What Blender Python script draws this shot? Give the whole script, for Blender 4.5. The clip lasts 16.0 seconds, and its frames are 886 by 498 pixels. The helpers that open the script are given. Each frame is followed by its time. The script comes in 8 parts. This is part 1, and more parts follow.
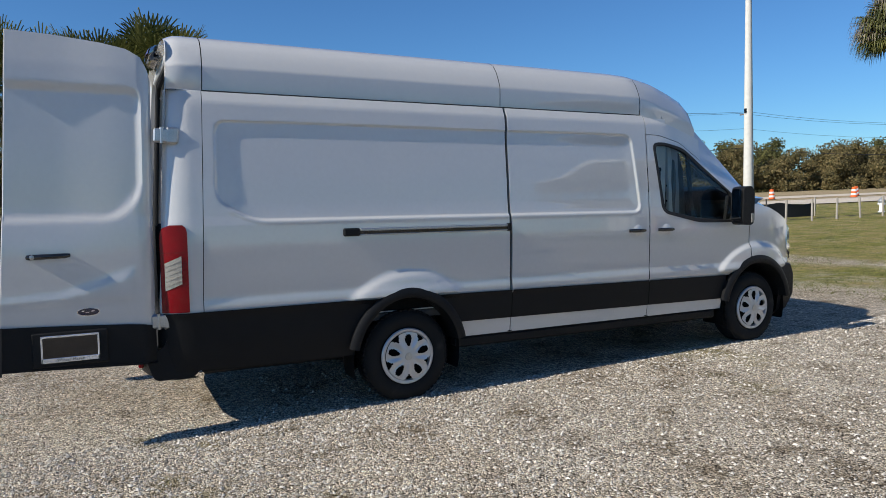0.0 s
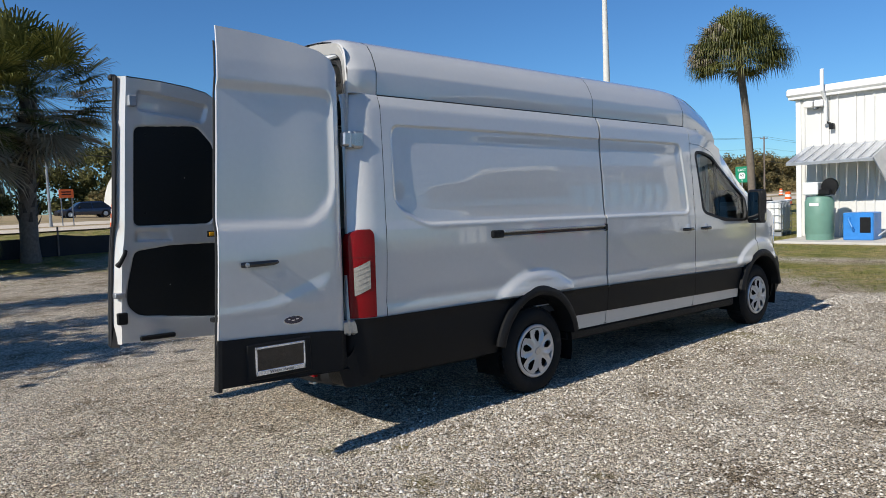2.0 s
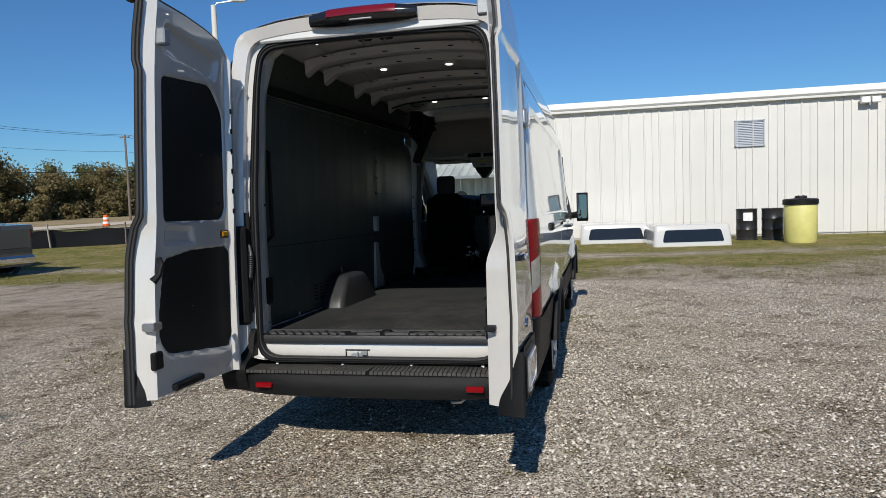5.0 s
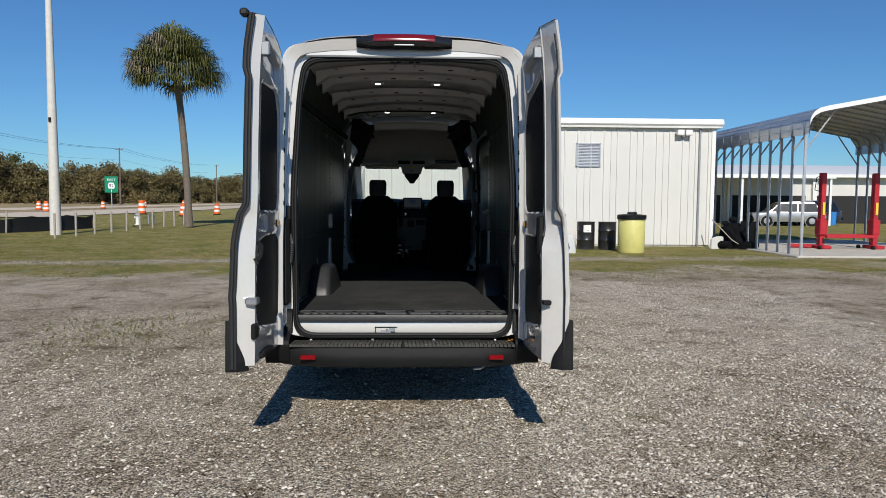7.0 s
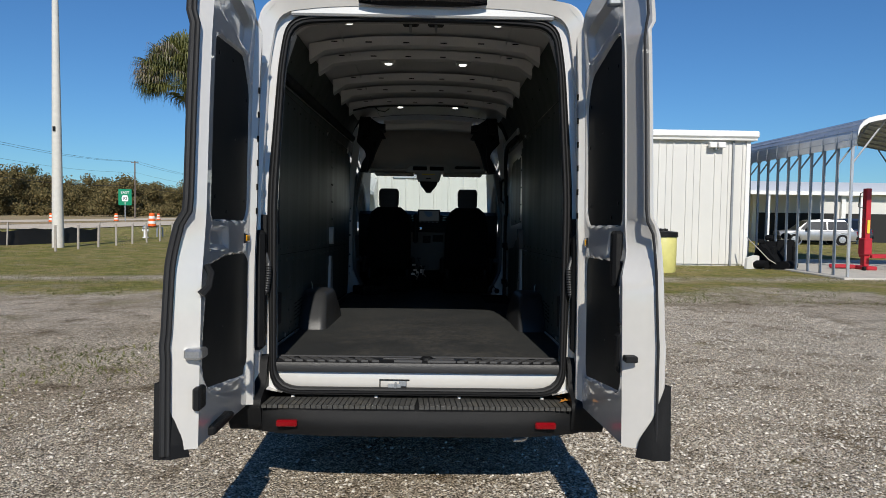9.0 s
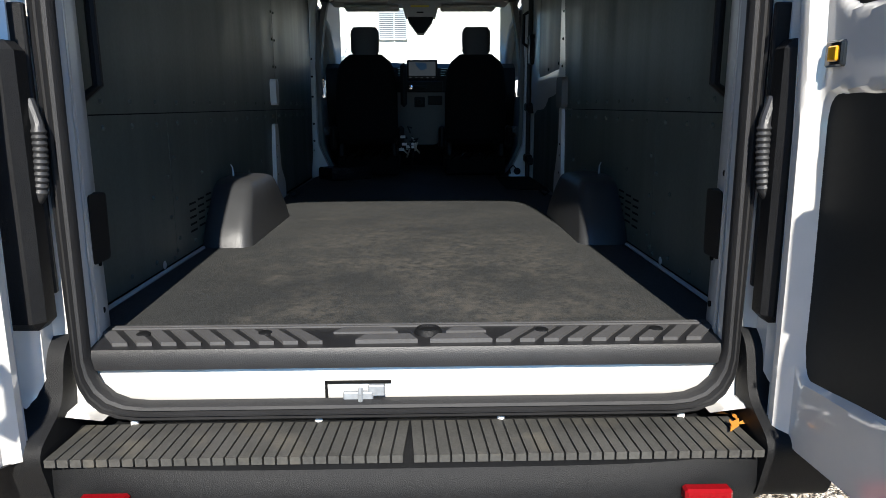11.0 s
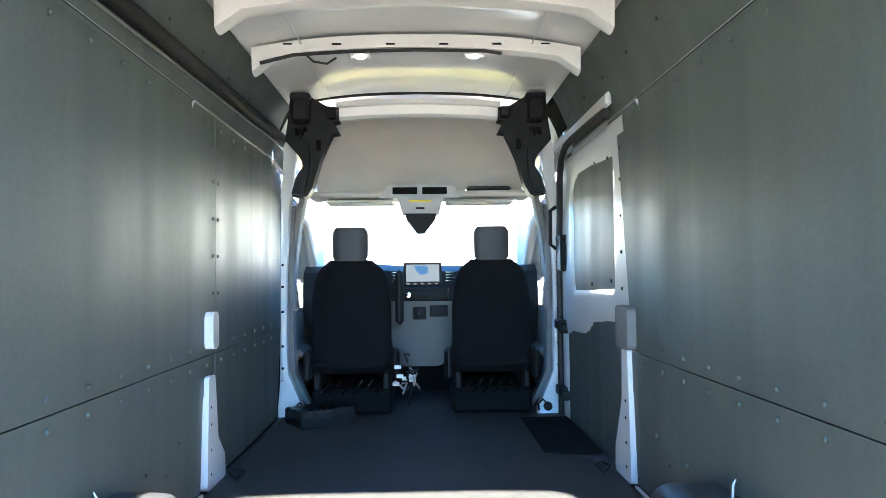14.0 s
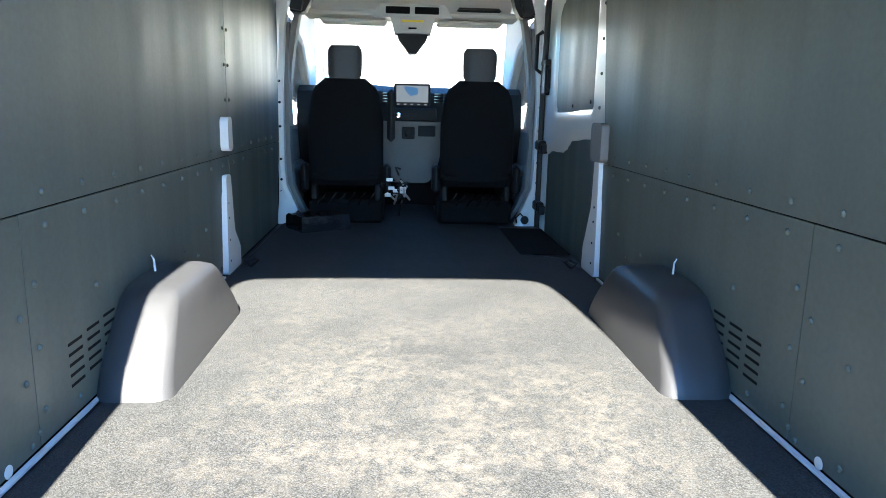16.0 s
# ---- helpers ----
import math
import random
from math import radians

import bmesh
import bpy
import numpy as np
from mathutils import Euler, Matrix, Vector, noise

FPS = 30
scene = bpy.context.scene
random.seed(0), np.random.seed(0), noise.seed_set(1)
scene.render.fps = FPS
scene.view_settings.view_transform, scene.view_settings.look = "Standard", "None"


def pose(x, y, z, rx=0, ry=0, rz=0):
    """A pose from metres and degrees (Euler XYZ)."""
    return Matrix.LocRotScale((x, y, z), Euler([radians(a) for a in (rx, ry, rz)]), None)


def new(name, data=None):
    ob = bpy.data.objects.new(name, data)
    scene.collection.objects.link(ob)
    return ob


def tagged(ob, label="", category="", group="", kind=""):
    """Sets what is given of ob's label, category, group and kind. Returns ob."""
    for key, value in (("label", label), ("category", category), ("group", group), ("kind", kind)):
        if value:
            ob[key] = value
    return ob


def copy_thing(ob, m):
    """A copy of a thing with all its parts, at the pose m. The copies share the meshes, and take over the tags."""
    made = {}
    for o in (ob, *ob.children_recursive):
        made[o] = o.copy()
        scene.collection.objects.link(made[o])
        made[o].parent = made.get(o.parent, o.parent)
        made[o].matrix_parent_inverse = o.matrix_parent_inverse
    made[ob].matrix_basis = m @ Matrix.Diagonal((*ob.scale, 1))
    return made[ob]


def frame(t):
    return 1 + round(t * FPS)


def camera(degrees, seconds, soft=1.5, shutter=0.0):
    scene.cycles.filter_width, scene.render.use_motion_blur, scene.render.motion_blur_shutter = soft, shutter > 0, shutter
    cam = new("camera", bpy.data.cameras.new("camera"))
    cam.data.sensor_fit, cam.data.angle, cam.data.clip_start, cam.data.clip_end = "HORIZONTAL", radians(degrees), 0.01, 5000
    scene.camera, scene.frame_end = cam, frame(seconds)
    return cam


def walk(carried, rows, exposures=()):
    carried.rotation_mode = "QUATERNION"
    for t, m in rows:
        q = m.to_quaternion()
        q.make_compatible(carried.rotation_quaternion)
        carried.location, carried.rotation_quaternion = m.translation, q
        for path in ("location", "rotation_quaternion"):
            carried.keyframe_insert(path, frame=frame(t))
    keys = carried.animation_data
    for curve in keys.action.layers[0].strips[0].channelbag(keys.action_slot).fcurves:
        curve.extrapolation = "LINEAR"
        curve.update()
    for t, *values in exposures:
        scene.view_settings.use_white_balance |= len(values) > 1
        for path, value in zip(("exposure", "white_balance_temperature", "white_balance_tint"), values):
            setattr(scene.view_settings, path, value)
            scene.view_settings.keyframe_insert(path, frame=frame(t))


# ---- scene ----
cam = camera(65.0, 16.0, soft=0.8)
# seconds, eye, yaw, pitch, roll
PATH = [
    (0, -0.054, -5.756, 1.532, -26.40, -4.33, 1.85),
    (0.5, -0.632, -5.627, 1.586, -30.57, -4.84, 1.39),
    (1, -1.158, -5.402, 1.571, -33.63, -5.00, 1.62),
    (1.5, -1.658, -5.090, 1.625, -35.97, -4.77, 1.88),
    (2, -2.091, -4.714, 1.562, -40.23, -3.96, 2.53),
    (2.5, -2.477, -4.256, 1.573, -45.29, -3.51, 2.64),
    (3, -2.805, -3.745, 1.586, -50.54, -3.59, 2.38),
    (3.5, -3.056, -3.183, 1.587, -56.59, -3.64, 2.06),
    (4, -3.314, -2.608, 1.560, -63.05, -3.70, 2.30),
    (4.2, -3.395, -2.368, 1.530, -65.56, -3.84, 2.46),
    (6.3, -4.199, -0.249, 1.575, -91.01, -4.41, -0.06),
    (6.5, -4.337, -0.213, 1.565, -91.24, -4.47, -0.38),
    (7, -4.590, -0.115, 1.539, -91.89, -4.02, -0.39),
    (7.5, -4.603, -0.084, 1.525, -91.86, -3.96, -0.35),
    (8, -4.338, -0.077, 1.503, -91.28, -4.40, -0.17),
    (8.5, -3.830, -0.042, 1.512, -91.11, -3.50, 0.04),
    (9, -3.291, -0.074, 1.502, -90.73, -2.76, -0.83),
    (9.2, -3.079, -0.083, 1.480, -90.49, -3.09, -1.05),
    (11.3, -0.941, -0.037, 1.305, -91.49, -14.12, 0.02),
    (11.5, -0.786, -0.031, 1.308, -91.48, -14.54, -0.16),
    (12, -0.416, 0.006, 1.310, -91.22, -13.90, -0.16),
    (12.5, -0.144, 0.027, 1.360, -91.47, -10.47, -0.19),
    (13, 0.067, 0.009, 1.452, -91.57, -5.35, -0.05),
    (13.5, 0.174, -0.006, 1.532, -91.84, -1.72, 0.39),
    (14, 0.185, -0.018, 1.589, -91.63, 0.87, 0.60),
    (14.5, 0.187, -0.004, 1.571, -91.02, -1.92, 0.07),
    (15, 0.150, 0.028, 1.504, -90.84, -9.27, -0.04),
    (15.5, -0.059, 0.080, 1.504, -91.74, -12.51, -0.24),
    (16, -0.160, 0.065, 1.509, -93.31, -12.66, -1.23),
]
EXPOSURES = [(0.0, 0.15), (2.0, 0.1), (4.0, -0.12), (6.5, -0.18), (9.2, -0.15), (11.3, 1.5), (12.0, 2.5), (12.5, 3.15), (13.0, 3.65), (13.5, 4.6), (14.5, 4.85), (15.0, 4.45), (15.5, 4.25), (16.0, 4.15)]
walk(cam, [(t, pose(x, y, z, 90 + p, r, w)) for t, x, y, z, w, p, r in PATH], EXPOSURES)

# ---- sky and sun ----
SUN_UP, SUN_AZ = radians(36.5), radians(2.2)
to_sun = Vector((-math.cos(SUN_UP) * math.cos(SUN_AZ), -math.cos(SUN_UP) * math.sin(SUN_AZ), math.sin(SUN_UP)))
world = bpy.data.worlds.new("sky")
scene.world = world
world.use_nodes = True
wn = world.node_tree
sky = wn.nodes.new("ShaderNodeTexSky")
sky.sky_type, sky.sun_disc = "NISHITA", False
sky.sun_elevation, sky.sun_rotation = SUN_UP, math.atan2(to_sun.x, to_sun.y)
sky.altitude, sky.air_density, sky.dust_density, sky.ozone_density = 0, 1.0, 0.0, 2.0
# deep clear winter blue
deep = wn.nodes.new("ShaderNodeMix")
deep.data_type, deep.blend_type = "RGBA", "MULTIPLY"
deep.inputs[0].default_value, deep.inputs[7].default_value = 1.0, (0.47, 0.85, 1.26, 1)
wn.links.new(sky.outputs[0], deep.inputs[6])
wn.links.new(deep.outputs[2], wn.nodes["Background"].inputs[0])
wn.nodes["Background"].inputs[1].default_value = 0.080
sun = new("sun", bpy.data.lights.new("sun", "SUN"))
sun.data.energy, sun.data.angle, sun.data.color = 5.0, radians(0.53), (1.0, 0.95, 0.86)
sun.matrix_world = Matrix.Translation((0, 0, 30)) @ to_sun.to_track_quat("Z", "Y").to_matrix().to_4x4()

# ---- tools ----
def smooth01(a):
    a = np.clip(a, 0.0, 1.0)
    return a * a * (3 - 2 * a)


def link_mesh(name, verts, faces, mat, parent=None, label="", soft=35):
    me = bpy.data.meshes.new(name)
    me.from_pydata([tuple(map(float, v)) for v in verts], [], [tuple(map(int, f)) for f in faces])
    me.validate()
    if soft:
        me.polygons.foreach_set("use_smooth", [True] * len(me.polygons))
        me.set_sharp_from_angle(angle=radians(soft))
    me.update()
    if mat:
        me.materials.append(mat)
    ob = new(name, me)
    if parent:
        ob.parent = parent
    return tagged(ob, label)


class Shape:
    """Collects verts and faces of one mesh."""

    def __init__(self):
        self.v, self.f = [], []

    def add(self, verts, faces):
        n = len(self.v)
        self.v += [tuple(p) for p in verts]
        self.f += [tuple(i + n for i in f) for f in faces]
        return self

    def box(self, x0, x1, y0, y1, z0, z1, bev=0.0, m=None):
        b = min(bev, 0.49 * (x1 - x0), 0.49 * (y1 - y0), 0.49 * (z1 - z0))
        vs, idx = [], {}
        for i, (x, sx) in enumerate(((x0, 1), (x1, -1))):
            for j, (y, sy) in enumerate(((y0, 1), (y1, -1))):
                for k, (z, sz) in enumerate(((z0, 1), (z1, -1))):
                    for a in range(3):
                        d = [b * sx, b * sy, b * sz]
                        d[a] = 0
                        idx[i, j, k, a] = len(vs)
                        vs.append(Vector((x + d[0], y + d[1], z + d[2])))
        fs = []
        for a in range(3):
            u, w = (a + 1) % 3, (a + 2) % 3
            for s in (0, 1):
                c = []
                for p, q in ((0, 0), (1, 0), (1, 1), (0, 1)):
                    t = [0, 0, 0]
                    t[a], t[u], t[w] = s, p, q
                    c.append(idx[(*t, a)])
                fs.append(c if s else c[::-1])
            for p in (0, 1):
                for q in (0, 1):
                    c = []
                    for s, ax in ((0, u), (0, w), (1, w), (1, u)):
                        t = [0, 0, 0]
                        t[a], t[u], t[w] = s, p, q
                        c.append(idx[(*t, ax)])
                    fs.append(c if p == q else c[::-1])
        for i in (0, 1):
            for j in (0, 1):
                for k in (0, 1):
                    c = [idx[i, j, k, a] for a in range(3)]
                    fs.append(c if (i + j + k) % 2 == 1 else c[::-1])
        if b == 0:
            keep = {}
            fs2 = []
            for f in fs:
                c = []
                for q in f:
                    key = tuple(round(t, 6) for t in vs[q])
                    c.append(keep.setdefault(key, q))
                if len(set(c)) == 4 and len(c) == 4:
                    fs2.append(c)
            fs = fs2
        if m is not None:
            vs = [m @ p for p in vs]
        return self.add(vs, fs)

    def prism(self, poly, axis, a, b, m=None):
        """A polygon in the plane across axis, drawn out from a to b."""
        n, vs = len(poly), []
        for h in (a, b):
            for p, q in poly:
                v = {"x": (h, p, q), "y": (p, h, q), "z": (p, q, h)}[axis]
                vs.append(m @ Vector(v) if m is not None else v)
        return self.add(vs, [tuple(range(n)), tuple(range(2 * n - 1, n - 1, -1))] + [(i, i + n, (i + 1) % n + n, (i + 1) % n) for i in range(n)])

    def tube(self, path, r, n=8, caps=True):
        rs = r if isinstance(r, (list, tuple)) else [r] * len(path)
        path = [Vector(p) for p in path]
        vs, side = [], None
        for i, p in enumerate(path):
            d = (path[min(i + 1, len(path) - 1)] - path[max(i - 1, 0)]).normalized()
            if side is None:
                side = d.orthogonal().normalized()
            side = (side - d * side.dot(d)).normalized()
            up = d.cross(side)
            for k in range(n):
                t = 2 * math.pi * k / n
                vs.append(p + (side * math.cos(t) + up * math.sin(t)) * rs[i])
        fs = [(i * n + k, i * n + (k + 1) % n, (i + 1) * n + (k + 1) % n, (i + 1) * n + k) for i in range(len(path) - 1) for k in range(n)]
        if caps:
            fs += [tuple(range(n - 1, -1, -1)), tuple(range((len(path) - 1) * n, len(path) * n))]
        return self.add(vs, fs)

    def lathe(self, prof, axis="z", at=(0, 0, 0), n=24):
        """prof: (radius, height) pairs along the axis."""
        at, vs = Vector(at), []
        for r, h in prof:
            for k in range(n):
                t = 2 * math.pi * k / n
                c, s = r * math.cos(t), r * math.sin(t)
                vs.append(at + Vector({"z": (c, s, h), "y": (s, h, c), "x": (h, c, s)}[axis]))
        fs = [(i * n + k, i * n + (k + 1) % n, (i + 1) * n + (k + 1) % n, (i + 1) * n + k) for i in range(len(prof) - 1) for k in range(n)]
        if prof[0] == prof[-1]:
            return self.add(vs, fs)
        if prof[0][0] > 1e-6:
            fs.append(tuple(range(n - 1, -1, -1)))
        if prof[-1][0] > 1e-6:
            fs.append(tuple(range((len(prof) - 1) * n, len(prof) * n)))
        return self.add(vs, fs)

    def grid(self, P, flip=False, closed=False):
        """P: rows x columns x 3."""
        P = np.asarray(P, float)
        a, b = P.shape[:2]
        fs = []
        for i in range(a - 1):
            for j in range(b - 1 + closed):
                q = (i * b + j, i * b + (j + 1) % b, (i + 1) * b + (j + 1) % b, (i + 1) * b + j)
                fs.append(q[::-1] if flip else q)
        return self.add(P.reshape(-1, 3), fs)

    def mirror(self):
        o = Shape()
        o.v = [(x, -y, z) for x, y, z in self.v]
        o.f = [f[::-1] for f in self.f]
        return o

    def turned(self, m):
        self.v = [tuple(m @ Vector(p)) for p in self.v]
        return self

    def done(self, name, mat, parent=None, label="", soft=35):
        return link_mesh(name, self.v, self.f, mat, parent, label, soft)


def thing(name, label, category, at=(0, 0, 0), rz=0, group="", kind=""):
    ob = new(name)
    ob.matrix_basis = pose(*at, 0, 0, rz)
    return tagged(ob, label, category, group, kind)


def sdf(px, pz, poly):
    """Signed distance to a polygon, negative inside."""
    px, pz = np.asarray(px, float), np.asarray(pz, float)
    d = np.full(px.shape, 1e9)
    s = np.ones(px.shape)
    n = len(poly)
    for i in range(n):
        (ax, az), (bx, bz) = poly[i], poly[i - 1]
        ex, ez, wx, wz = bx - ax, bz - az, px - ax, pz - az
        t = np.clip((wx * ex + wz * ez) / (ex * ex + ez * ez), 0, 1)
        d = np.minimum(d, (wx - ex * t) ** 2 + (wz - ez * t) ** 2)
        c1, c2, c3 = pz >= az, pz < bz, ex * wz > ez * wx
        s = np.where((c1 & c2 & c3) | (~c1 & ~c2 & ~c3), -s, s)
    return s * np.sqrt(d)


def rounded(poly, r, n=4):
    """The polygon with its corners rounded."""
    out = []
    for i in range(len(poly)):
        p, a, b = Vector(poly[i]), Vector(poly[i - 1]), Vector(poly[(i + 1) % len(poly)])
        ra = min(r, 0.45 * (a - p).length, 0.45 * (b - p).length)
        s, e = p + (a - p).normalized() * ra, p + (b - p).normalized() * ra
        for k in range(n + 1):
            t = k / n
            out.append(tuple((1 - t) ** 2 * s + 2 * t * (1 - t) * p + t * t * e))
    return out


# ---- materials ----
def material(name, color, rough=0.5, metal=0.0, vary=0.12, scale=6.0, fine=120.0, bump=0.0, bump_scale=200.0, coat=0.0, stain=None, spec=0.5, jitter=0.0, coat_ior=1.5):
    """Paint, plastic, metal and the like: colour varied at two scales, fine relief."""
    m = bpy.data.materials.new(name)
    m.use_nodes = True
    nt = m.node_tree
    N, L = nt.nodes, nt.links
    b = N["Principled BSDF"]
    b.inputs["Metallic"].default_value = metal
    b.inputs["Coat Weight"].default_value = coat
    b.inputs["Coat Roughness"].default_value = 0.03
    b.inputs["Coat IOR"].default_value = coat_ior
    b.inputs["Specular IOR Level"].default_value = spec
    geo = N.new("ShaderNodeTexCoord")
    big, small = N.new("ShaderNodeTexNoise"), N.new("ShaderNodeTexNoise")
    big.inputs["Scale"].default_value, big.inputs["Detail"].default_value = scale, 5
    small.inputs["Scale"].default_value, small.inputs["Detail"].default_value = fine, 2
    for t in (big, small):
        L.new(geo.outputs["Object"], t.inputs["Vector"])
    mix = N.new("ShaderNodeMath")
    mix.operation = "ADD"
    L.new(big.outputs[0], mix.inputs[0])
    L.new(small.outputs[0], mix.inputs[1])
    ramp = N.new("ShaderNodeValToRGB")
    lo, hi = [max(0, c * (1 - vary)) for c in color], [min(1, c * (1 + vary)) for c in color]
    ramp.color_ramp.elements[0].position, ramp.color_ramp.elements[1].position = 0.35, 0.65
    ramp.color_ramp.elements[0].color, ramp.color_ramp.elements[1].color = (*lo, 1), (*hi, 1)
    half = N.new("ShaderNodeMath")
    half.operation, half.inputs[1].default_value = "MULTIPLY", 0.5
    L.new(mix.outputs[0], half.inputs[0])
    L.new(half.outputs[0], ramp.inputs[0])
    col = ramp.outputs[0]
    if stain:
        dirt = N.new("ShaderNodeTexNoise")
        dirt.inputs["Scale"].default_value, dirt.inputs["Detail"].default_value = stain[1], 8
        L.new(geo.outputs["Object"], dirt.inputs["Vector"])
        mask = N.new("ShaderNodeMapRange")
        mask.inputs[1].default_value, mask.inputs[2].default_value = stain[2], stain[2] + 0.2
        mask.inputs[4].default_value = stain[3]
        L.new(dirt.outputs[0], mask.inputs[0])
        mx = N.new("ShaderNodeMix")
        mx.data_type = "RGBA"
        mx.inputs[7].default_value = (*stain[0], 1)
        L.new(mask.outputs[0], mx.inputs[0])
        L.new(col, mx.inputs[6])
        col = mx.outputs[2]
    if jitter:
        oi, hsv = N.new("ShaderNodeObjectInfo"), N.new("ShaderNodeHueSaturation")
        mr = N.new("ShaderNodeMapRange")
        mr.inputs[3].default_value, mr.inputs[4].default_value = 1 - jitter, 1 + jitter
        L.new(oi.outputs["Random"], mr.inputs[0])
        L.new(mr.outputs[0], hsv.inputs["Value"])
        L.new(col, hsv.inputs["Color"])
        col = hsv.outputs[0]
    L.new(col, b.inputs["Base Color"])
    rr = N.new("ShaderNodeMapRange")
    rr.inputs[3].default_value, rr.inputs[4].default_value = max(0.02, rough * 0.85), min(1, rough * 1.15)
    L.new(big.outputs[0], rr.inputs[0])
    L.new(rr.outputs[0], b.inputs["Roughness"])
    if bump:
        bn, bp = N.new("ShaderNodeTexNoise"), N.new("ShaderNodeBump")
        bn.inputs["Scale"].default_value, bn.inputs["Detail"].default_value = bump_scale, 3
        bp.inputs["Strength"].default_value, bp.inputs["Distance"].default_value = bump, 0.01
        L.new(geo.outputs["Object"], bn.inputs["Vector"])
        L.new(bn.outputs[0], bp.inputs["Height"])
        L.new(bp.outputs[0], b.inputs["Normal"])
    return m


def glass(name, color, rough=0.0, ior=1.45):
    m = bpy.data.materials.new(name)
    m.use_nodes = True
    nt = m.node_tree
    N, L = nt.nodes, nt.links
    out = N["Material Output"]
    N.remove(N["Principled BSDF"])
    tr, gl, mx, fr = N.new("ShaderNodeBsdfTransparent"), N.new("ShaderNodeBsdfGlossy"), N.new("ShaderNodeMixShader"), N.new("ShaderNodeFresnel")
    tr.inputs[0].default_value = (*color, 1)
    gl.inputs["Roughness"].default_value = rough
    fr.inputs[0].default_value = ior
    L.new(fr.outputs[0], mx.inputs[0])
    L.new(tr.outputs[0], mx.inputs[1])
    L.new(gl.outputs[0], mx.inputs[2])
    L.new(mx.outputs[0], out.inputs[0])
    return m


def leafy(name, lo, hi, rough=0.55, through_light=0.25):
    """Leaves: colour by island, some light comes through."""
    m = bpy.data.materials.new(name)
    m.use_nodes = True
    nt = m.node_tree
    N, L = nt.nodes, nt.links
    b = N["Principled BSDF"]
    b.inputs["Roughness"].default_value = rough
    b.inputs["Specular IOR Level"].default_value = 0.3
    g, ramp = N.new("ShaderNodeNewGeometry"), N.new("ShaderNodeValToRGB")
    L.new(g.outputs["Random Per Island"], ramp.inputs[0])
    ramp.color_ramp.elements[0].color, ramp.color_ramp.elements[1].color = (*lo, 1), (*hi, 1)
    L.new(ramp.outputs[0], b.inputs["Base Color"])
    tl, mx = N.new("ShaderNodeBsdfTranslucent"), N.new("ShaderNodeMixShader")
    L.new(ramp.outputs[0], tl.inputs[0])
    mx.inputs[0].default_value = through_light
    L.new(b.outputs[0], mx.inputs[1])
    L.new(tl.outputs[0], mx.inputs[2])
    L.new(mx.outputs[0], N["Material Output"].inputs[0])
    return m


def lamp_glow(name, color, strength, base=1.0):
    m = bpy.data.materials.new(name)
    m.use_nodes = True
    b = m.node_tree.nodes["Principled BSDF"]
    b.inputs["Base Color"].default_value = (*[c * base for c in color], 1)
    b.inputs["Emission Color"].default_value = (*color, 1)
    b.inputs["Emission Strength"].default_value = strength
    return m


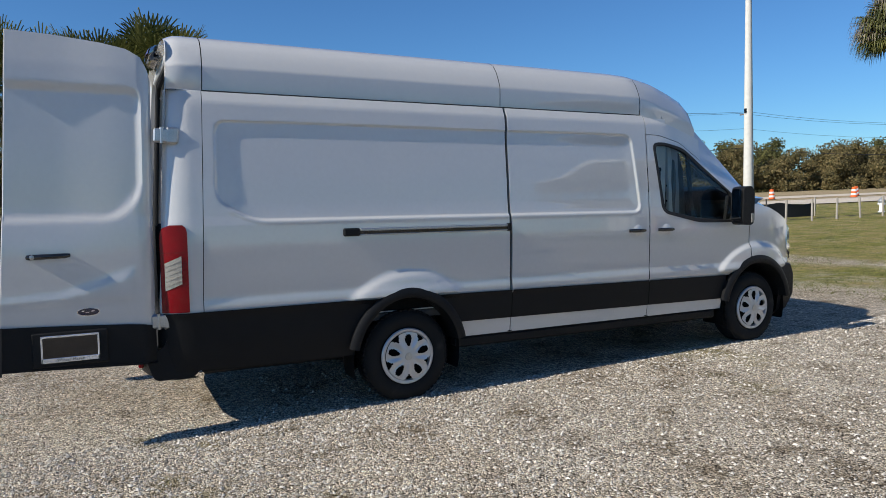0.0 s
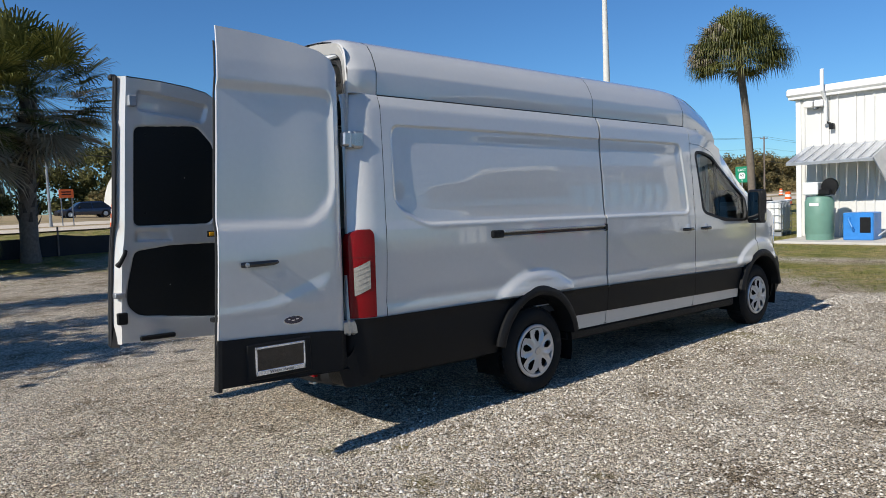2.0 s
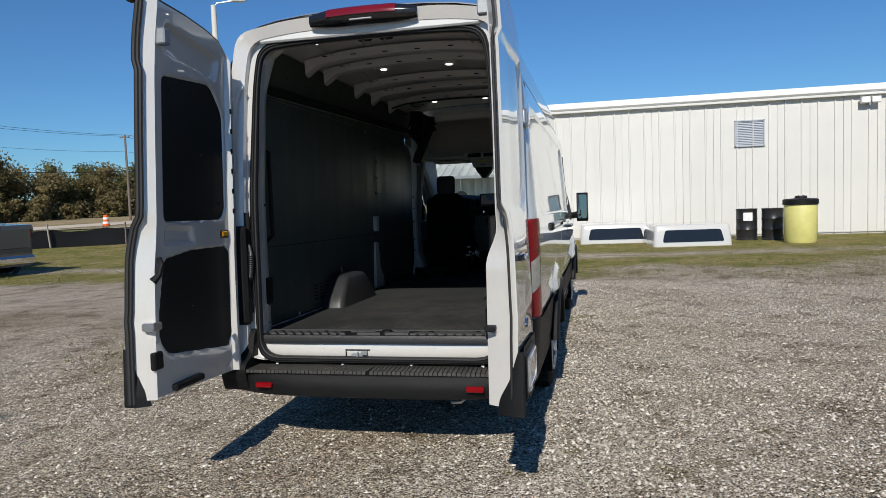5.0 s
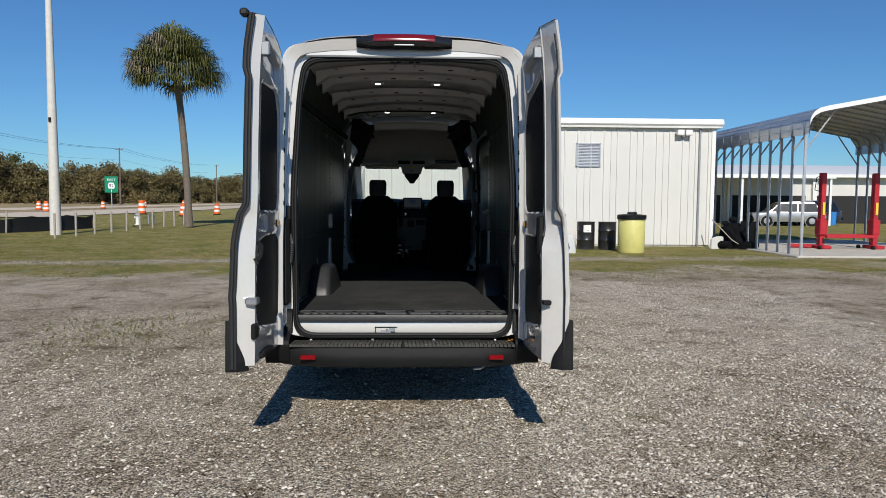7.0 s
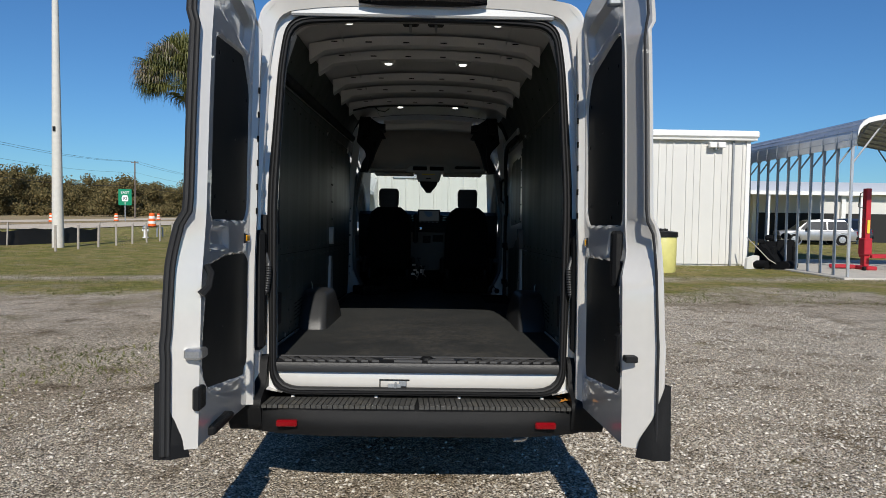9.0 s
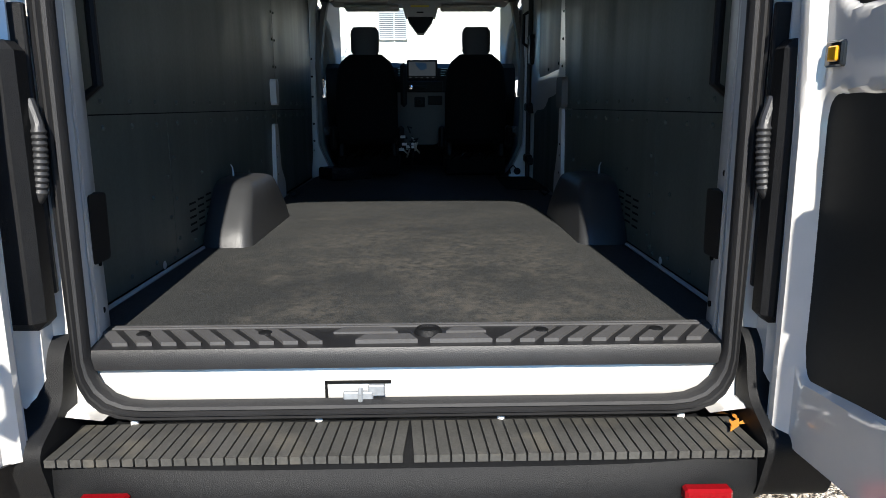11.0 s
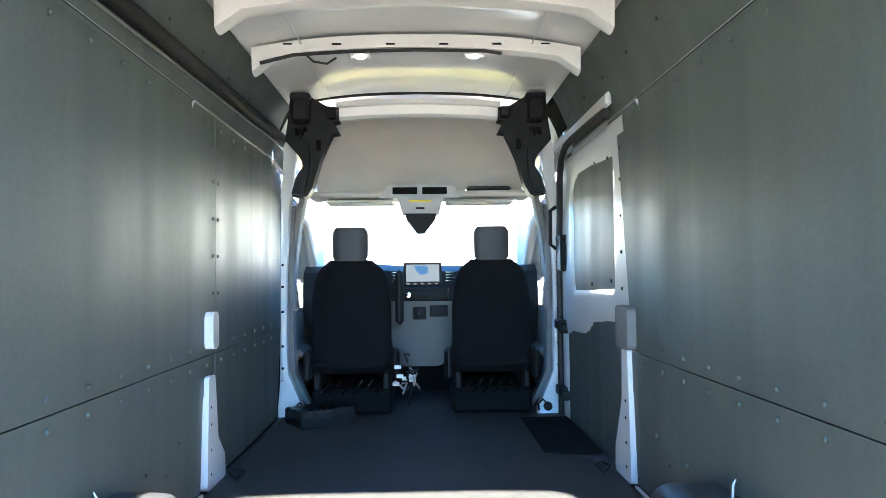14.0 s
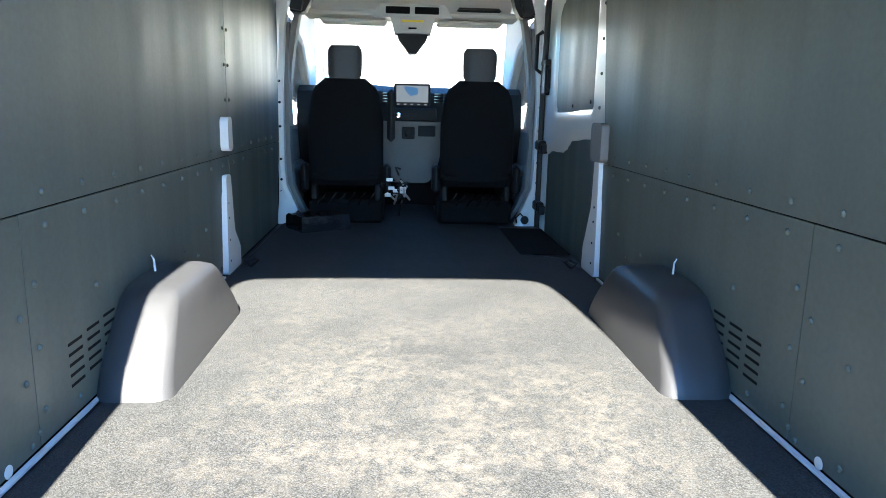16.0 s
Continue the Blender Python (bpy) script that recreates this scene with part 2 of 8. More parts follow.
def ground_material():
    """Gravel, worn grass over it where the lot ends, by the plan."""
    m = bpy.data.materials.new("gravel_and_grass")
    m.use_nodes = True
    nt = m.node_tree
    N, L = nt.nodes, nt.links
    b = N["Principled BSDF"]
    b.inputs["Roughness"].default_value = 0.93
    b.inputs["Specular IOR Level"].default_value = 0.2
    tc = N.new("ShaderNodeTexCoord")

    def noise_tex(s, d, rough=0.6):
        t = N.new("ShaderNodeTexNoise")
        t.inputs["Scale"].default_value, t.inputs["Detail"].default_value, t.inputs["Roughness"].default_value = s, d, rough
        L.new(tc.outputs["Object"], t.inputs["Vector"])
        return t.outputs[0]

    def ramp(fac, stops):
        r = N.new("ShaderNodeValToRGB")
        e = r.color_ramp.elements
        while len(e) < len(stops):
            e.new(0.5)
        for k, (p, c) in zip(e, stops):
            k.position, k.color = p, (*c, 1)
        L.new(fac, r.inputs[0])
        return r.outputs[0]

    def mixed(fac, a, c, kind="MIX"):
        x = N.new("ShaderNodeMix")
        x.data_type, x.blend_type = "RGBA", kind
        L.new(fac, x.inputs[0]) if not isinstance(fac, float) else setattr(x.inputs[0], "default_value", fac)
        L.new(a, x.inputs[6])
        L.new(c, x.inputs[7])
        return x.outputs[2]

    def math_node(op, a, c, clamp=False):
        x = N.new("ShaderNodeMath")
        x.operation, x.use_clamp = op, clamp
        for i, v in enumerate((a, c)):
            if isinstance(v, (int, float)):
                x.inputs[i].default_value = v
            else:
                L.new(v, x.inputs[i])
        return x.outputs[0]

    vor = N.new("ShaderNodeTexVoronoi")
    vor.inputs["Scale"].default_value = 95
    L.new(tc.outputs["Object"], vor.inputs["Vector"])
    sep = N.new("ShaderNodeSeparateColor")
    L.new(vor.outputs["Color"], sep.inputs[0])
    stones = ramp(sep.outputs[0], [(0.0, (0.22, 0.185, 0.145)), (0.3, (0.50, 0.44, 0.36)), (0.75, (0.78, 0.71, 0.61)), (1.0, (0.95, 0.91, 0.84))])
    # shade in the gaps between stones, put into the colour
    gap_shade = ramp(vor.outputs["Distance"], [(0.0, (1, 1, 1)), (0.50, (0.97, 0.97, 0.97)), (0.80, (0.13, 0.118, 0.10))])
    gravel = mixed(1.0, stones, gap_shade, "MULTIPLY")
    wear = ramp(noise_tex(0.5, 6), [(0.34, (0.74, 0.67, 0.57)), (0.5, (1.06, 1.02, 0.96)), (0.64, (1.2, 1.18, 1.15))])
    gravel = mixed(1.0, gravel, wear, "MULTIPLY")
    spots = ramp(noise_tex(2.2, 7, 0.7), [(0.50, (1.04, 1.04, 1.04)), (0.68, (0.38, 0.33, 0.255))])
    gravel = mixed(1.0, gravel, spots, "MULTIPLY")
    clump = ramp(noise_tex(24, 4, 0.75), [(0.34, (0.58, 0.555, 0.52)), (0.5, (1.16, 1.14, 1.11)), (0.68, (1.75, 1.72, 1.67))])
    gravel = mixed(1.0, gravel, clump, "MULTIPLY")
    turf = ramp(noise_tex(0.9, 9, 0.76), [(0.30, (0.47, 0.37, 0.22)), (0.43, (0.42, 0.34, 0.15)), (0.54, (0.29, 0.28, 0.075)), (0.68, (0.17, 0.20, 0.045))])
    turf = mixed(1.0, turf, ramp(noise_tex(5.5, 6, 0.75), [(0.32, (0.52, 0.55, 0.45)), (0.5, (1.0, 1.0, 1.0)), (0.66, (1.45, 1.32, 1.25))]), "MULTIPLY")
    turf = mixed(1.0, turf, ramp(noise_tex(60, 3), [(0.3, (0.55, 0.55, 0.5)), (0.7, (1.3, 1.3, 1.2))]), "MULTIPLY")
    xyz = N.new("ShaderNodeSeparateXYZ")
    L.new(tc.outputs["Object"], xyz.inputs[0])
    edge = noise_tex(0.35, 7, 0.65)
    # the lot ends ahead of the van and along its far side
    ahead = math_node("SUBTRACT", xyz.outputs[0], GRASS_X)
    aside = math_node("SUBTRACT", xyz.outputs[1], GRASS_Y)
    tilt = math_node("MULTIPLY", xyz.outputs[0], -0.18)
    aside = math_node("ADD", aside, tilt)
    slant = math_node("MULTIPLY", xyz.outputs[1], 0.12)
    ahead = math_node("ADD", ahead, slant)
    reach = math_node("MAXIMUM", ahead, aside)
    reach = math_node("ADD", reach, math_node("MULTIPLY", math_node("SUBTRACT", edge, 0.5), 9.0))
    reach = math_node("MULTIPLY", reach, 0.7, True)
    # a bare gravel track through the grass
    track = math_node("ABSOLUTE", math_node("SUBTRACT", ahead, 3.6), 0)
    track = math_node("ADD", math_node("MULTIPLY", track, 1.1), math_node("MULTIPLY", edge, 2.2))
    track = math_node("SUBTRACT", track, 1.15, True)
    reach = math_node("MULTIPLY", reach, track)
    patch = math_node("MULTIPLY", math_node("SUBTRACT", noise_tex(0.28, 8, 0.7), 0.60), 14.0, True)
    patch = math_node("MULTIPLY", patch, 0.40)
    # stones break through the thin turf
    bare = math_node("MULTIPLY", math_node("SUBTRACT", noise_tex(1.3, 9, 0.78), 0.53), 6.0, True)
    reach = math_node("MULTIPLY", reach, math_node("SUBTRACT", 1.0, math_node("MULTIPLY", bare, 0.65)))
    cover = math_node("MAXIMUM", reach, patch)
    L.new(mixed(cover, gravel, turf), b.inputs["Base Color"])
    h1 = math_node("MULTIPLY", vor.outputs["Distance"], -1.0)
    hh = math_node("ADD", h1, math_node("MULTIPLY", noise_tex(160, 3), 0.6))
    bp = N.new("ShaderNodeBump")
    bp.inputs["Strength"].default_value, bp.inputs["Distance"].default_value = 1.0, 0.032
    L.new(hh, bp.inputs["Height"])
    L.new(bp.outputs[0], b.inputs["Normal"])
    return m


def speckled_mat():
    """Recycled rubber: fine pale crumbs, dusty broken scuffs."""
    m = bpy.data.materials.new("speckled_rubber_mat")
    m.use_nodes = True
    N, L = m.node_tree.nodes, m.node_tree.links
    b = N["Principled BSDF"]
    b.inputs["Roughness"].default_value = 0.75
    b.inputs["Specular IOR Level"].default_value = 0.35
    tc = N.new("ShaderNodeTexCoord")

    def tex(scale, detail, rough, lo, hi, a, c):
        t, r = N.new("ShaderNodeTexNoise"), N.new("ShaderNodeMapRange")
        t.inputs["Scale"].default_value, t.inputs["Detail"].default_value, t.inputs["Roughness"].default_value = scale, detail, rough
        L.new(tc.outputs["Object"], t.inputs["Vector"])
        L.new(t.outputs[0], r.inputs[0])
        for k, v in enumerate((lo, hi, a, c)):
            r.inputs[k + 1].default_value = v
        return r.outputs[0]

    def mul(a, c):
        x = N.new("ShaderNodeMath")
        x.operation = "MULTIPLY"
        L.new(a, x.inputs[0])
        L.new(c, x.inputs[1])
        return x.outputs[0]

    crumb = mul(tex(240, 2, 0.6, 0.38, 0.66, 0.45, 1.75), tex(1.3, 5, 0.6, 0.3, 0.7, 0.85, 1.15))
    col = N.new("ShaderNodeMix")
    col.data_type, col.blend_type = "RGBA", "MULTIPLY"
    col.inputs[0].default_value = 1.0
    col.inputs[6].default_value = (0.0255, 0.0270, 0.0272, 1)
    L.new(crumb, col.inputs[7])
    dust = mul(tex(2.6, 9, 0.68, 0.40, 0.56, 0.0, 1.0), tex(26, 6, 0.72, 0.40, 0.62, 0.0, 0.70))
    # most dust lies where people step in
    sx = N.new("ShaderNodeSeparateXYZ")
    L.new(tc.outputs["Object"], sx.inputs[0])
    ab = N.new("ShaderNodeMath")
    ab.operation = "ABSOLUTE"
    L.new(sx.outputs[1], ab.inputs[0])
    for src, lo, hi, a, c in ((sx.outputs[0], 1.3, 2.6, 1.0, 0.30), (ab.outputs[0], 0.45, 0.75, 1.0, 0.15)):
        r = N.new("ShaderNodeMapRange")
        for k, v in enumerate((lo, hi, a, c)):
            r.inputs[k + 1].default_value = v
        L.new(src, r.inputs[0])
        dust = mul(dust, r.outputs[0])
    mx = N.new("ShaderNodeMix")
    mx.data_type = "RGBA"
    mx.inputs[7].default_value = (0.086, 0.078, 0.066, 1)
    L.new(dust, mx.inputs[0])
    L.new(col.outputs[2], mx.inputs[6])
    L.new(mx.outputs[2], b.inputs["Base Color"])
    bp = N.new("ShaderNodeBump")
    bp.inputs["Strength"].default_value, bp.inputs["Distance"].default_value = 0.5, 0.004
    L.new(tex(300, 2, 0.5, 0, 1, 0, 1), bp.inputs["Height"])
    L.new(bp.outputs[0], b.inputs["Normal"])
    return m


def streaked(m):
    """Upright rolled streaks in the gloss of a board."""
    N, L = m.node_tree.nodes, m.node_tree.links
    tc, mp, nz, mr = N.new("ShaderNodeTexCoord"), N.new("ShaderNodeMapping"), N.new("ShaderNodeTexNoise"), N.new("ShaderNodeMapRange")
    mp.inputs["Scale"].default_value = (1, 1, 0.05)
    nz.inputs["Scale"].default_value, nz.inputs["Detail"].default_value = 7, 4
    mr.inputs[1].default_value, mr.inputs[2].default_value = 0.3, 0.7
    mr.inputs[3].default_value, mr.inputs[4].default_value = 0.45, 0.62
    L.new(tc.outputs["Object"], mp.inputs[0])
    L.new(mp.outputs[0], nz.inputs["Vector"])
    L.new(nz.outputs[0], mr.inputs[0])
    L.new(mr.outputs[0], N["Principled BSDF"].inputs["Roughness"])
    return m


GRASS_X, GRASS_Y = 9.6, 16.0
M = {
    "ground": ground_material(),
    "white": material("white_body_paint", (0.600, 0.585, 0.555), 0.22, coat=1.0, coat_ior=1.75, vary=0.02, scale=1.5, fine=30),
    "white_in": material("white_bare_panel_paint", (0.66, 0.66, 0.645), 0.35, coat=0.3, vary=0.04, scale=4),
    "black": material("black_grained_plastic", (0.0080, 0.0083, 0.0090), 0.5, spec=0.2, vary=0.2, bump=0.25, bump_scale=500),
    "black_gloss": material("gloss_black_plastic", (0.012, 0.012, 0.013), 0.12, vary=0.1, coat=0.5),
    # near-black, also stands in for shade in seams, slots and holes
    "under": material("underbody_and_shade_black", (0.003, 0.003, 0.003), 0.9, spec=0.2, vary=0.3, bump=0.3, bump_scale=40),
    "rubber": material("black_rubber", (0.012, 0.012, 0.013), 0.65, vary=0.2, bump=0.2, bump_scale=300),
    "tyre": material("tyre_rubber", (0.010, 0.0098, 0.0095), 0.8, spec=0.3, vary=0.25, bump=0.3, bump_scale=160, stain=((0.06, 0.055, 0.045), 6, 0.60, 0.4)),
    "silver": material("silver_wheel_paint", (0.55, 0.56, 0.58), 0.32, metal=0.55, vary=0.05),
    "steel": material("zinc_plated_steel", (0.5, 0.5, 0.5), 0.35, metal=0.9, vary=0.15),
    "chrome": material("chrome", (0.8, 0.8, 0.8), 0.08, metal=1.0, vary=0.02),
    "panel": streaked(material("dark_green_black_wall_board", (0.070, 0.084, 0.072), 0.40, vary=0.12, scale=3, fine=60)),
    "door_board": material("black_fibre_door_board", (0.010, 0.0115, 0.0115), 0.6, vary=0.15, scale=3, fine=60, spec=0.3),
    "console_grey": material("mid_grey_console_plastic", (0.095, 0.091, 0.085), 0.6, vary=0.1, bump=0.1, bump_scale=500),
    "plate_frame": material("polished_plate_frame", (0.78, 0.82, 0.88), 0.22, metal=0.75, vary=0.03, coat=0.5),
    "mat_rubber": speckled_mat(),
    "wheel_box": material("moulded_dark_grey_plastic", (0.029, 0.030, 0.032), 0.42, vary=0.1, scale=8, fine=400, bump=0.12, bump_scale=500),
    "sill_trim": material("grey_black_sill_plastic", (0.012, 0.012, 0.013), 0.45, vary=0.15, bump=0.15, bump_scale=400),
    "grip": material("worn_grey_grip_pad", (0.07, 0.069, 0.07), 0.5, vary=0.12, bump=0.15, bump_scale=300),
    "step": material("dusty_grey_step_plastic", (0.05, 0.049, 0.045), 0.6, vary=0.3, scale=10, bump=0.2, bump_scale=300, stain=((0.13, 0.115, 0.085), 9, 0.55, 0.6)),
    "red": material("red_lamp_lens", (0.20, 0.002, 0.005), 0.22, vary=0.1, spec=0.35),
    "red_dark": material("dark_red_lamp_lens", (0.16, 0.004, 0.006), 0.15, vary=0.1, coat=0.8),
    "clear": material("clear_ribbed_lamp_lens", (0.42, 0.41, 0.37), 0.12, metal=0.4, vary=0.2, scale=40, coat=0.8),
    "amber": material("amber_reflector", (0.7, 0.33, 0.01), 0.2, vary=0.1),
    "yellow_tag": material("yellow_label", (0.75, 0.55, 0.05), 0.5, vary=0.05),
    "glass": glass("window_glass", (0.80, 0.86, 0.83)),
    "dark_glass": glass("tinted_window_glass", (0.25, 0.28, 0.28)),
    "mirror": material("mirror_glass", (0.26, 0.26, 0.27), 0.02, metal=1.0, vary=0.0),
    "seat": material("dark_grey_seat_cloth", (0.0045, 0.005, 0.006), 0.9, spec=0.15, vary=0.2, fine=300, bump=0.3, bump_scale=600),
    "seat_grey": material("grey_seat_vinyl", (0.036, 0.037, 0.038), 0.6, vary=0.12, bump=0.15, bump_scale=400),
    "trim": material("warm_grey_cab_trim", (0.15, 0.147, 0.14), 0.6, vary=0.08, bump=0.1, bump_scale=500),
    "cab_pale": material("pale_warm_grey_cab_plastic", (0.42, 0.40, 0.365), 0.6, vary=0.06, bump=0.1, bump_scale=500),
    "beige": material("beige_headliner_cloth", (0.60, 0.55, 0.49), 0.9, vary=0.06, bump=0.15, bump_scale=700),
    "vinyl": material("dark_vinyl_floor", (0.022, 0.026, 0.032), 0.45, vary=0.2, bump=0.1, bump_scale=500),
    "plastic_wrap": material("crumpled_black_plastic_wrap", (0.016, 0.017, 0.019), 0.22, vary=0.3, spec=0.6, bump=0.8, bump_scale=22, coat=0.6),
    "screen": lamp_glow("lit_map_display", (0.72, 0.84, 0.95), 0.018, 0.02),
    "screen_blue": lamp_glow("blue_map_water", (0.10, 0.42, 0.95), 0.018, 0.02),
    "badge": material("dark_blue_badge", (0.008, 0.014, 0.05), 0.15, coat=0.8),
    "leaf_litter": material("dry_orange_leaf", (0.55, 0.22, 0.03), 0.7),
    "shed": material("white_ribbed_steel_wall", (0.64, 0.63, 0.595), 0.45, vary=0.05, scale=0.8, stain=((0.62, 0.58, 0.5), 1.2, 0.6, 0.35), jitter=0.02),
    "shed_trim": material("white_steel_trim", (0.78, 0.78, 0.76), 0.4, vary=0.04),
    "galv": material("galvanised_steel", (0.58, 0.59, 0.61), 0.36, metal=0.6, vary=0.15, scale=3),
    "galv_dull": material("weathered_steel_post", (0.30, 0.32, 0.34), 0.55, metal=0.5, vary=0.15),
    "louver": material("grey_louvre_steel", (0.42, 0.45, 0.50), 0.45, metal=0.3, vary=0.08),
    "slab": material("weathered_concrete", (0.50, 0.47, 0.42), 0.85, vary=0.15, scale=2, bump=0.2, bump_scale=60),
    "road": material("pale_worn_asphalt", (0.58, 0.50, 0.40), 1.0, spec=0.0, vary=0.10, scale=0.6, fine=40, stain=((0.46, 0.40, 0.32), 0.15, 0.52, 0.6)),
    "straw": material("dry_straw_verge", (0.34, 0.26, 0.15), 1.0, vary=0.3, scale=0.3, fine=3, spec=0.1, stain=((0.16, 0.17, 0.05), 0.12, 0.52, 0.7)),
    "pole": material("pale_concrete_pole", (0.62, 0.60, 0.55), 0.8, vary=0.1, bump=0.15, bump_scale=60),
    "wood": material("weathered_wood_pole", (0.16, 0.13, 0.11), 0.9, vary=0.25, bump=0.3, bump_scale=40),
    "stake": material("grey_wood_stake", (0.36, 0.33, 0.29), 0.9, vary=0.2, bump=0.2, bump_scale=60),
    "silt": material("black_silt_fence_cloth", (0.018, 0.018, 0.02), 0.75, vary=0.3, scale=3, bump=0.3, bump_scale=6),
    "orange": material("orange_traffic_plastic", (0.78, 0.13, 0.02), 0.5, vary=0.1),
    "reflect": material("white_reflective_band", (0.8, 0.78, 0.75), 0.5, vary=0.08),
    "sign": material("green_road_sign", (0.0, 0.22, 0.11), 0.4, vary=0.05),
    "sign_white": material("white_sign_face", (0.8, 0.8, 0.8), 0.4, vary=0.03),
    "drum": material("black_steel_drum", (0.02, 0.02, 0.022), 0.35, vary=0.3, stain=((0.10, 0.06, 0.04), 5, 0.62, 0.5)),
    "yellow": material("faded_yellow_drum_plastic", (0.62, 0.58, 0.20), 0.5, vary=0.15, scale=3, stain=((0.42, 0.38, 0.14), 3, 0.55, 0.5)),
    "tote": material("translucent_white_tote", (0.72, 0.73, 0.72), 0.45, vary=0.08, scale=2),
    "green_tank": material("faded_green_tank_paint", (0.14, 0.27, 0.21), 0.45, vary=0.12, scale=3, stain=((0.2, 0.15, 0.1), 5, 0.64, 0.5)),
    "blue": material("blue_machine_paint", (0.03, 0.20, 0.55), 0.4, vary=0.12),
    "lift_red": material("faded_red_lift_paint", (0.42, 0.02, 0.03), 0.4, vary=0.15, stain=((0.2, 0.02, 0.02), 3, 0.6, 0.5)),
    "car_grey": material("slate_grey_car_paint", (0.085, 0.094, 0.105), 0.25, metal=0.35, coat=0.8, vary=0.05),
    "car_silver": material("silver_car_paint", (0.42, 0.42, 0.42), 0.3, metal=0.5, coat=0.8, vary=0.05),
    "car_dark": material("dark_blue_car_paint", (0.02, 0.03, 0.06), 0.25, coat=0.8, vary=0.05),
    "window_dark": material("dark_car_window", (0.010, 0.011, 0.012), 0.16, vary=0.1, coat=0.25),
    "bark": material("palm_bark", (0.160, 0.131, 0.104), 0.95, vary=0.35, scale=12, bump=0.7, bump_scale=25),
    "boots": material("old_palm_leaf_bases", (0.075, 0.06, 0.048), 0.95, vary=0.4, scale=10, bump=0.7, bump_scale=30),
    "palm": leafy("palm_leaf", (0.035, 0.048, 0.011), (0.17, 0.165, 0.042), 0.55, 0.2),
    "palm_dry": leafy("dry_palm_leaf", (0.20, 0.16, 0.11), (0.34, 0.30, 0.22)),
    "wood_leaf": leafy("woodland_leaf", (0.085, 0.078, 0.030), (0.26, 0.20, 0.090), 0.9, 0.3),
    "wood_leaf2": leafy("dark_oak_leaf", (0.055, 0.060, 0.020), (0.19, 0.175, 0.062), 0.9, 0.3),
    "twig": material("bare_grey_twig", (0.20, 0.165, 0.13), 0.95, vary=0.2),
    "blade": leafy("grass_blade", (0.09, 0.11, 0.025), (0.27, 0.25, 0.09), 0.7, 0.3),
    "pebble": leafy("gravel_stone", (0.20, 0.172, 0.135), (0.76, 0.70, 0.61), 0.95, 0.0),
    # near-black that stands in for shade inside open bays and doorways
    "shade_black": material("open_bay_shade", (0.02, 0.02, 0.02), 0.9),
}

# ---- the van: body frame, x ahead, y to its left, nose slightly down ----
RAKE = radians(1.18)
van = new("cargo_van")
van.rotation_euler = (0, RAKE, 0)
tagged(van, "white high-roof cargo van with open rear doors, parked on gravel", "van")
VAN = Matrix.Rotation(RAKE, 4, "Y")

HUB_R, HUB_F, TYRE = (1.975, 0.376), (5.71, 0.450), 0.345
PZ = [0.28, 0.45, 0.60, 0.82, 1.00, 1.25, 1.40, 1.46, 1.70, 1.90, 2.10, 2.215, 2.285]
PY = [0.92, 0.955, 0.975, 0.99, 1.00, 1.005, 1.00, 0.992, 0.978, 0.962, 0.944, 0.933, 0.900]
RECESS = rounded([(0.595, 2.10), (0.595, 1.56), (0.86, 1.425), (4.245, 1.425), (4.165, 2.11)], 0.09)


def side_y(x, z):
    """Half width of the body's side."""
    x, z = np.asarray(x, float), np.asarray(z, float)
    y = np.interp(z, PZ, PY)
    d = sdf(x, z, RECESS)
    y = y - 0.012 * np.clip(-d / 0.014, 0, 1) - 0.005 * smooth01(-d / 0.12)
    y = y + 0.003 * np.exp(-((d - 0.010) / 0.012) ** 2) * (z < 1.5)
    for hx, hz in (HUB_R, HUB_F):
        r = np.hypot(x - hx, (z - hz) * 1.02)
        y = y + (0.026 * smooth01((0.675 - r) / 0.055) + 0.012 * smooth01((0.66 - r) / 0.15)) * smooth01((z - 0.80) / 0.06)
    # the lower crease that the cladding hangs from
    y = y + 0.012 * smooth01((0.93 - z) / 0.07) * smooth01((z - 0.80) / 0.03)
    # rounded rear corner
    t = np.clip((0.44 - x) / 0.20, 0, 1)
    y = y - 0.115 * (1 - np.sqrt(np.clip(1 - t * t, 0, 1)))
    # front end draws in
    y = y - 0.30 * np.clip((x - 5.83) / 0.74, 0, 1) ** 2.2
    # cab sides lean in above the belt
    y = y - 0.10 * smooth01((x - 4.5) / 0.9) * smooth01((z - 1.35) / 0.75)
    return y


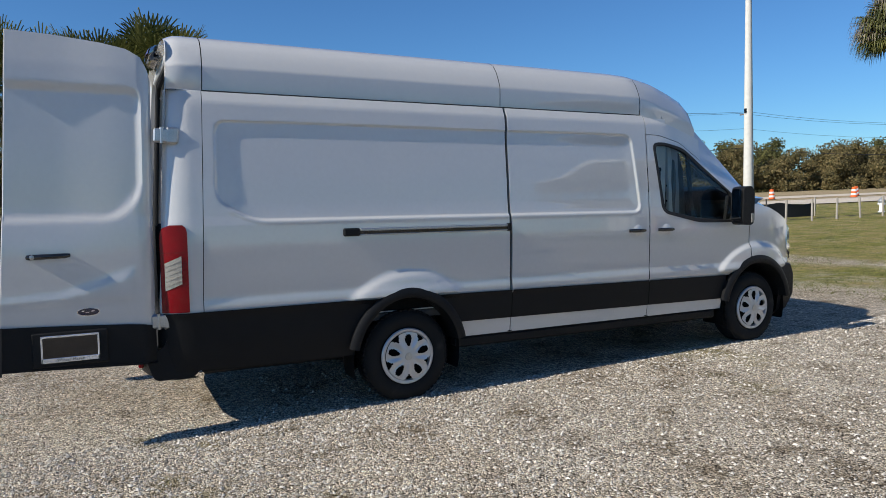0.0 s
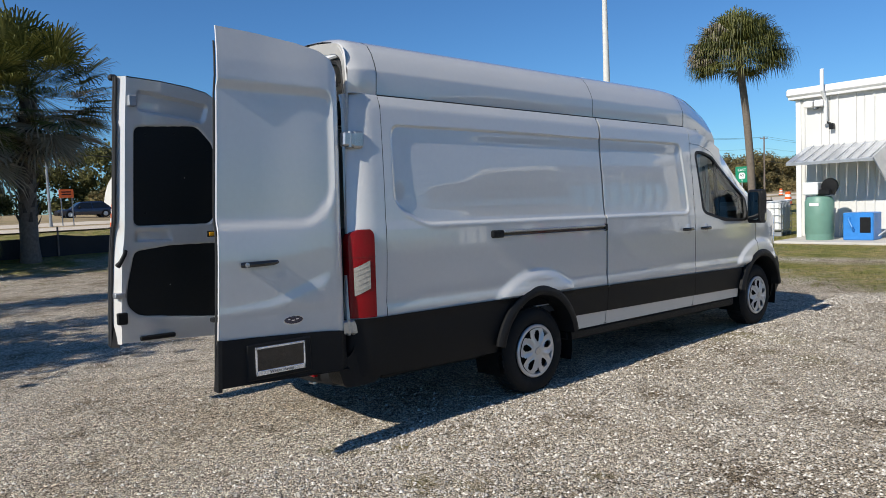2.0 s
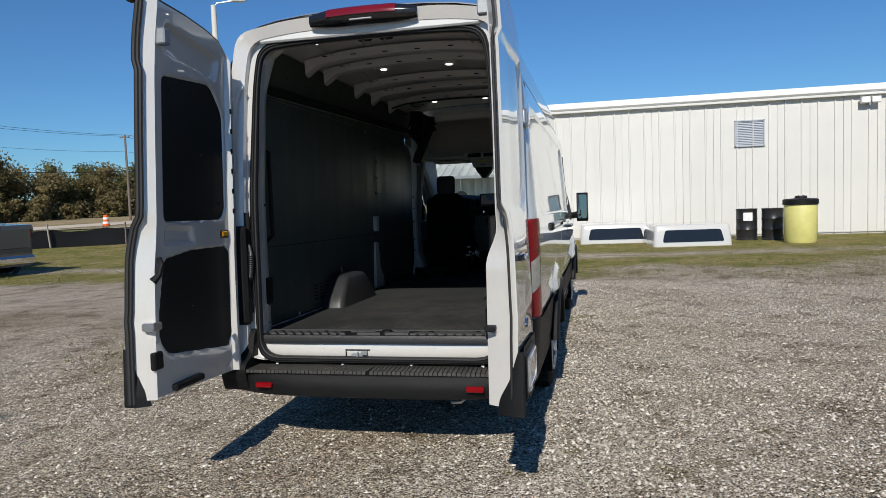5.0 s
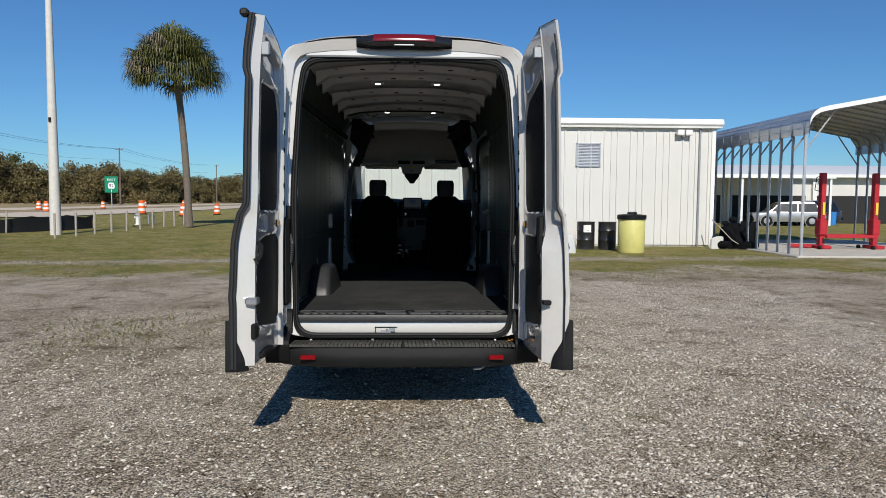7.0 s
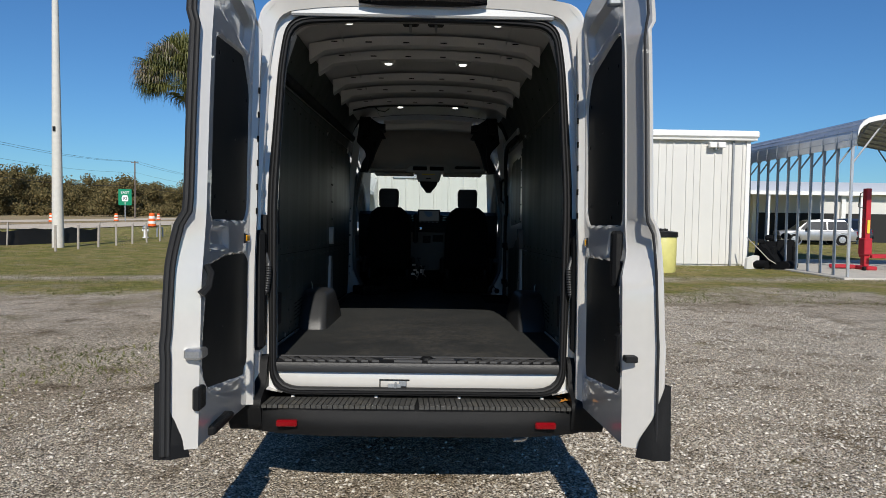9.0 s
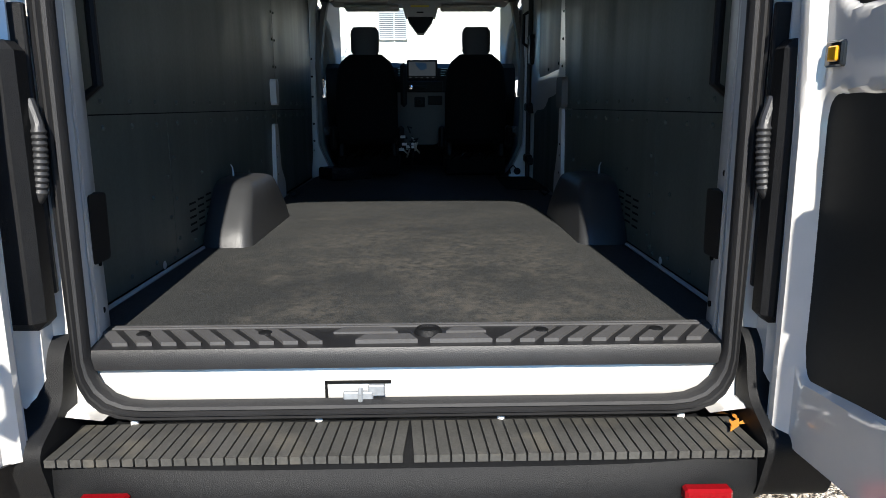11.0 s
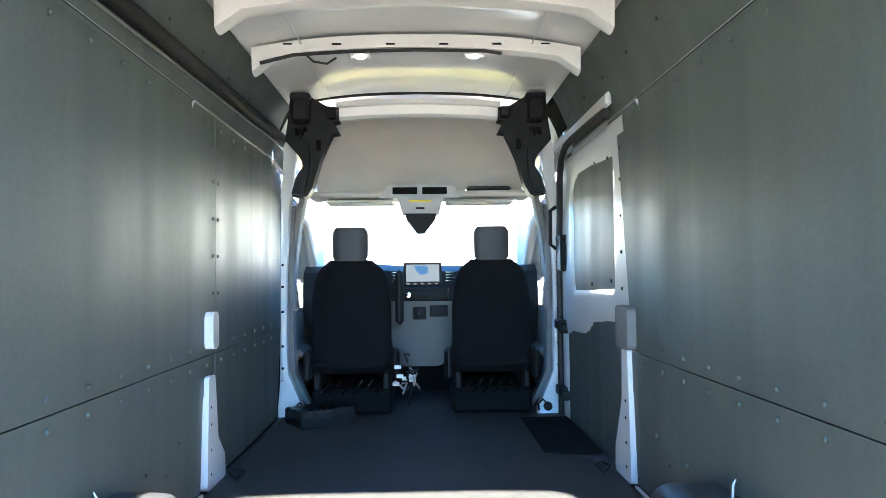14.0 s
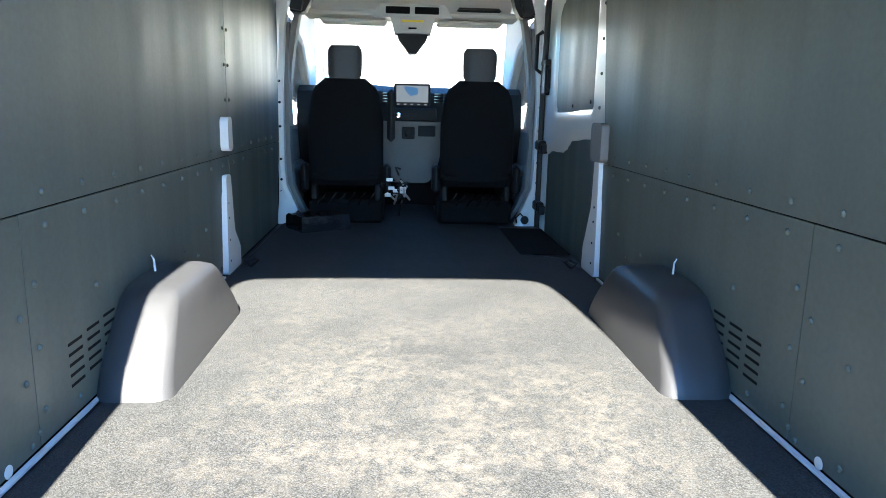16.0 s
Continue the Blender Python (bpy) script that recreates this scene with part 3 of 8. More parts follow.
def side_piece(xs, zs, top=None, bottom=None, out=0.0, cut=None):
    """A piece of the right side between the columns xs, with turned-in edges."""
    xs = np.asarray(xs, float)
    n = len(zs)
    s = np.asarray(zs, float)
    X = np.repeat(xs[:, None], n, 1)
    if top is not None:
        b = np.array([bottom(x) for x in xs])
        t = np.array([top(x) for x in xs])
        Z = b[:, None] + (t - b)[:, None] * ((s - s[0]) / (s[-1] - s[0]))[None]
    else:
        Z = np.repeat(s[None], len(xs), 0)
    Y = -(side_y(X, Z) + out)
    P = np.stack([X, Y, Z], -1)
    rim = P.copy()
    rim[..., 1] += 0.03
    sh = Shape()
    if cut is None:
        ring = np.concatenate([np.concatenate([rim[:1], P, rim[-1:]], 0)], 0)
        full = np.concatenate([np.concatenate([rim[:1, :1], rim[:, :1], rim[-1:, :1]], 0), ring, np.concatenate([rim[:1, -1:], rim[:, -1:], rim[-1:, -1:]], 0)], 1)
        sh.grid(full)
    else:
        a, b2 = P.shape[:2]
        keep = []
        for i in range(a - 1):
            for j in range(b2 - 1):
                cx, cz = X[i:i + 2, j:j + 2].mean(), Z[i:i + 2, j:j + 2].mean()
                if not cut(cx, cz):
                    keep.append((i * b2 + j, i * b2 + j + 1, (i + 1) * b2 + j + 1, (i + 1) * b2 + j))
        sh.add(P.reshape(-1, 3), keep)
    return sh


def arch_cut(r=0.475):
    return lambda x, z: any(math.hypot((x - hx) / 0.91, z - hz) < r for hx, hz in (HUB_R, HUB_F))


def both(sh, name, mat, label="", soft=35):
    a = sh.done(name, mat, van, label, soft)
    b = sh.mirror().done(name, mat, van, label, soft)
    return a, b


SEAM1, SEAM2, SEAM3 = 2.885, 4.335, 5.605
zs_low = list(np.arange(0.80, 1.39, 0.025)) + list(np.arange(1.39, 1.45, 0.006)) + list(np.arange(1.45, 1.60, 0.010)) + list(np.arange(1.60, 2.07, 0.025)) + list(np.arange(2.07, 2.13, 0.006)) + list(np.arange(2.13, 2.285, 0.02)) + [2.285]
both(side_piece(list(np.arange(0.515, 0.575, 0.02)) + list(np.arange(0.575, 0.90, 0.008)) + list(np.arange(0.90, SEAM1 - 0.001, 0.0249)), zs_low, cut=arch_cut()), "quarter_panel", M["white"])
both(side_piece(list(np.arange(0.25, 0.50, 0.02)) + [0.51], np.linspace(0.83, 2.2885, 30)), "rear_corner_panel", M["white"])
both(side_piece(list(np.linspace(SEAM1 + 0.006, 4.13, 50)) + list(np.linspace(4.137, SEAM2 - 0.004, 28)), zs_low), "sliding_door", M["white"])


# front door with its window, fender
def door_top(x):
    return float(np.interp(x, [4.34, 4.50, 4.75, 5.00, 5.25, 5.45, 5.605], [2.115, 2.105, 2.05, 1.915, 1.735, 1.60, 1.52]))


WINDOW = rounded([(4.425, 2.03), (4.56, 2.035), (4.80, 1.985), (4.99, 1.86), (5.42, 1.565), (5.40, 1.32), (4.95, 1.335), (4.515, 1.425)], 0.07, 5)
wcut = lambda x, z: sdf(np.array([x]), np.array([z]), WINDOW)[0] < 0.012 or arch_cut()(x, z)
both(side_piece(np.linspace(SEAM2 + 0.004, SEAM3 - 0.004, 86), np.linspace(0.8, 2.1, 96), top=door_top, bottom=lambda x: 0.80, cut=wcut), "front_door", M["white"])
both(side_piece(np.linspace(SEAM3 + 0.004, 6.43, 44), np.linspace(0, 1, 40), top=lambda x: float(np.interp(x, [5.6, 5.90, 6.22, 6.43], [1.50, 1.44, 1.31, 1.0])), bottom=lambda x: float(np.interp(x, [5.6, 6.15, 6.43], [0.62, 0.85, 0.86])), cut=arch_cut()), "front_fender", M["white"])


def window_ring(poly, grow, y_out):
    """A rubber frame along a polygon on the side."""
    sh = Shape()
    n = len(poly)
    cx, cz = np.mean([p[0] for p in poly]), np.mean([p[1] for p in poly])
    rows = []
    for k, (g, o) in enumerate(((grow, 0.0), (grow, y_out), (-0.012, y_out), (-0.02, -0.02))):
        row = []
        for x, z in poly:
            d = Vector((x - cx, z - cz)).normalized()
            qx, qz = x + d.x * g, z + d.y * g
            row.append((qx, -(float(side_y(qx, qz)) + o), qz))
        rows.append(row)
    return sh.grid(np.array(rows), closed=True)


both(window_ring(WINDOW, 0.022, 0.004), "window_seal", M["rubber"])
for sgn in (-1, 1):
    g = Shape()
    pts = [(x, sgn * (float(side_y(x, z)) - 0.012), z) for x, z in WINDOW]
    g.add(pts, [tuple(range(len(pts)))[::sgn]])
    pane = g.done("window_pane", M["glass"], van, "clear side window")
    pane.visible_shadow = False
    q = Shape()
    q.prism([(4.845, 1.965), (4.885, 1.945), (4.965, 1.335), (4.925, 1.335)], "y", sgn * 0.925, sgn * 0.905)
    q.done("quarter_window_bar", M["rubber"], van)

# black cladding, white sill strip, black sill below
both(side_piece(np.arange(0.235, 1.76, 0.02), np.linspace(0, 1, 14), top=lambda x: 0.838, bottom=lambda x: float(np.interp(x, [0.23, 0.45, 1.5], [0.46, 0.445, 0.43])), out=0.014, cut=arch_cut(0.47)), "rear_lower_cladding", M["black"])
for a, b in ((2.08, SEAM1 - 0.002), (SEAM1 + 0.006, SEAM2 - 0.002), (SEAM2 + 0.006, 5.30)):
    both(side_piece(np.arange(a, b + 0.001, (b - a) / 40), np.linspace(0, 1, 8), top=lambda x: float(np.interp(x, [2.2, 5.3], [0.832, 0.80])), bottom=lambda x: float(np.interp(x, [2.2, 5.3], [0.604, 0.575])), out=0.014, cut=arch_cut(0.47)), "side_cladding", M["black"])
    a, b = max(a, 2.40), min(b, 5.27)
    both(side_piece(np.linspace(a, b, 41), np.linspace(0, 1, 5), top=lambda x: float(np.interp(x, [2.2, 5.3], [0.604, 0.575])), bottom=lambda x: 0.477), "sill_strip", M["white"])
both(Shape().box(2.40, 5.22, -0.948, -0.84, 0.385, 0.474, 0.02), "sill", M["black"])
both(Shape().box(0.50, 1.50, -0.915, -0.82, 0.40, 0.45, 0.02), "rear_sill", M["black"])


def arch_trim(hx, hz, a0, a1, r0=0.455, r1=0.530):
    sh, rows = Shape(), []
    for k in range(41):
        t = radians(a0 + (a1 - a0) * k / 40)
        c, s = math.cos(t), math.sin(t)
        row = []
        for r, o in ((r1, -0.02), (r1, 0.012), (r1 - 0.02, 0.026), (r0 + 0.02, 0.030), (r0, 0.022), (r0 - 0.012, -0.06), (r0 - 0.012, -0.25)):
            x, z = hx + 0.91 * r * c, hz + r * s
            row.append((x, -(1.010 + 0.012 * max(s, 0) + o), z))
        rows.append(row)
    return sh.grid(np.array(rows), flip=True)


both(arch_trim(*HUB_R, 13, 168), "wheel_arch_trim", M["black"])
both(arch_trim(*HUB_F, 12, 168), "wheel_arch_trim", M["black"])
for hx, hz in (HUB_R, HUB_F):
    sh = Shape()
    rows = [[(hx + 0.435 * math.cos(t), y, hz + 0.468 * math.sin(t)) for y in (-0.98, -0.73)] for t in np.linspace(-0.3, math.pi + 0.3, 24)]
    sh.grid(rows)
    # inner cheek of the housing
    n = len(rows)
    sh.add([(hx, -0.73, hz)] + [r[1] for r in rows], [(0, i + 1, i + 2) for i in range(n - 1)])
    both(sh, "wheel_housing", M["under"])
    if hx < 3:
        # near-black sheet between tyre and body side, added as shade, above the floor's level
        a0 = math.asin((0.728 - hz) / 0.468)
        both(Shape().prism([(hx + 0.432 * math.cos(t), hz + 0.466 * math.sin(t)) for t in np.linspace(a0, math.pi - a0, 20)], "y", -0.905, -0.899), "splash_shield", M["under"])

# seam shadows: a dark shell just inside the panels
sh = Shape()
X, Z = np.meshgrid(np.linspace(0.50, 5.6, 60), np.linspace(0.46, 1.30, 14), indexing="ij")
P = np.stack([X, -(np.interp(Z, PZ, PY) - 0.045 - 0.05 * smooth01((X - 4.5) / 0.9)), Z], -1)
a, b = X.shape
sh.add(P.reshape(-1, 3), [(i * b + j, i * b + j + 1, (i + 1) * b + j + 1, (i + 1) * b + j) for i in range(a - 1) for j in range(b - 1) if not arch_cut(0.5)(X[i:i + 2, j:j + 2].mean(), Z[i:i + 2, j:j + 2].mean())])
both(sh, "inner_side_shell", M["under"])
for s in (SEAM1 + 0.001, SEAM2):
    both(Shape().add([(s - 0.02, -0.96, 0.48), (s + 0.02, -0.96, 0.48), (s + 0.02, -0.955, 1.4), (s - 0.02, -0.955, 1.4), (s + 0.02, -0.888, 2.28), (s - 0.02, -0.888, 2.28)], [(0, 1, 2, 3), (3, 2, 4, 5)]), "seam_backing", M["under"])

# slide rail, side handles
sh = Shape().box(1.50, 2.86, -1.011, -0.990, 1.305, 1.352, 0.006)
both(sh, "slide_rail_channel", M["black_gloss"])
sh = Shape().box(1.60, 2.84, -1.022, -1.000, 1.335, 1.356, 0.006).box(1.60, 2.84, -1.020, -1.000, 1.304, 1.314, 0.004)
both(sh, "slide_rail_strip", M["steel"])
both(Shape().box(1.475, 1.60, -1.023, -0.99, 1.300, 1.358, 0.010), "slide_rail_end_cap", M["black"])
both(Shape().box(2.835, 2.872, -1.023, -0.99, 1.300, 1.362, 0.008), "slide_rail_end_cap", M["black"])
for hx in (4.10, 4.435):
    for sgn in (-1, 1):
        cup = Shape().lathe([(0.0, -0.004), (0.045, -0.003), (0.058, 0.006), (0.062, 0.004)], "y", (hx + 0.10, -1.004, 1.262), 20)
        (cup if sgn < 0 else cup.mirror()).done("handle_cup", M["white"], van)
        h = Shape().tube([(hx - 0.01, -1.015, 1.262), (hx + 0.03, -1.036, 1.262), (hx + 0.13, -1.036, 1.262), (hx + 0.17, -1.015, 1.262)], [0.014, 0.017, 0.017, 0.014], 10)
        (h if sgn < 0 else h.mirror()).done("door_handle", M["black_gloss"], van)

# ---- roof: main roof, front cap over the cab ----
RS = np.array([(0.900, 2.288), (0.888, 2.292), (0.880, 2.294), (0.882, 2.33), (0.8835, 2.436), (0.8825, 2.450), (0.878, 2.462), (0.862, 2.505), (0.828, 2.575), (0.78, 2.635), (0.70, 2.675), (0.58, 2.70), (0.40, 2.718), (0.20, 2.728), (0.0, 2.732)])


def roof_row(x):
    r = RS.copy()
    # slopes down ahead of the cab, rounds off at the rear edge
    drop = 0.0 if x < 3.7 else float(np.interp(x, [3.7, 4.1, 4.28, 4.6, 4.8, 4.97, 5.03, 5.06], [0, 0.002, 0.010, 0.045, 0.105, 0.18, 0.24, 0.36]))
    low = float(np.interp(x, [4.30, 4.45, 4.93, 5.06], [0, 0.03, 0.16, 0.20]))
    k = (r[:, 1] - RS[0, 1]) / (RS[-1, 1] - RS[0, 1])
    z = r[:, 1] - low * (1 - k) - drop * k
    y = r[:, 0] - 0.07 * smooth01((x - 4.2) / 0.8) * np.ones(len(r)) * (r[:, 0] > 0.01)
    y = y + 0.017 * float(smooth01((0.50 - x) / 0.07)) * smooth01((r[:, 1] - 2.288) / 0.01) * smooth01((2.50 - r[:, 1]) / 0.06)
    t = np.clip((0.36 - x) / 0.13, 0, 1)
    z = z - 0.05 * t * t * k
    y = y - 0.03 * t * t * (r[:, 0] > 0.01)
    half = np.stack([np.full(len(r), x), -y, z], -1)
    other = half[::-1][1:].copy()
    other[:, 1] *= -1
    return np.concatenate([half, other], 0)


def roof_piece(xs):
    return Shape().grid([roof_row(x) for x in xs])


roof_piece([0.262, 0.275, 0.30, 0.33, 0.37, 0.45, 0.518]).done("rear_roof_panel", M["white"], van)
roof_piece(np.linspace(0.526, 2.855, 12)).done("roof_panel", M["white"], van)
roof_piece(list(np.linspace(2.862, 3.7, 4)) + list(np.linspace(3.75, 4.318, 14))).done("roof_panel", M["white"], van)
roof_piece(list(np.linspace(4.326, 4.97, 14)) + [5.0, 5.03, 5.045, 5.06]).done("roof_cap", M["white"], van)
# dark backing under the roof joints and gutter
Shape().grid([[(x, p[1] * 0.988, p[2] - 0.010) for p in roof_row(x)[5:-5]] for x in (0.58, 2.86, 4.3, 4.4)]).done("roof_lining", M["under"], van)
both(Shape().box(0.52, 4.30, -0.898, -0.881, 2.287, 2.2945, 0.002), "roof_gutter", M["rubber"])

# windscreen, A pillars, cowl, bonnet, bumper
WS = []
for k in range(9):
    t = k / 8
    row = []
    for j in range(17):
        u = j / 8 - 1
        w = 0.70 + 0.10 * t
        x = 5.00 + 0.93 * t + (0.10 - 0.13 * u * u) * (0.4 + 0.6 * t)
        z = 2.32 - 0.84 * t - 0.02 * u * u
        row.append((x, u * w, z))
    WS.append(row)
ws = Shape().grid(WS).done("windscreen", M["glass"], van, "clear raked windscreen")
ws.visible_shadow = False
sh = Shape()
rows = []
for k in range(9):
    e = WS[k][0]
    x = e[0]
    o = (x - 0.05, -(float(side_y(min(x - 0.05, 5.6), max(door_top(min(x - 0.05, 5.6)), 1.5)))) + 0.004, door_top(min(x - 0.02, 5.6)) + 0.012)
    rows.append([(e[0], e[1], e[2]), (e[0] - 0.01, e[1] - 0.04, e[2] + 0.015), ((e[0] + o[0]) / 2, (e[1] + o[1]) / 2 - 0.012, (e[2] + o[2]) / 2 + 0.012), o, (o[0] - 0.02, o[1] + 0.05, o[2] - 0.01), (e[0] - 0.04, e[1] + 0.02, e[2] - 0.035)])
sh.grid(rows, closed=True)
both(sh, "a_pillar", M["white"])
both(side_piece(np.linspace(SEAM2 + 0.004, 5.04, 30), np.linspace(0, 1, 8), top=lambda x: 2.286 - float(np.interp(x, [4.30, 4.45, 4.93, 5.06], [0, 0.03, 0.16, 0.20])), bottom=lambda x: door_top(x) + 0.006), "cab_roof_rail", M["white"])
rows = []
for x, w, zt in ((5.62, 0.80, 1.56), (5.94, 0.85, 1.50), (6.18, 0.83, 1.40), (6.37, 0.77, 1.24), (6.51, 0.69, 1.05), (6.59, 0.61, 0.90)):
    rows.append([(x + 0.16 * (1 - (abs(u) ** 2)) * min(1, (x - 5.5)), u * w * 1.06, zt + 0.05 * (1 - u * u) - (0.10 if abs(u) > 0.95 else 0)) for u in np.linspace(-1, 1, 15)])
Shape().grid(rows).done("bonnet", M["white"], van)
rows = []
for z, x, w in ((0.33, 6.31, 0.88), (0.40, 6.47, 0.925), (0.55, 6.55, 0.945), (0.75, 6.56, 0.94), (0.85, 6.53, 0.93), (0.87, 6.47, 0.915)):
    row = [(6.08, -w - 0.02, z)]
    for u in np.linspace(-1, 1, 19):
        row.append((x + 0.14 - 0.36 * abs(u) ** 3.2, u * w, z))
    row.append((6.08, w + 0.02, z))
    rows.append(row)
Shape().grid(rows, flip=True).done("front_bumper", M["black"], van)
Shape().box(6.29, 6.59, -0.72, 0.72, 0.86, 1.02, 0.03).done("grille", M["black"], van)
sh = Shape().grid([[(6.20, -0.935, 1.30), (6.26, -0.915, 1.02)], [(6.36, -0.865, 1.22), (6.40, -0.85, 0.96)], [(6.47, -0.77, 1.10), (6.52, -0.74, 0.90)]])
both(sh, "headlight", M["clear"])
both(Shape().box(5.50, 6.05, -0.90, -0.70, 1.30, 1.42, 0.02), "cowl_side", M["white"])

# wing mirrors
sh = Shape().prism(rounded([(5.28, 1.635), (5.38, 1.65), (5.42, 1.60), (5.42, 1.32), (5.39, 1.285), (5.30, 1.285), (5.27, 1.32)], 0.04), "y", -1.215, -1.075)
both(sh, "wing_mirror_housing", M["black"])
both(Shape().prism(rounded([(-1.20, 1.62), (-1.09, 1.62), (-1.09, 1.32), (-1.20, 1.32)], 0.03), "x", 5.268, 5.26), "mirror_glass", M["mirror"])
both(Shape().tube([(5.44, -0.94, 1.36), (5.42, -1.02, 1.36), (5.38, -1.10, 1.37)], [0.05, 0.04, 0.045], 8).prism([(5.33, 1.33), (5.56, 1.33), (5.40, 1.55), (5.36, 1.56)], "y", -0.965, -0.93), "mirror_arm", M["black"])
both(Shape().box(5.37, 5.425, -1.218, -1.18, 1.30, 1.40, 0.012), "mirror_turn_lamp", M["clear"])


# ---- wheels ----
def wheel(hx, hz, y_out, z_scale=1):
    w = new("wheel")
    w.parent = van
    w.matrix_basis = pose(hx, y_out, hz)
    prof = [(0.205, 0.16), (0.215, 0.02), (0.235, 0.004), (0.29, -0.002), (0.315, 0.008), (0.332, 0.022), (0.345, 0.04), (0.347, 0.12), (0.345, 0.19), (0.33, 0.215), (0.28, 0.225), (0.21, 0.215)]
    Shape().lathe(prof, "y", n=56).done("tyre", M["tyre"], w)
    tr = Shape()
    for k in range(56):
        t = 2 * math.pi * k / 56
        for j, (y0, y1) in enumerate(((0.030, 0.075), (0.085, 0.125), (0.135, 0.175))):
            tt = t + 0.02 * j
            tr.box(-0.013, 0.013, y0, y1, 0.338, 0.352, 0.003, Matrix.Rotation(tt, 4, "Y"))
    tr.done("tread", M["tyre"], w)
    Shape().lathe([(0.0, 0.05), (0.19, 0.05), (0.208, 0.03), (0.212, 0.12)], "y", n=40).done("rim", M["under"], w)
    cov = Shape().lathe([(0.208, 0.02), (0.214, 0.002), (0.206, -0.006), (0.188, -0.004), (0.180, 0.012), (0.186, 0.03), (0.208, 0.02)], "y", n=48)
    cov.done("wheel_cover_ring", M["silver"], w)
    # pressed cover: five long slots and five small rim holes
    na, rr = 120, np.linspace(0.030, 0.184, 20)
    P = []
    for r in rr:
        row = []
        for k in range(na):
            t = 2 * math.pi * k / na
            ridge = 0.5 + 0.5 * math.cos(10 * t)
            y = -0.020 + 0.10 * (r - 0.03) ** 1.2 - 0.006 * ridge * float(np.interp(r, [0.05, 0.09, 0.15, 0.184], [0, 1, 1, 0.3])) + 0.006 * (1 - ridge) * float(np.interp(r, [0.06, 0.12, 0.184], [0, 1, 0]))
            row.append((r * math.sin(t), y, r * math.cos(t)))
        P.append(row)
    cells = []
    for i in range(len(rr) - 1):
        for k in range(na):
            r, t = 0.5 * (rr[i] + rr[i + 1]), 2 * math.pi * (k + 0.5) / na
            d1 = (t + math.pi / 5) % (2 * math.pi / 5) - math.pi / 5
            d2 = t % (2 * math.pi / 5) - math.pi / 5
            long_slot = (d1 / (0.20 - 0.5 * (r - 0.125))) ** 2 + ((r - 0.125) / 0.047) ** 2 < 1
            rim_hole = abs(d2) < 0.17 * (r - 0.125) / 0.05 and 0.138 < r < 0.180
            if not (long_slot or rim_hole):
                cells.append((i * na + k, i * na + (k + 1) % na, (i + 1) * na + (k + 1) % na, (i + 1) * na + k))
    Shape().add([q for row in P for q in row], cells).done("wheel_cover", M["silver"], w, soft=50)
    Shape().lathe([(0.0, -0.026), (0.028, -0.025), (0.031, -0.020)], "y", n=24).done("hub_cap", M["steel"], w)
    return w


for hx, hz in (HUB_R, HUB_F):
    wheel(hx, hz, -0.968)
    w = wheel(hx, hz, 0.968)
    w.matrix_basis = pose(hx, 0.968, hz, 0, 0, 180)

# underbody, mud flaps, tow eye, exhaust
Shape().box(0.45, 6.1, -0.80, 0.80, 0.42, 0.56, 0.03).done("underbody", M["under"], van)
Shape().tube([(0.6, 0, 0.36), (1.55, 0, 0.36)], 0.05, 10).tube([(1.975, -0.75, 0.375), (1.975, 0.75, 0.375)], 0.06, 10).lathe([(0.0, -0.14), (0.11, -0.1), (0.15, 0), (0.11, 0.1), (0.0, 0.14)], "y", (1.975, 0, 0.36), 14).done("rear_axle", M["under"], van)
Shape().tube([(0.30, -0.58, 0.40), (0.24, -0.58, 0.39), (0.20, -0.55, 0.37), (0.20, -0.50, 0.365), (0.24, -0.48, 0.39), (0.30, -0.48, 0.40)], 0.011, 8).done("tow_eye", M["steel"], van)

# ---- rear end: frame, bumper step, lamps ----
FR_OUT = rounded([(-0.905, 0.60), (-0.905, 1.6), (-0.89, 2.30), (-0.84, 2.62), (-0.5, 2.672), (0, 2.682), (0.5, 2.672), (0.84, 2.62), (0.89, 2.30), (0.905, 1.6), (0.905, 0.60)], 0.10, 5)
FR_IN = rounded([(-0.755, 0.555), (-0.77, 1.6), (-0.735, 2.30), (-0.70, 2.525), (-0.4, 2.545), (0, 2.55), (0.4, 2.545), (0.70, 2.525), (0.735, 2.30), (0.77, 1.6), (0.755, 0.555)], 0.13, 5)


def ring(poly, x):
    return np.array([(x, y, z) for y, z in poly])


sh = Shape()
mid = [((a[0] * 0.45 + b[0] * 0.55), (a[1] * 0.45 + b[1] * 0.55)) for a, b in zip(FR_OUT, FR_IN)]
R0, R1, R2, R3 = ring(FR_OUT, 0.262), ring(FR_OUT, 0.258), ring(mid, 0.285), ring(mid, 0.335)
R1[:, 1] *= 0.985
sh.grid(np.stack([R0, R1, R2, R3, ring(FR_IN, 0.345), ring(FR_IN, 0.42)], 0))
sh.done("rear_door_frame", M["white"], van)
# rubber seal round the opening
sh = Shape()
rows = []
for dx, g in ((0.345, 0.040), (0.322, 0.036), (0.316, 0.030), (0.326, 0.026), (0.316, 0.021), (0.314, 0.014), (0.326, 0.010), (0.318, 0.004), (0.322, -0.004), (0.336, -0.010), (0.358, -0.008)):
    row = []
    for y, z in FR_IN:
        d = Vector((y, z - 1.55)).normalized()
        row.append((dx, y + d.x * g, z + d.y * g + 0.032 * float(smooth01((0.78 - z) / 0.15))))
    rows.append(row)
G = np.array(rows)
sh.grid(np.concatenate([G[:, ::1], G[:, :1]], 1))
sh.done("door_seal", M["rubber"], van)
# bottom sill: white panel with the latch box, plastic tread plate above
rows = []
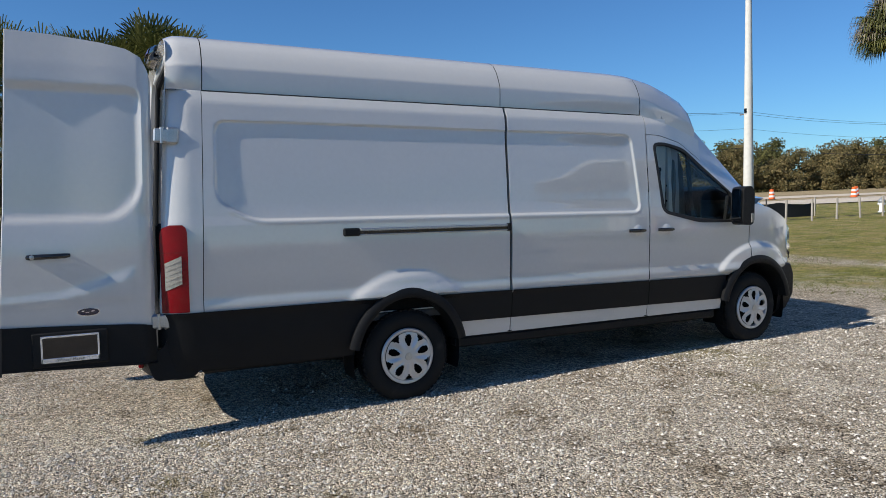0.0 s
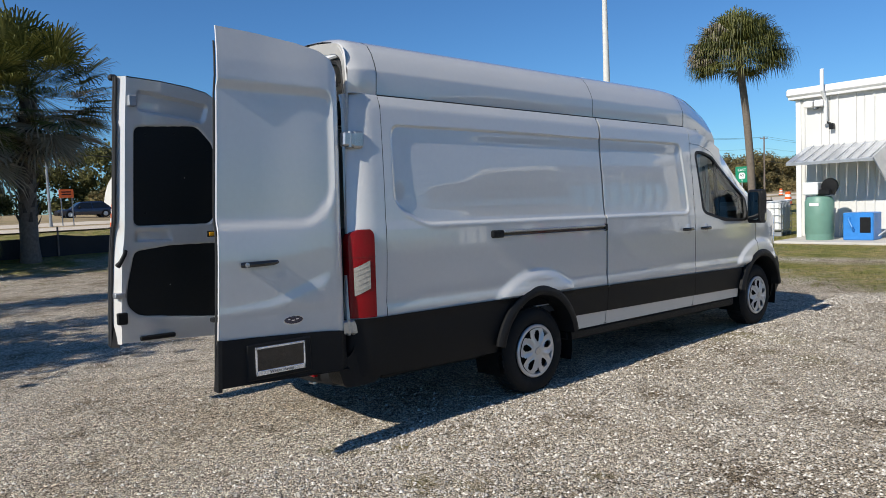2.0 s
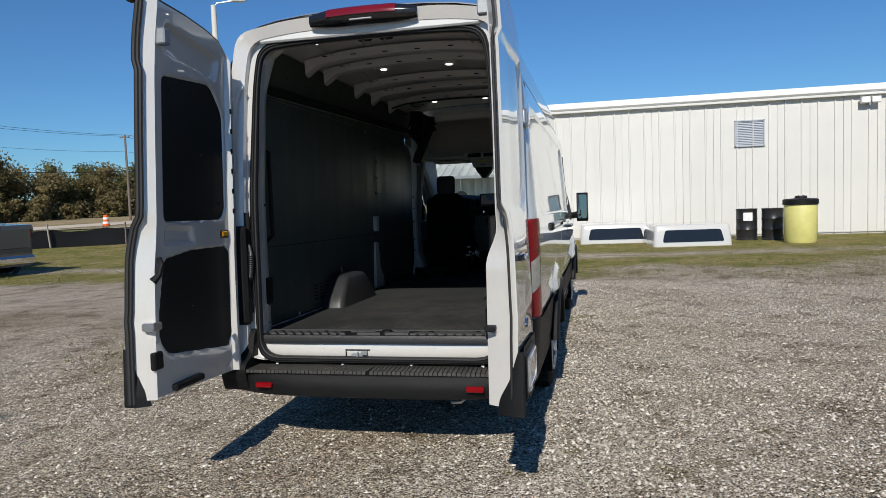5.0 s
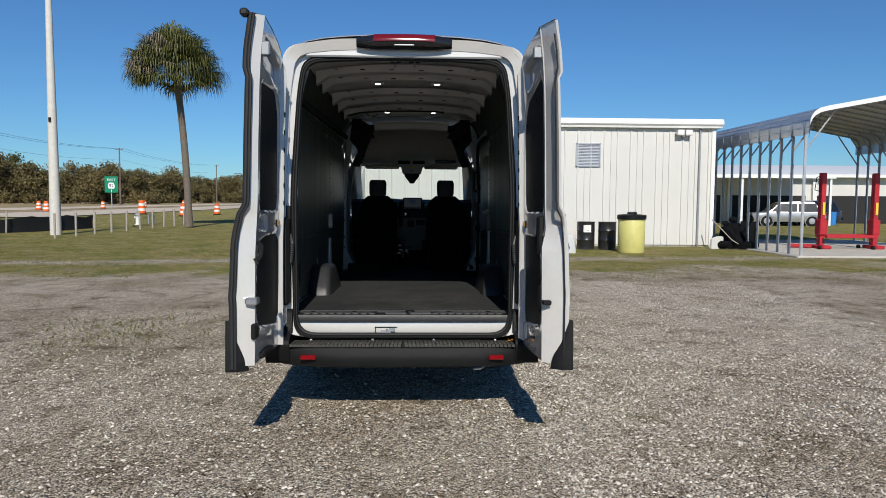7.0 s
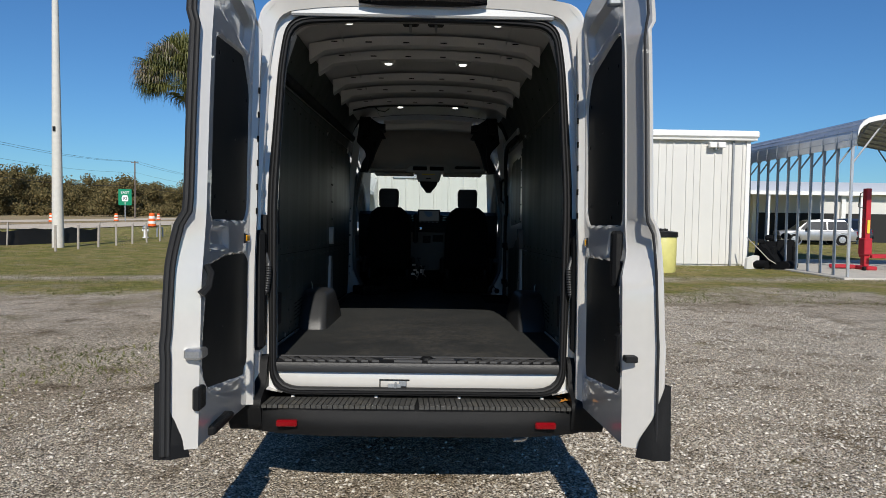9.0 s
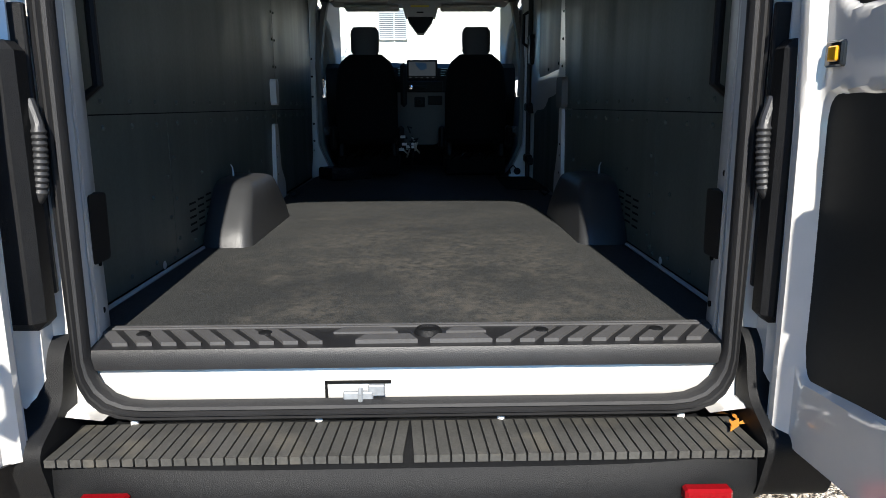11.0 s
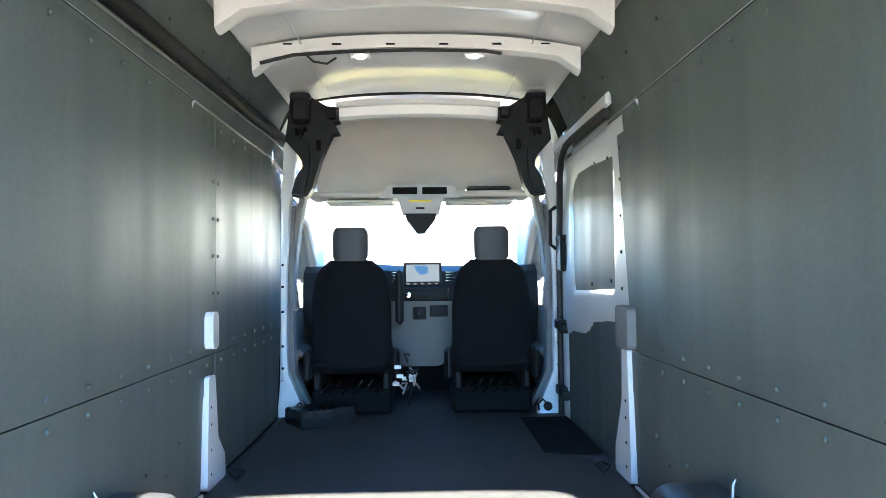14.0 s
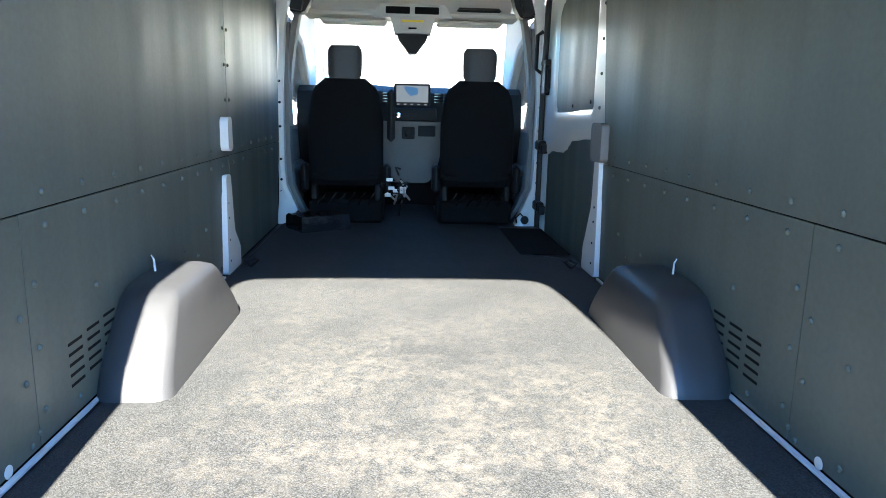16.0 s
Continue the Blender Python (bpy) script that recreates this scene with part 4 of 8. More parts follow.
for x, z in ((0.385, 0.70), (0.372, 0.665), (0.365, 0.62), (0.375, 0.575), (0.40, 0.545)):
    rows.append([(x, y, z + 0.018 * (abs(y) / 0.75) ** 6) for y in np.linspace(-0.752, 0.752, 31)])
Shape().grid(rows).done("load_sill_panel", M["white"], van)
# near-black strips draw the shadow line along the latch recess's edges
Shape().box(0.3605, 0.368, 0.045, 0.205, 0.628, 0.634).box(0.3605, 0.37, 0.199, 0.205, 0.575, 0.634).done("latch_recess", M["under"], van)
lb = Shape().box(0.346, 0.362, 0.06, 0.10, 0.60, 0.628, 0.003).box(0.344, 0.36, 0.088, 0.16, 0.578, 0.612, 0.003)
lb.tube([(0.35, 0.118, 0.62), (0.335, 0.118, 0.61), (0.335, 0.118, 0.59), (0.35, 0.118, 0.58)], 0.006, 6)
lb.done("latch_striker", M["galv_dull"], van)
rows = []
for x, z in ((0.352, 0.672), (0.350, 0.705), (0.357, 0.721), (0.40, 0.728), (0.515, 0.731)):
    rows.append([(x, y, z) for y in np.linspace(-0.775, 0.775, 24)])
tp = Shape().grid(rows, flip=True).done("tread_plate", M["sill_trim"], van, "grey-black plastic rear tread plate with slanted grips")
for k in range(26):
    y = -0.725 + 1.45 * k / 25
    if abs(y) < 0.22:
        continue
    s = 1 if y > 0 else -1
    Shape().prism([(0.375, y - 0.018 - s * 0.034), (0.375, y + 0.018 - s * 0.034), (0.470, y + 0.018 + s * 0.036), (0.470, y - 0.018 + s * 0.036)], "z", 0.722, 0.7330).done("grip", M["grip"], tp)
for y0, y1, x0, x1 in ((0.03, 0.19, 0.435, 0.472), (-0.19, -0.09, 0.435, 0.472), (-0.02, 0.13, 0.375, 0.418), (-0.20, -0.05, 0.375, 0.418)):
    Shape().prism([(x0, y0), (x0, y1), (x1, y1 - 0.02), (x1, y0 + 0.02)], "z", 0.722, 0.7345).done("grip", M["grip"], tp)
for x0 in (0.482, 0.496):
    Shape().box(x0, x0 + 0.008, -0.755, 0.755, 0.724, 0.7345).done("grip_line", M["grip"], tp)
Shape().lathe([(0.0, 0.737), (0.022, 0.737), (0.028, 0.742), (0.034, 0.736), (0.036, 0.725)], "z", (0.44, -0.045, 0), 24).done("tread_plate_plug", M["black"], tp)
for y in (-0.62, -0.33, 0.36, 0.66):
    Shape().lathe([(0.0, 0.736), (0.012, 0.737), (0.017, 0.7345), (0.018, 0.725)], "z", (0.44, y, 0), 14).done("tread_plate_bolt", M["black"], tp)

# bumper step
rows = []
for x, z, w in ((0.365, 0.545, 0.90), (0.33, 0.540, 0.93), (0.20, 0.531, 0.935), (0.150, 0.520, 0.93), (0.135, 0.500, 0.925), (0.130, 0.44, 0.92), (0.14, 0.395, 0.90), (0.20, 0.375, 0.87), (0.36, 0.37, 0.84)):
    rows.append([(x + 0.14 * abs(u) ** 5, u * w, z) for u in np.linspace(-1, 1, 33)])
bp = Shape().grid(rows).done("rear_bumper", M["black"], van, "grey-black plastic rear bumper with a ribbed step")
for k in range(56):
    y = -0.76 + 1.52 * k / 55
    sl = 0.010 * (1 if y > 0 else -1)
    Shape().prism([(0.165, y - 0.0115 + sl), (0.165, y + 0.0115 + sl), (0.335, y + 0.0115), (0.335, y - 0.0115)], "z", 0.525, 0.5425).done("step_rib", M["step"], bp)
for s in (-1, 1):
    Shape().box(0.118, 0.150, s * 0.647 - 0.052, s * 0.647 + 0.052, 0.443, 0.475, 0.006).done("bumper_reflector", M["red"], bp)
    sh = Shape()
    sh.prism(rounded([(0.20, 0.40), (0.44, 0.40), (0.50, 0.46), (0.50, 0.80), (0.36, 0.78), (0.30, 0.74), (0.27, 0.62), (0.15, 0.56)], 0.04), "y", s * 0.785, s * 0.95)
    sh.done("bumper_corner", M["black"], bp)
    for y in (0.22, 0.66):
        Shape().lathe([(0.0, 0.552), (0.009, 0.551), (0.010, 0.535)], "z", (0.345, s * y, 0), 10).done("bumper_clip", M["reflect"], bp)

# tail lamps
for s in (-1, 1):
    lam = new("tail_lamp")
    lam.parent = van
    def lamp_piece(z0, z1, out=0.0, x0=0.262, x1=0.425, rise=0.0):
        rows = []
        for z in np.linspace(z0, z1, 34 if z1 > 1.4 else 9):
            k = 0.062 * (1 - math.sqrt(max(0.0, 1 - max(0.0, (z - 1.345) / 0.065) ** 2)))
            rows.append([(x, s * (float(side_y(x, 1.2)) + 0.006 + out), z + rise * (x - x0)) for x in np.linspace(x0 + k, x1 - k * 0.5, 8)] )
        pts = np.array(rows)
        inner = pts[:, :1].copy()
        inner[:, :, 0] += 0.0
        inner[:, :, 1] = s * 0.84
        return Shape().grid(np.concatenate([inner, pts, np.array([[(x1, s * 0.92, r[-1][2])] for r in rows])], 1), flip=(s > 0))
    lamp_piece(0.842, 1.41).done("lamp_lens", M["red"], lam, "glossy red tail lamp lens")
    lamp_piece(0.985, 1.165, 0.004, 0.285, 0.385, 0.45).done("reverse_lamp", M["clear"], lam, "clear ribbed reversing lamp")
    for k in range(5):
        z = 1.01 + 0.032 * k
        Shape().tube([(x, s * (float(side_y(x, 1.2)) + 0.011), z + 0.45 * (x - 0.285)) for x in np.linspace(0.287, 0.383, 6)], 0.002, 6).done("lens_rib", M["clear"], lam)
    lamp_piece(1.23, 1.235, 0.003).done("lens_joint", M["red_dark"], lam)
    Shape().box(0.248, 0.33, min(s * 0.795, s * 0.89), max(s * 0.795, s * 0.89), 0.80, 1.42, 0.02).done("lamp_body", M["black"], lam)
    Shape().tube([(0.31, s * 0.80, 1.30), (0.305, s * 0.785, 1.25)] + [(0.302, s * (0.783 + 0.012 * (k / 22) ** 2), 1.24 - 0.0065 * k) for k in range(23)] + [(0.305, s * 0.82, 1.065), (0.31, s * 0.86, 1.05)], [0.012, 0.013] + [0.017 if k % 2 else 0.013 for k in range(23)] + [0.013, 0.012], 10).done("wire_loom", M["wheel_box"], lam, "grey corrugated wiring hose")
    Shape().box(0.322, 0.338, *sorted((s * 0.797, s * 0.90)), 0.87, 1.50, 0.004).done("pillar_edge_trim", M["black"], lam)

# hinges
for s in (-1, 1):
    for z in (0.79, 1.985):
        h = Shape().box(0.19, 0.30, min(s * 0.905, s * 0.965), max(s * 0.905, s * 0.965), z - 0.045, z + 0.045, 0.010)
        h.box(0.262, 0.35, min(s * 0.922, s * 0.966), max(s * 0.922, s * 0.966), z - 0.055, z + 0.055, 0.014)
        h.tube([(0.24, s * 0.955, z - 0.05), (0.24, s * 0.955, z + 0.05)], 0.013, 10)
        h.done("door_hinge", M["steel"], van)

# high brake lamp above the opening
sh = Shape()
rows = []
for t in np.linspace(0, 1, 7):
    a = math.pi * t
    rows.append([(0.265 - 0.07 * math.sin(a) * (1 - 0.5 * abs(u) ** 3), 0.335 * u, 2.655 - 0.055 * math.cos(a) * (1 - 0.35 * abs(u) ** 4) - 0.008 * u * u) for u in np.linspace(-1, 1, 21)])
sh.grid(rows).done("high_brake_lamp_housing", M["black_gloss"], van)
rows = [[(0.261 - 0.07 * math.sin(radians(a)) * (1 - 0.13 * abs(u) ** 3), 0.215 * u, 2.655 - 0.055 * math.cos(radians(a)) - 0.004 * u * u) for u in np.linspace(-1, 1, 13)] for a in (84, 100, 120, 140, 155)]
Shape().grid(rows).done("high_brake_lamp_lens", M["red_dark"], van)
Shape().box(0.205, 0.225, -0.07, 0.07, 2.618, 2.630, 0.003).done("camera_strip", M["steel"], van)


# ---- rear doors, swung out to the sides ----
def lean_w(z):
    return np.interp(z, [0.5, 0.80, 1.0, 1.30, 1.41, 1.47, 1.9, 2.2, 2.4, 2.6], [0.0, 0.004, 0.006, -0.002, -0.006, -0.010, -0.014, -0.020, -0.032, -0.060])


def skin_w(u, z):
    """How far the outer skin lies from the hinge plane (towards the outside)."""
    u, z = np.asarray(u, float), np.asarray(z, float)
    w = lean_w(z)
    d = sdf(u, z, rounded([(0.055, 2.28), (0.055, 1.60), (0.20, 1.445), (0.90, 1.445), (0.90, 2.28)], 0.09))
    w = w - 0.020 * smooth01(-d / 0.04)
    t = np.clip((0.09 - u) / 0.09, 0, 1)
    w = w - 0.05 * (1 - np.sqrt(np.clip(1 - t * t, 0, 1)))
    # pressed hollow low on the skin
    d2 = sdf(u, z, [(0.10, 0.93), (0.10, 1.16), (0.52, 1.02), (0.86, 1.00), (0.86, 0.93)])
    return w + 0.008 * smooth01(-d2 / 0.05)


def door_ends(u, DW):
    return float(np.interp(u, [0, DW], [0.535, 0.575])), float(np.interp(u, [0, 0.02, 0.06, 0.14, 0.30, 0.55, DW], [2.33, 2.40, 2.47, 2.515, 2.545, 2.57, 2.582]))


def rear_door(s, hinge_x, free_in, DW):
    """s: -1 the van's right door, 1 its left door. free_in: how far the free edge leans in."""
    d = new("rear_door")
    d.parent = van
    tagged(d, "white rear cargo door swung open, black lower cladding")

    def at(u, w, z):
        return (hinge_x + 0.028 * float(np.clip((z - 0.9) / 1.6, 0, 1)) - u * float(np.interp(z, [0.55, 1.5, 2.55], [1.05, 1.0, 0.955])), s * ((0.985 if s > 0 else 0.972) - free_in * u / DW + w), z)

    def skin(u, z):
        """The outer skin, its upper part pressed in over the free half."""
        return skin_w(u, z) - (0.036 if s > 0 else 0.012) * smooth01((np.asarray(z, float) - 1.25) / 0.3) * smooth01((np.asarray(u, float) - 0.15) / 0.4)

    def inb(u, z):
        """The plane of the inner pressing."""
        return -0.133 + (free_in - (0.026 if s > 0 else 0.0)) * u / DW + 0.8 * np.minimum(lean_w(z), 0.0) - 0.03 * smooth01((0.045 - u) / 0.02) + (0.0 if s > 0 else 0.042) * smooth01((z - 1.22) / 0.16) * np.clip(u / 0.65, 0, 1)

    def inner_end(z):
        return DW - float(np.interp(z, [1.22, 1.38], [0.038, 0.052] if s > 0 else [0.075, 0.165]))

    def patch(us, zf, wf, flip, end=None):
        rows = []
        for u in us:
            z0, z1 = door_ends(u, DW)
            row = []
            for t in zf:
                z = z0 + (z1 - z0) * t
                v = u if end is None else u / DW * end(z)
                row.append(at(v, float(wf(v, z)), z))
            rows.append(row)
        return Shape().grid(rows, flip=flip)

    us = list(np.linspace(0, 0.12, 9)) + list(np.linspace(0.15, DW, 25))
    up = [t for t in np.linspace(0.125, 1, 80)]
    patch(us, up, skin, s < 0).done("outer_skin", M["white"], d)
    patch(us, np.linspace(-0.005, 0.128, 10), lambda u, z: 0.016 + 0.014 * smooth01((u - 0.62) / 0.25) + 0 * z - 0.04 * max(0, 0.05 - u) / 0.05, s < 0).done("door_cladding", M["black"], d)
    # inner frame pressing
    UP = rounded([(0.055, 2.10), (0.20, 2.255), (0.70, 2.225), (0.70, 1.455), (0.11, 1.455), (0.055, 1.52)], 0.06)
    if s < 0:
        UP = rounded([(0.055, 2.06), (0.15, 2.20), (0.60, 2.30), (0.69, 2.28), (0.69, 1.455), (0.11, 1.455), (0.055, 1.52)], 0.06)
    LO = rounded([(0.035, 1.315), (0.69, 1.315), (0.72, 1.0), (0.72, 0.80), (0.66, 0.765), (0.055, 0.70), (0.035, 0.75)], 0.05)
    if s > 0:
        LO = rounded([(0.035, 1.315), (0.42, 1.315), (0.69, 1.28), (0.74, 1.0), (0.74, 0.86), (0.66, 0.77), (0.055, 0.69), (0.035, 0.75)], 0.05)

    fit = (1.022, 1.022) if s > 0 else (0.885, 0.975)
    UP, LO = [[(u * k + (0.008 if s < 0 else 0.0), z) for u, z in q] for q, k in zip((UP, LO), fit)]

    def inner_w(u, z):
        a = np.minimum(sdf(u, z, UP), sdf(u, z, LO))
        base = inb(u, z)
        dent = 0.03 * smooth01(-(sdf(u, z, rounded([(0.10, 2.42), (0.70 * fit[0] / 1.022, 2.50), (0.70 * fit[0] / 1.022, 2.33), (0.14, 2.26)], 0.05))) / 0.03)
        arm = 0.022 * smooth01(-(sdf(u, z, rounded([(0.44, 1.44), (0.70 * fit[0] / 1.022, 1.44), (0.70 * fit[0] / 1.022, 1.335), (0.40, 1.335)], 0.03))) / 0.025)
        return base + 0.026 * smooth01(-a / 0.022) + dent + arm

    zt = np.linspace(0.004, 0.996, 150)
    patch(np.linspace(0.004, DW, 78), zt, inner_w, s > 0, inner_end).done("inner_frame", M["white"], d)
    for poly, nm in ((UP, "upper_door_board"), (LO, "lower_door_board")):
        # laid just in front of the pressing
        cu, cz = np.mean([p[0] for p in poly]), np.mean([p[1] for p in poly])
        rows = []
        for k in (1.0, 0.9, 0.75, 0.6, 0.45, 0.3, 0.15, 0.01):
            row = [(cu + (u - cu) * k, cz + (z - cz) * k) for u, z in poly]
            rows.append([at(u, float(inb(u, z)) + 0.012, z) for u, z in row])
        Shape().grid(rows, flip=s < 0, closed=True).done(nm, M["door_board"], d)
    # free edge and top edge
    rows = []
    for t in np.linspace(0, 1, 60):
        z0, z1 = door_ends(DW, DW)
        z = z0 + (z1 - z0) * t
        e = inner_end(z)
        rows.append([at(DW, float(skin(DW, z)), z), at(DW + 0.004, float(skin(DW, z)) - 0.006, z), at(DW, float(skin(DW, z)) - 0.014, z), at(e + 0.004, float(inb(e, z)) + 0.006, z), at(e, float(inb(e, z)), z)])
    Shape().grid(rows, flip=s > 0).done("free_edge", M["white"], d)
    rows = []
    for u in np.linspace(0, DW, 30):
        z1 = door_ends(u, DW)[1]
        rows.append([at(u, float(skin(u, z1)), z1), at(u, float(skin(u, z1)) - 0.02, z1 + 0.004), at(u / DW * inner_end(z1), float(inb(u, z1)), z1)])
    Shape().grid(rows, flip=s < 0).done("top_edge", M["white"], d)
    rows = []
    for u in np.linspace(0, DW, 12):
        z0 = door_ends(u, DW)[0]
        rows.append([at(u, 0.02, z0), at(u / DW * inner_end(z0), float(inb(u, z0)), z0 + 0.01)])
    Shape().grid(rows, flip=s > 0).done("bottom_edge", M["black"], d)
    rows = []
    for t in np.linspace(0, 1, 30):
        z0, z1 = door_ends(0, DW)
        z = z0 + (z1 - z0) * t
        rows.append([at(0, float(skin(0, z)), z), at(-0.002, float(inb(0, z)), z)])
    Shape().grid(rows, flip=s < 0).done("hinge_edge", M["white"], d)
    # rubber weatherstrip down the free edge
    if s > 0:
        pth = [at(DW + 0.012, float(skin(DW, z)) - 0.012, z) for z in np.linspace(0.56, 2.58, 40)]
        Shape().tube(pth, 0.014, 8).tube([(x + 0.004, y - s * 0.018, z) for x, y, z in pth], 0.010, 8).done("weatherstrip", M["rubber"], d)
        Shape().box(*sorted((hinge_x - DW * 0.955 - 0.02, hinge_x - DW * 0.955 + 0.04)), *sorted((s * (0.985 - free_in - 0.10), s * (0.985 - free_in - 0.05))), 2.555, 2.60, 0.012).done("corner_seal", M["rubber"], d)
    else:
        pth = [at(DW + 0.004, float(skin(DW, z)) - 0.03, z) for z in np.linspace(0.60, 2.50, 40)]
        Shape().tube(pth, 0.006, 6).done("weatherstrip", M["rubber"], d)
    # cladding turned round the free edge
    rows = []
    for z in np.linspace(0.545, 0.835, 14):
        w1 = float(np.interp(z, [0.545, 0.62, 0.70, 0.835], [-0.10, -0.085, -0.04, 0.004]))
        rows.append([at(DW - 0.01, 0.032, z), at(DW + 0.010, 0.026, z), at(DW + 0.010, 0.5 * (0.026 + w1), z), at(DW + 0.008 - 0.4 * max(0, -w1), w1, z)])
    Shape().grid(rows, flip=s > 0).done("cladding_edge", M["black"], d)
    # latches, holes and bolts on the inner side
    iw = -0.004
    ku = DW / 0.845

    def ibox(u0, u1, w0, w1, z0, z1, bev, nm, mat):
        uc, zc = (u0 + u1) / 2 * ku, (z0 + z1) / 2
        o = float(inb(uc, zc))
        (x0, x1), (y0, y1) = sorted((at(u0 * ku, 0, zc)[0], at(u1 * ku, 0, zc)[0])), sorted((at(uc, w0 + o, zc)[1], at(uc, w1 + o, zc)[1]))
        return Shape().box(x0, x1, y0, y1, z0, z1, bev).done(nm, mat, d)

    if s > 0:
        ibox(0.78, 0.86, iw - 0.02, iw + 0.05, 0.925, 0.965, 0.008, "door_latch", M["steel"])
        ibox(0.765, 0.84, iw - 0.012, iw + 0.02, 0.725, 0.815, 0.008, "latch_cover", M["black"])
        ibox(0.42, 0.68, iw - 0.03, iw + 0.03, 0.585, 0.62, 0.008, "lower_latch_rod", M["black"])
        Shape().tube([at(0.82, float(inb(0.82, 1.17)) - 0.012, 1.17), at(0.805, float(inb(0.805, 1.20)) - 0.035, 1.20), at(0.78, float(inb(0.78, 1.25)) - 0.035, 1.25), at(0.765, float(inb(0.765, 1.28)) - 0.012, 1.28)], [0.022, 0.016, 0.016, 0.014], 8).done("inner_pull", M["black"], d)
        ibox(0.05, 0.14, iw - 0.004, iw + 0.01, 1.355, 1.405, 0.004, "reflector_backing", M["black_gloss"])
        ibox(0.065, 0.125, iw - 0.008, iw + 0.0, 1.365, 1.395, 0.003, "amber_reflector", M["amber"])
        ibox(0.72, 0.78, -0.045, 0.01, 2.36, 2.44, 0.006, "upper_latch", M["galv_dull"])
    else:
        ibox(0.785, 0.835, iw + 0.0, iw + 0.05, 0.92, 0.945, 0.004, "latch_slot", M["black"])
        ibox(0.68, 0.74, iw - 0.01, iw + 0.02, 0.86, 1.02, 0.01, "latch_cover", M["black"])
        ibox(0.57, 0.64, iw - 0.025, iw + 0.02, 1.20, 1.44, 0.012, "inner_grab", M["black"])
        ibox(0.05, 0.11, iw - 0.004, iw + 0.01, 1.355, 1.405, 0.004, "reflector_backing", M["black_gloss"])
        ibox(0.065, 0.098, iw - 0.008, iw + 0.0, 1.365, 1.395, 0.003, "amber_reflector", M["amber"])
        ibox(0.60, 0.65, -0.045, 0.01, 2.40, 2.47, 0.006, "upper_latch", M["galv_dull"])
        for u, z in ((0.735, 1.06), (0.755, 1.062), (0.745, 0.885), (0.73, 1.19)):
            Shape().lathe([(0.0, 0), (0.006, 0.001), (0.007, 0.008)], "y", at(u * ku, float(inb(u * ku, z)) - 0.004, z), 10).done("bolt_hole", M["under"], d)
    for k in range(6):
        ibox(0.022, 0.034, iw - 0.002, iw + 0.006, 1.50 + 0.12 * k, 1.53 + 0.12 * k, 0.001, "clip_slot", M["under"])
    for u, z in ((0.12, 1.56), (0.45, 1.50), (0.62 * fit[0], 1.56), (0.12, 2.05), (0.62 * fit[0], 2.16), (0.40, 2.18), (0.10, 1.85)):
        Shape().lathe([(0.0, -0.003), (0.008, -0.002), (0.010, 0.003)], "y", at(u * ku, float(inb(u * ku, z)) + 0.011, z), 10).done("board_rivet", M["black"], d)
    return d, at


right_door, r_at = rear_door(-1, 0.222, -0.010, 0.818)
left_door, l_at = rear_door(1, 0.185, 0.030, 0.825)
# handle, badge and plate on the right door's outside
cup = Shape().lathe([(0.0, 0.012), (0.04, 0.010), (0.062, -0.002), (0.066, 0.004)], "y", r_at(0.54, -0.008, 1.238), 22)
cup.done("handle_cup", M["white"], right_door)
h = Shape().tube([r_at(0.69, 0.004, 1.24), r_at(0.675, 0.014, 1.24), r_at(0.50, 0.015, 1.243), r_at(0.47, 0.004, 1.245)], [0.014, 0.017, 0.016, 0.012], 12)
h.done("outer_handle", M["black_gloss"], right_door)
Shape().lathe([(0.0, -0.006), (0.012, -0.004), (0.014, 0.004)], "y", r_at(0.665, 0.031, 1.24), 14).done("lock_cylinder", M["steel"], right_door)


def oval(a, b, n=28):
    return [(a * math.cos(2 * math.pi * k / n), b * math.sin(2 * math.pi * k / n)) for k in range(n)]


bu, bz = 0.365, 0.892
for a, b, w0, w1, nm, mat in ((0.064, 0.026, 0.0, 0.010, "badge_rim", M["chrome"]), (0.059, 0.022, 0.004, 0.013, "badge_face", M["badge"])):
    x, y, _ = r_at(bu, 0, 0)
    Shape().prism([(x + p, bz + q) for p, q in oval(a, b)], "y", *sorted((r_at(bu, w0, 0)[1], r_at(bu, w1, 0)[1]))).done(nm, mat, right_door)
x, y, _ = r_at(bu, 0.0145, 0)
for k, (p, q, w) in enumerate(((-0.030, 0.006, 0.014), (-0.006, -0.002, 0.020), (0.024, 0.004, 0.018))):
    Shape().box(x + p - w / 2, x + p + w / 2, y - 0.0004, y + 0.001, bz + q - 0.003, bz + q + 0.003).done("badge_mark", M["chrome"], right_door)
fr = Shape()
px0, px1, pz0, pz1 = r_at(0.615, 0, 0)[0], r_at(0.315, 0, 0)[0], 0.602, 0.765
py = r_at(0.48, 0.040, 0)[1]
for a in ((px0, px1, pz1 - 0.012, pz1), (px0, px1, pz0, pz0 + 0.028), (px0, px0 + 0.01, pz0, pz1), (px1 - 0.01, px1, pz0, pz1)):
    fr.box(a[0], a[1], py - 0.002, py + 0.012, a[2], a[3], 0.002)
fr.done("plate_frame", M["plate_frame"], right_door, "chrome number plate frame")
Shape().box(px0 + 0.008, px1 - 0.008, py + 0.003, py + 0.010, pz0 + 0.02, pz1 - 0.008).done("plate_blank", M["black_gloss"], right_door)
Shape().box(px0 - 0.05, px1 + 0.05, py + 0.012, py + 0.03, pz0 - 0.03, pz1 + 0.02, 0.01).done("plate_recess", M["black"], right_door)
txt = bpy.data.curves.new("plate_words", "FONT")
txt.body, txt.size, txt.align_x, txt.extrude = "Winter Haven", 0.026, "CENTER", 0.0006
tm = bpy.data.objects.new("tmp", txt)
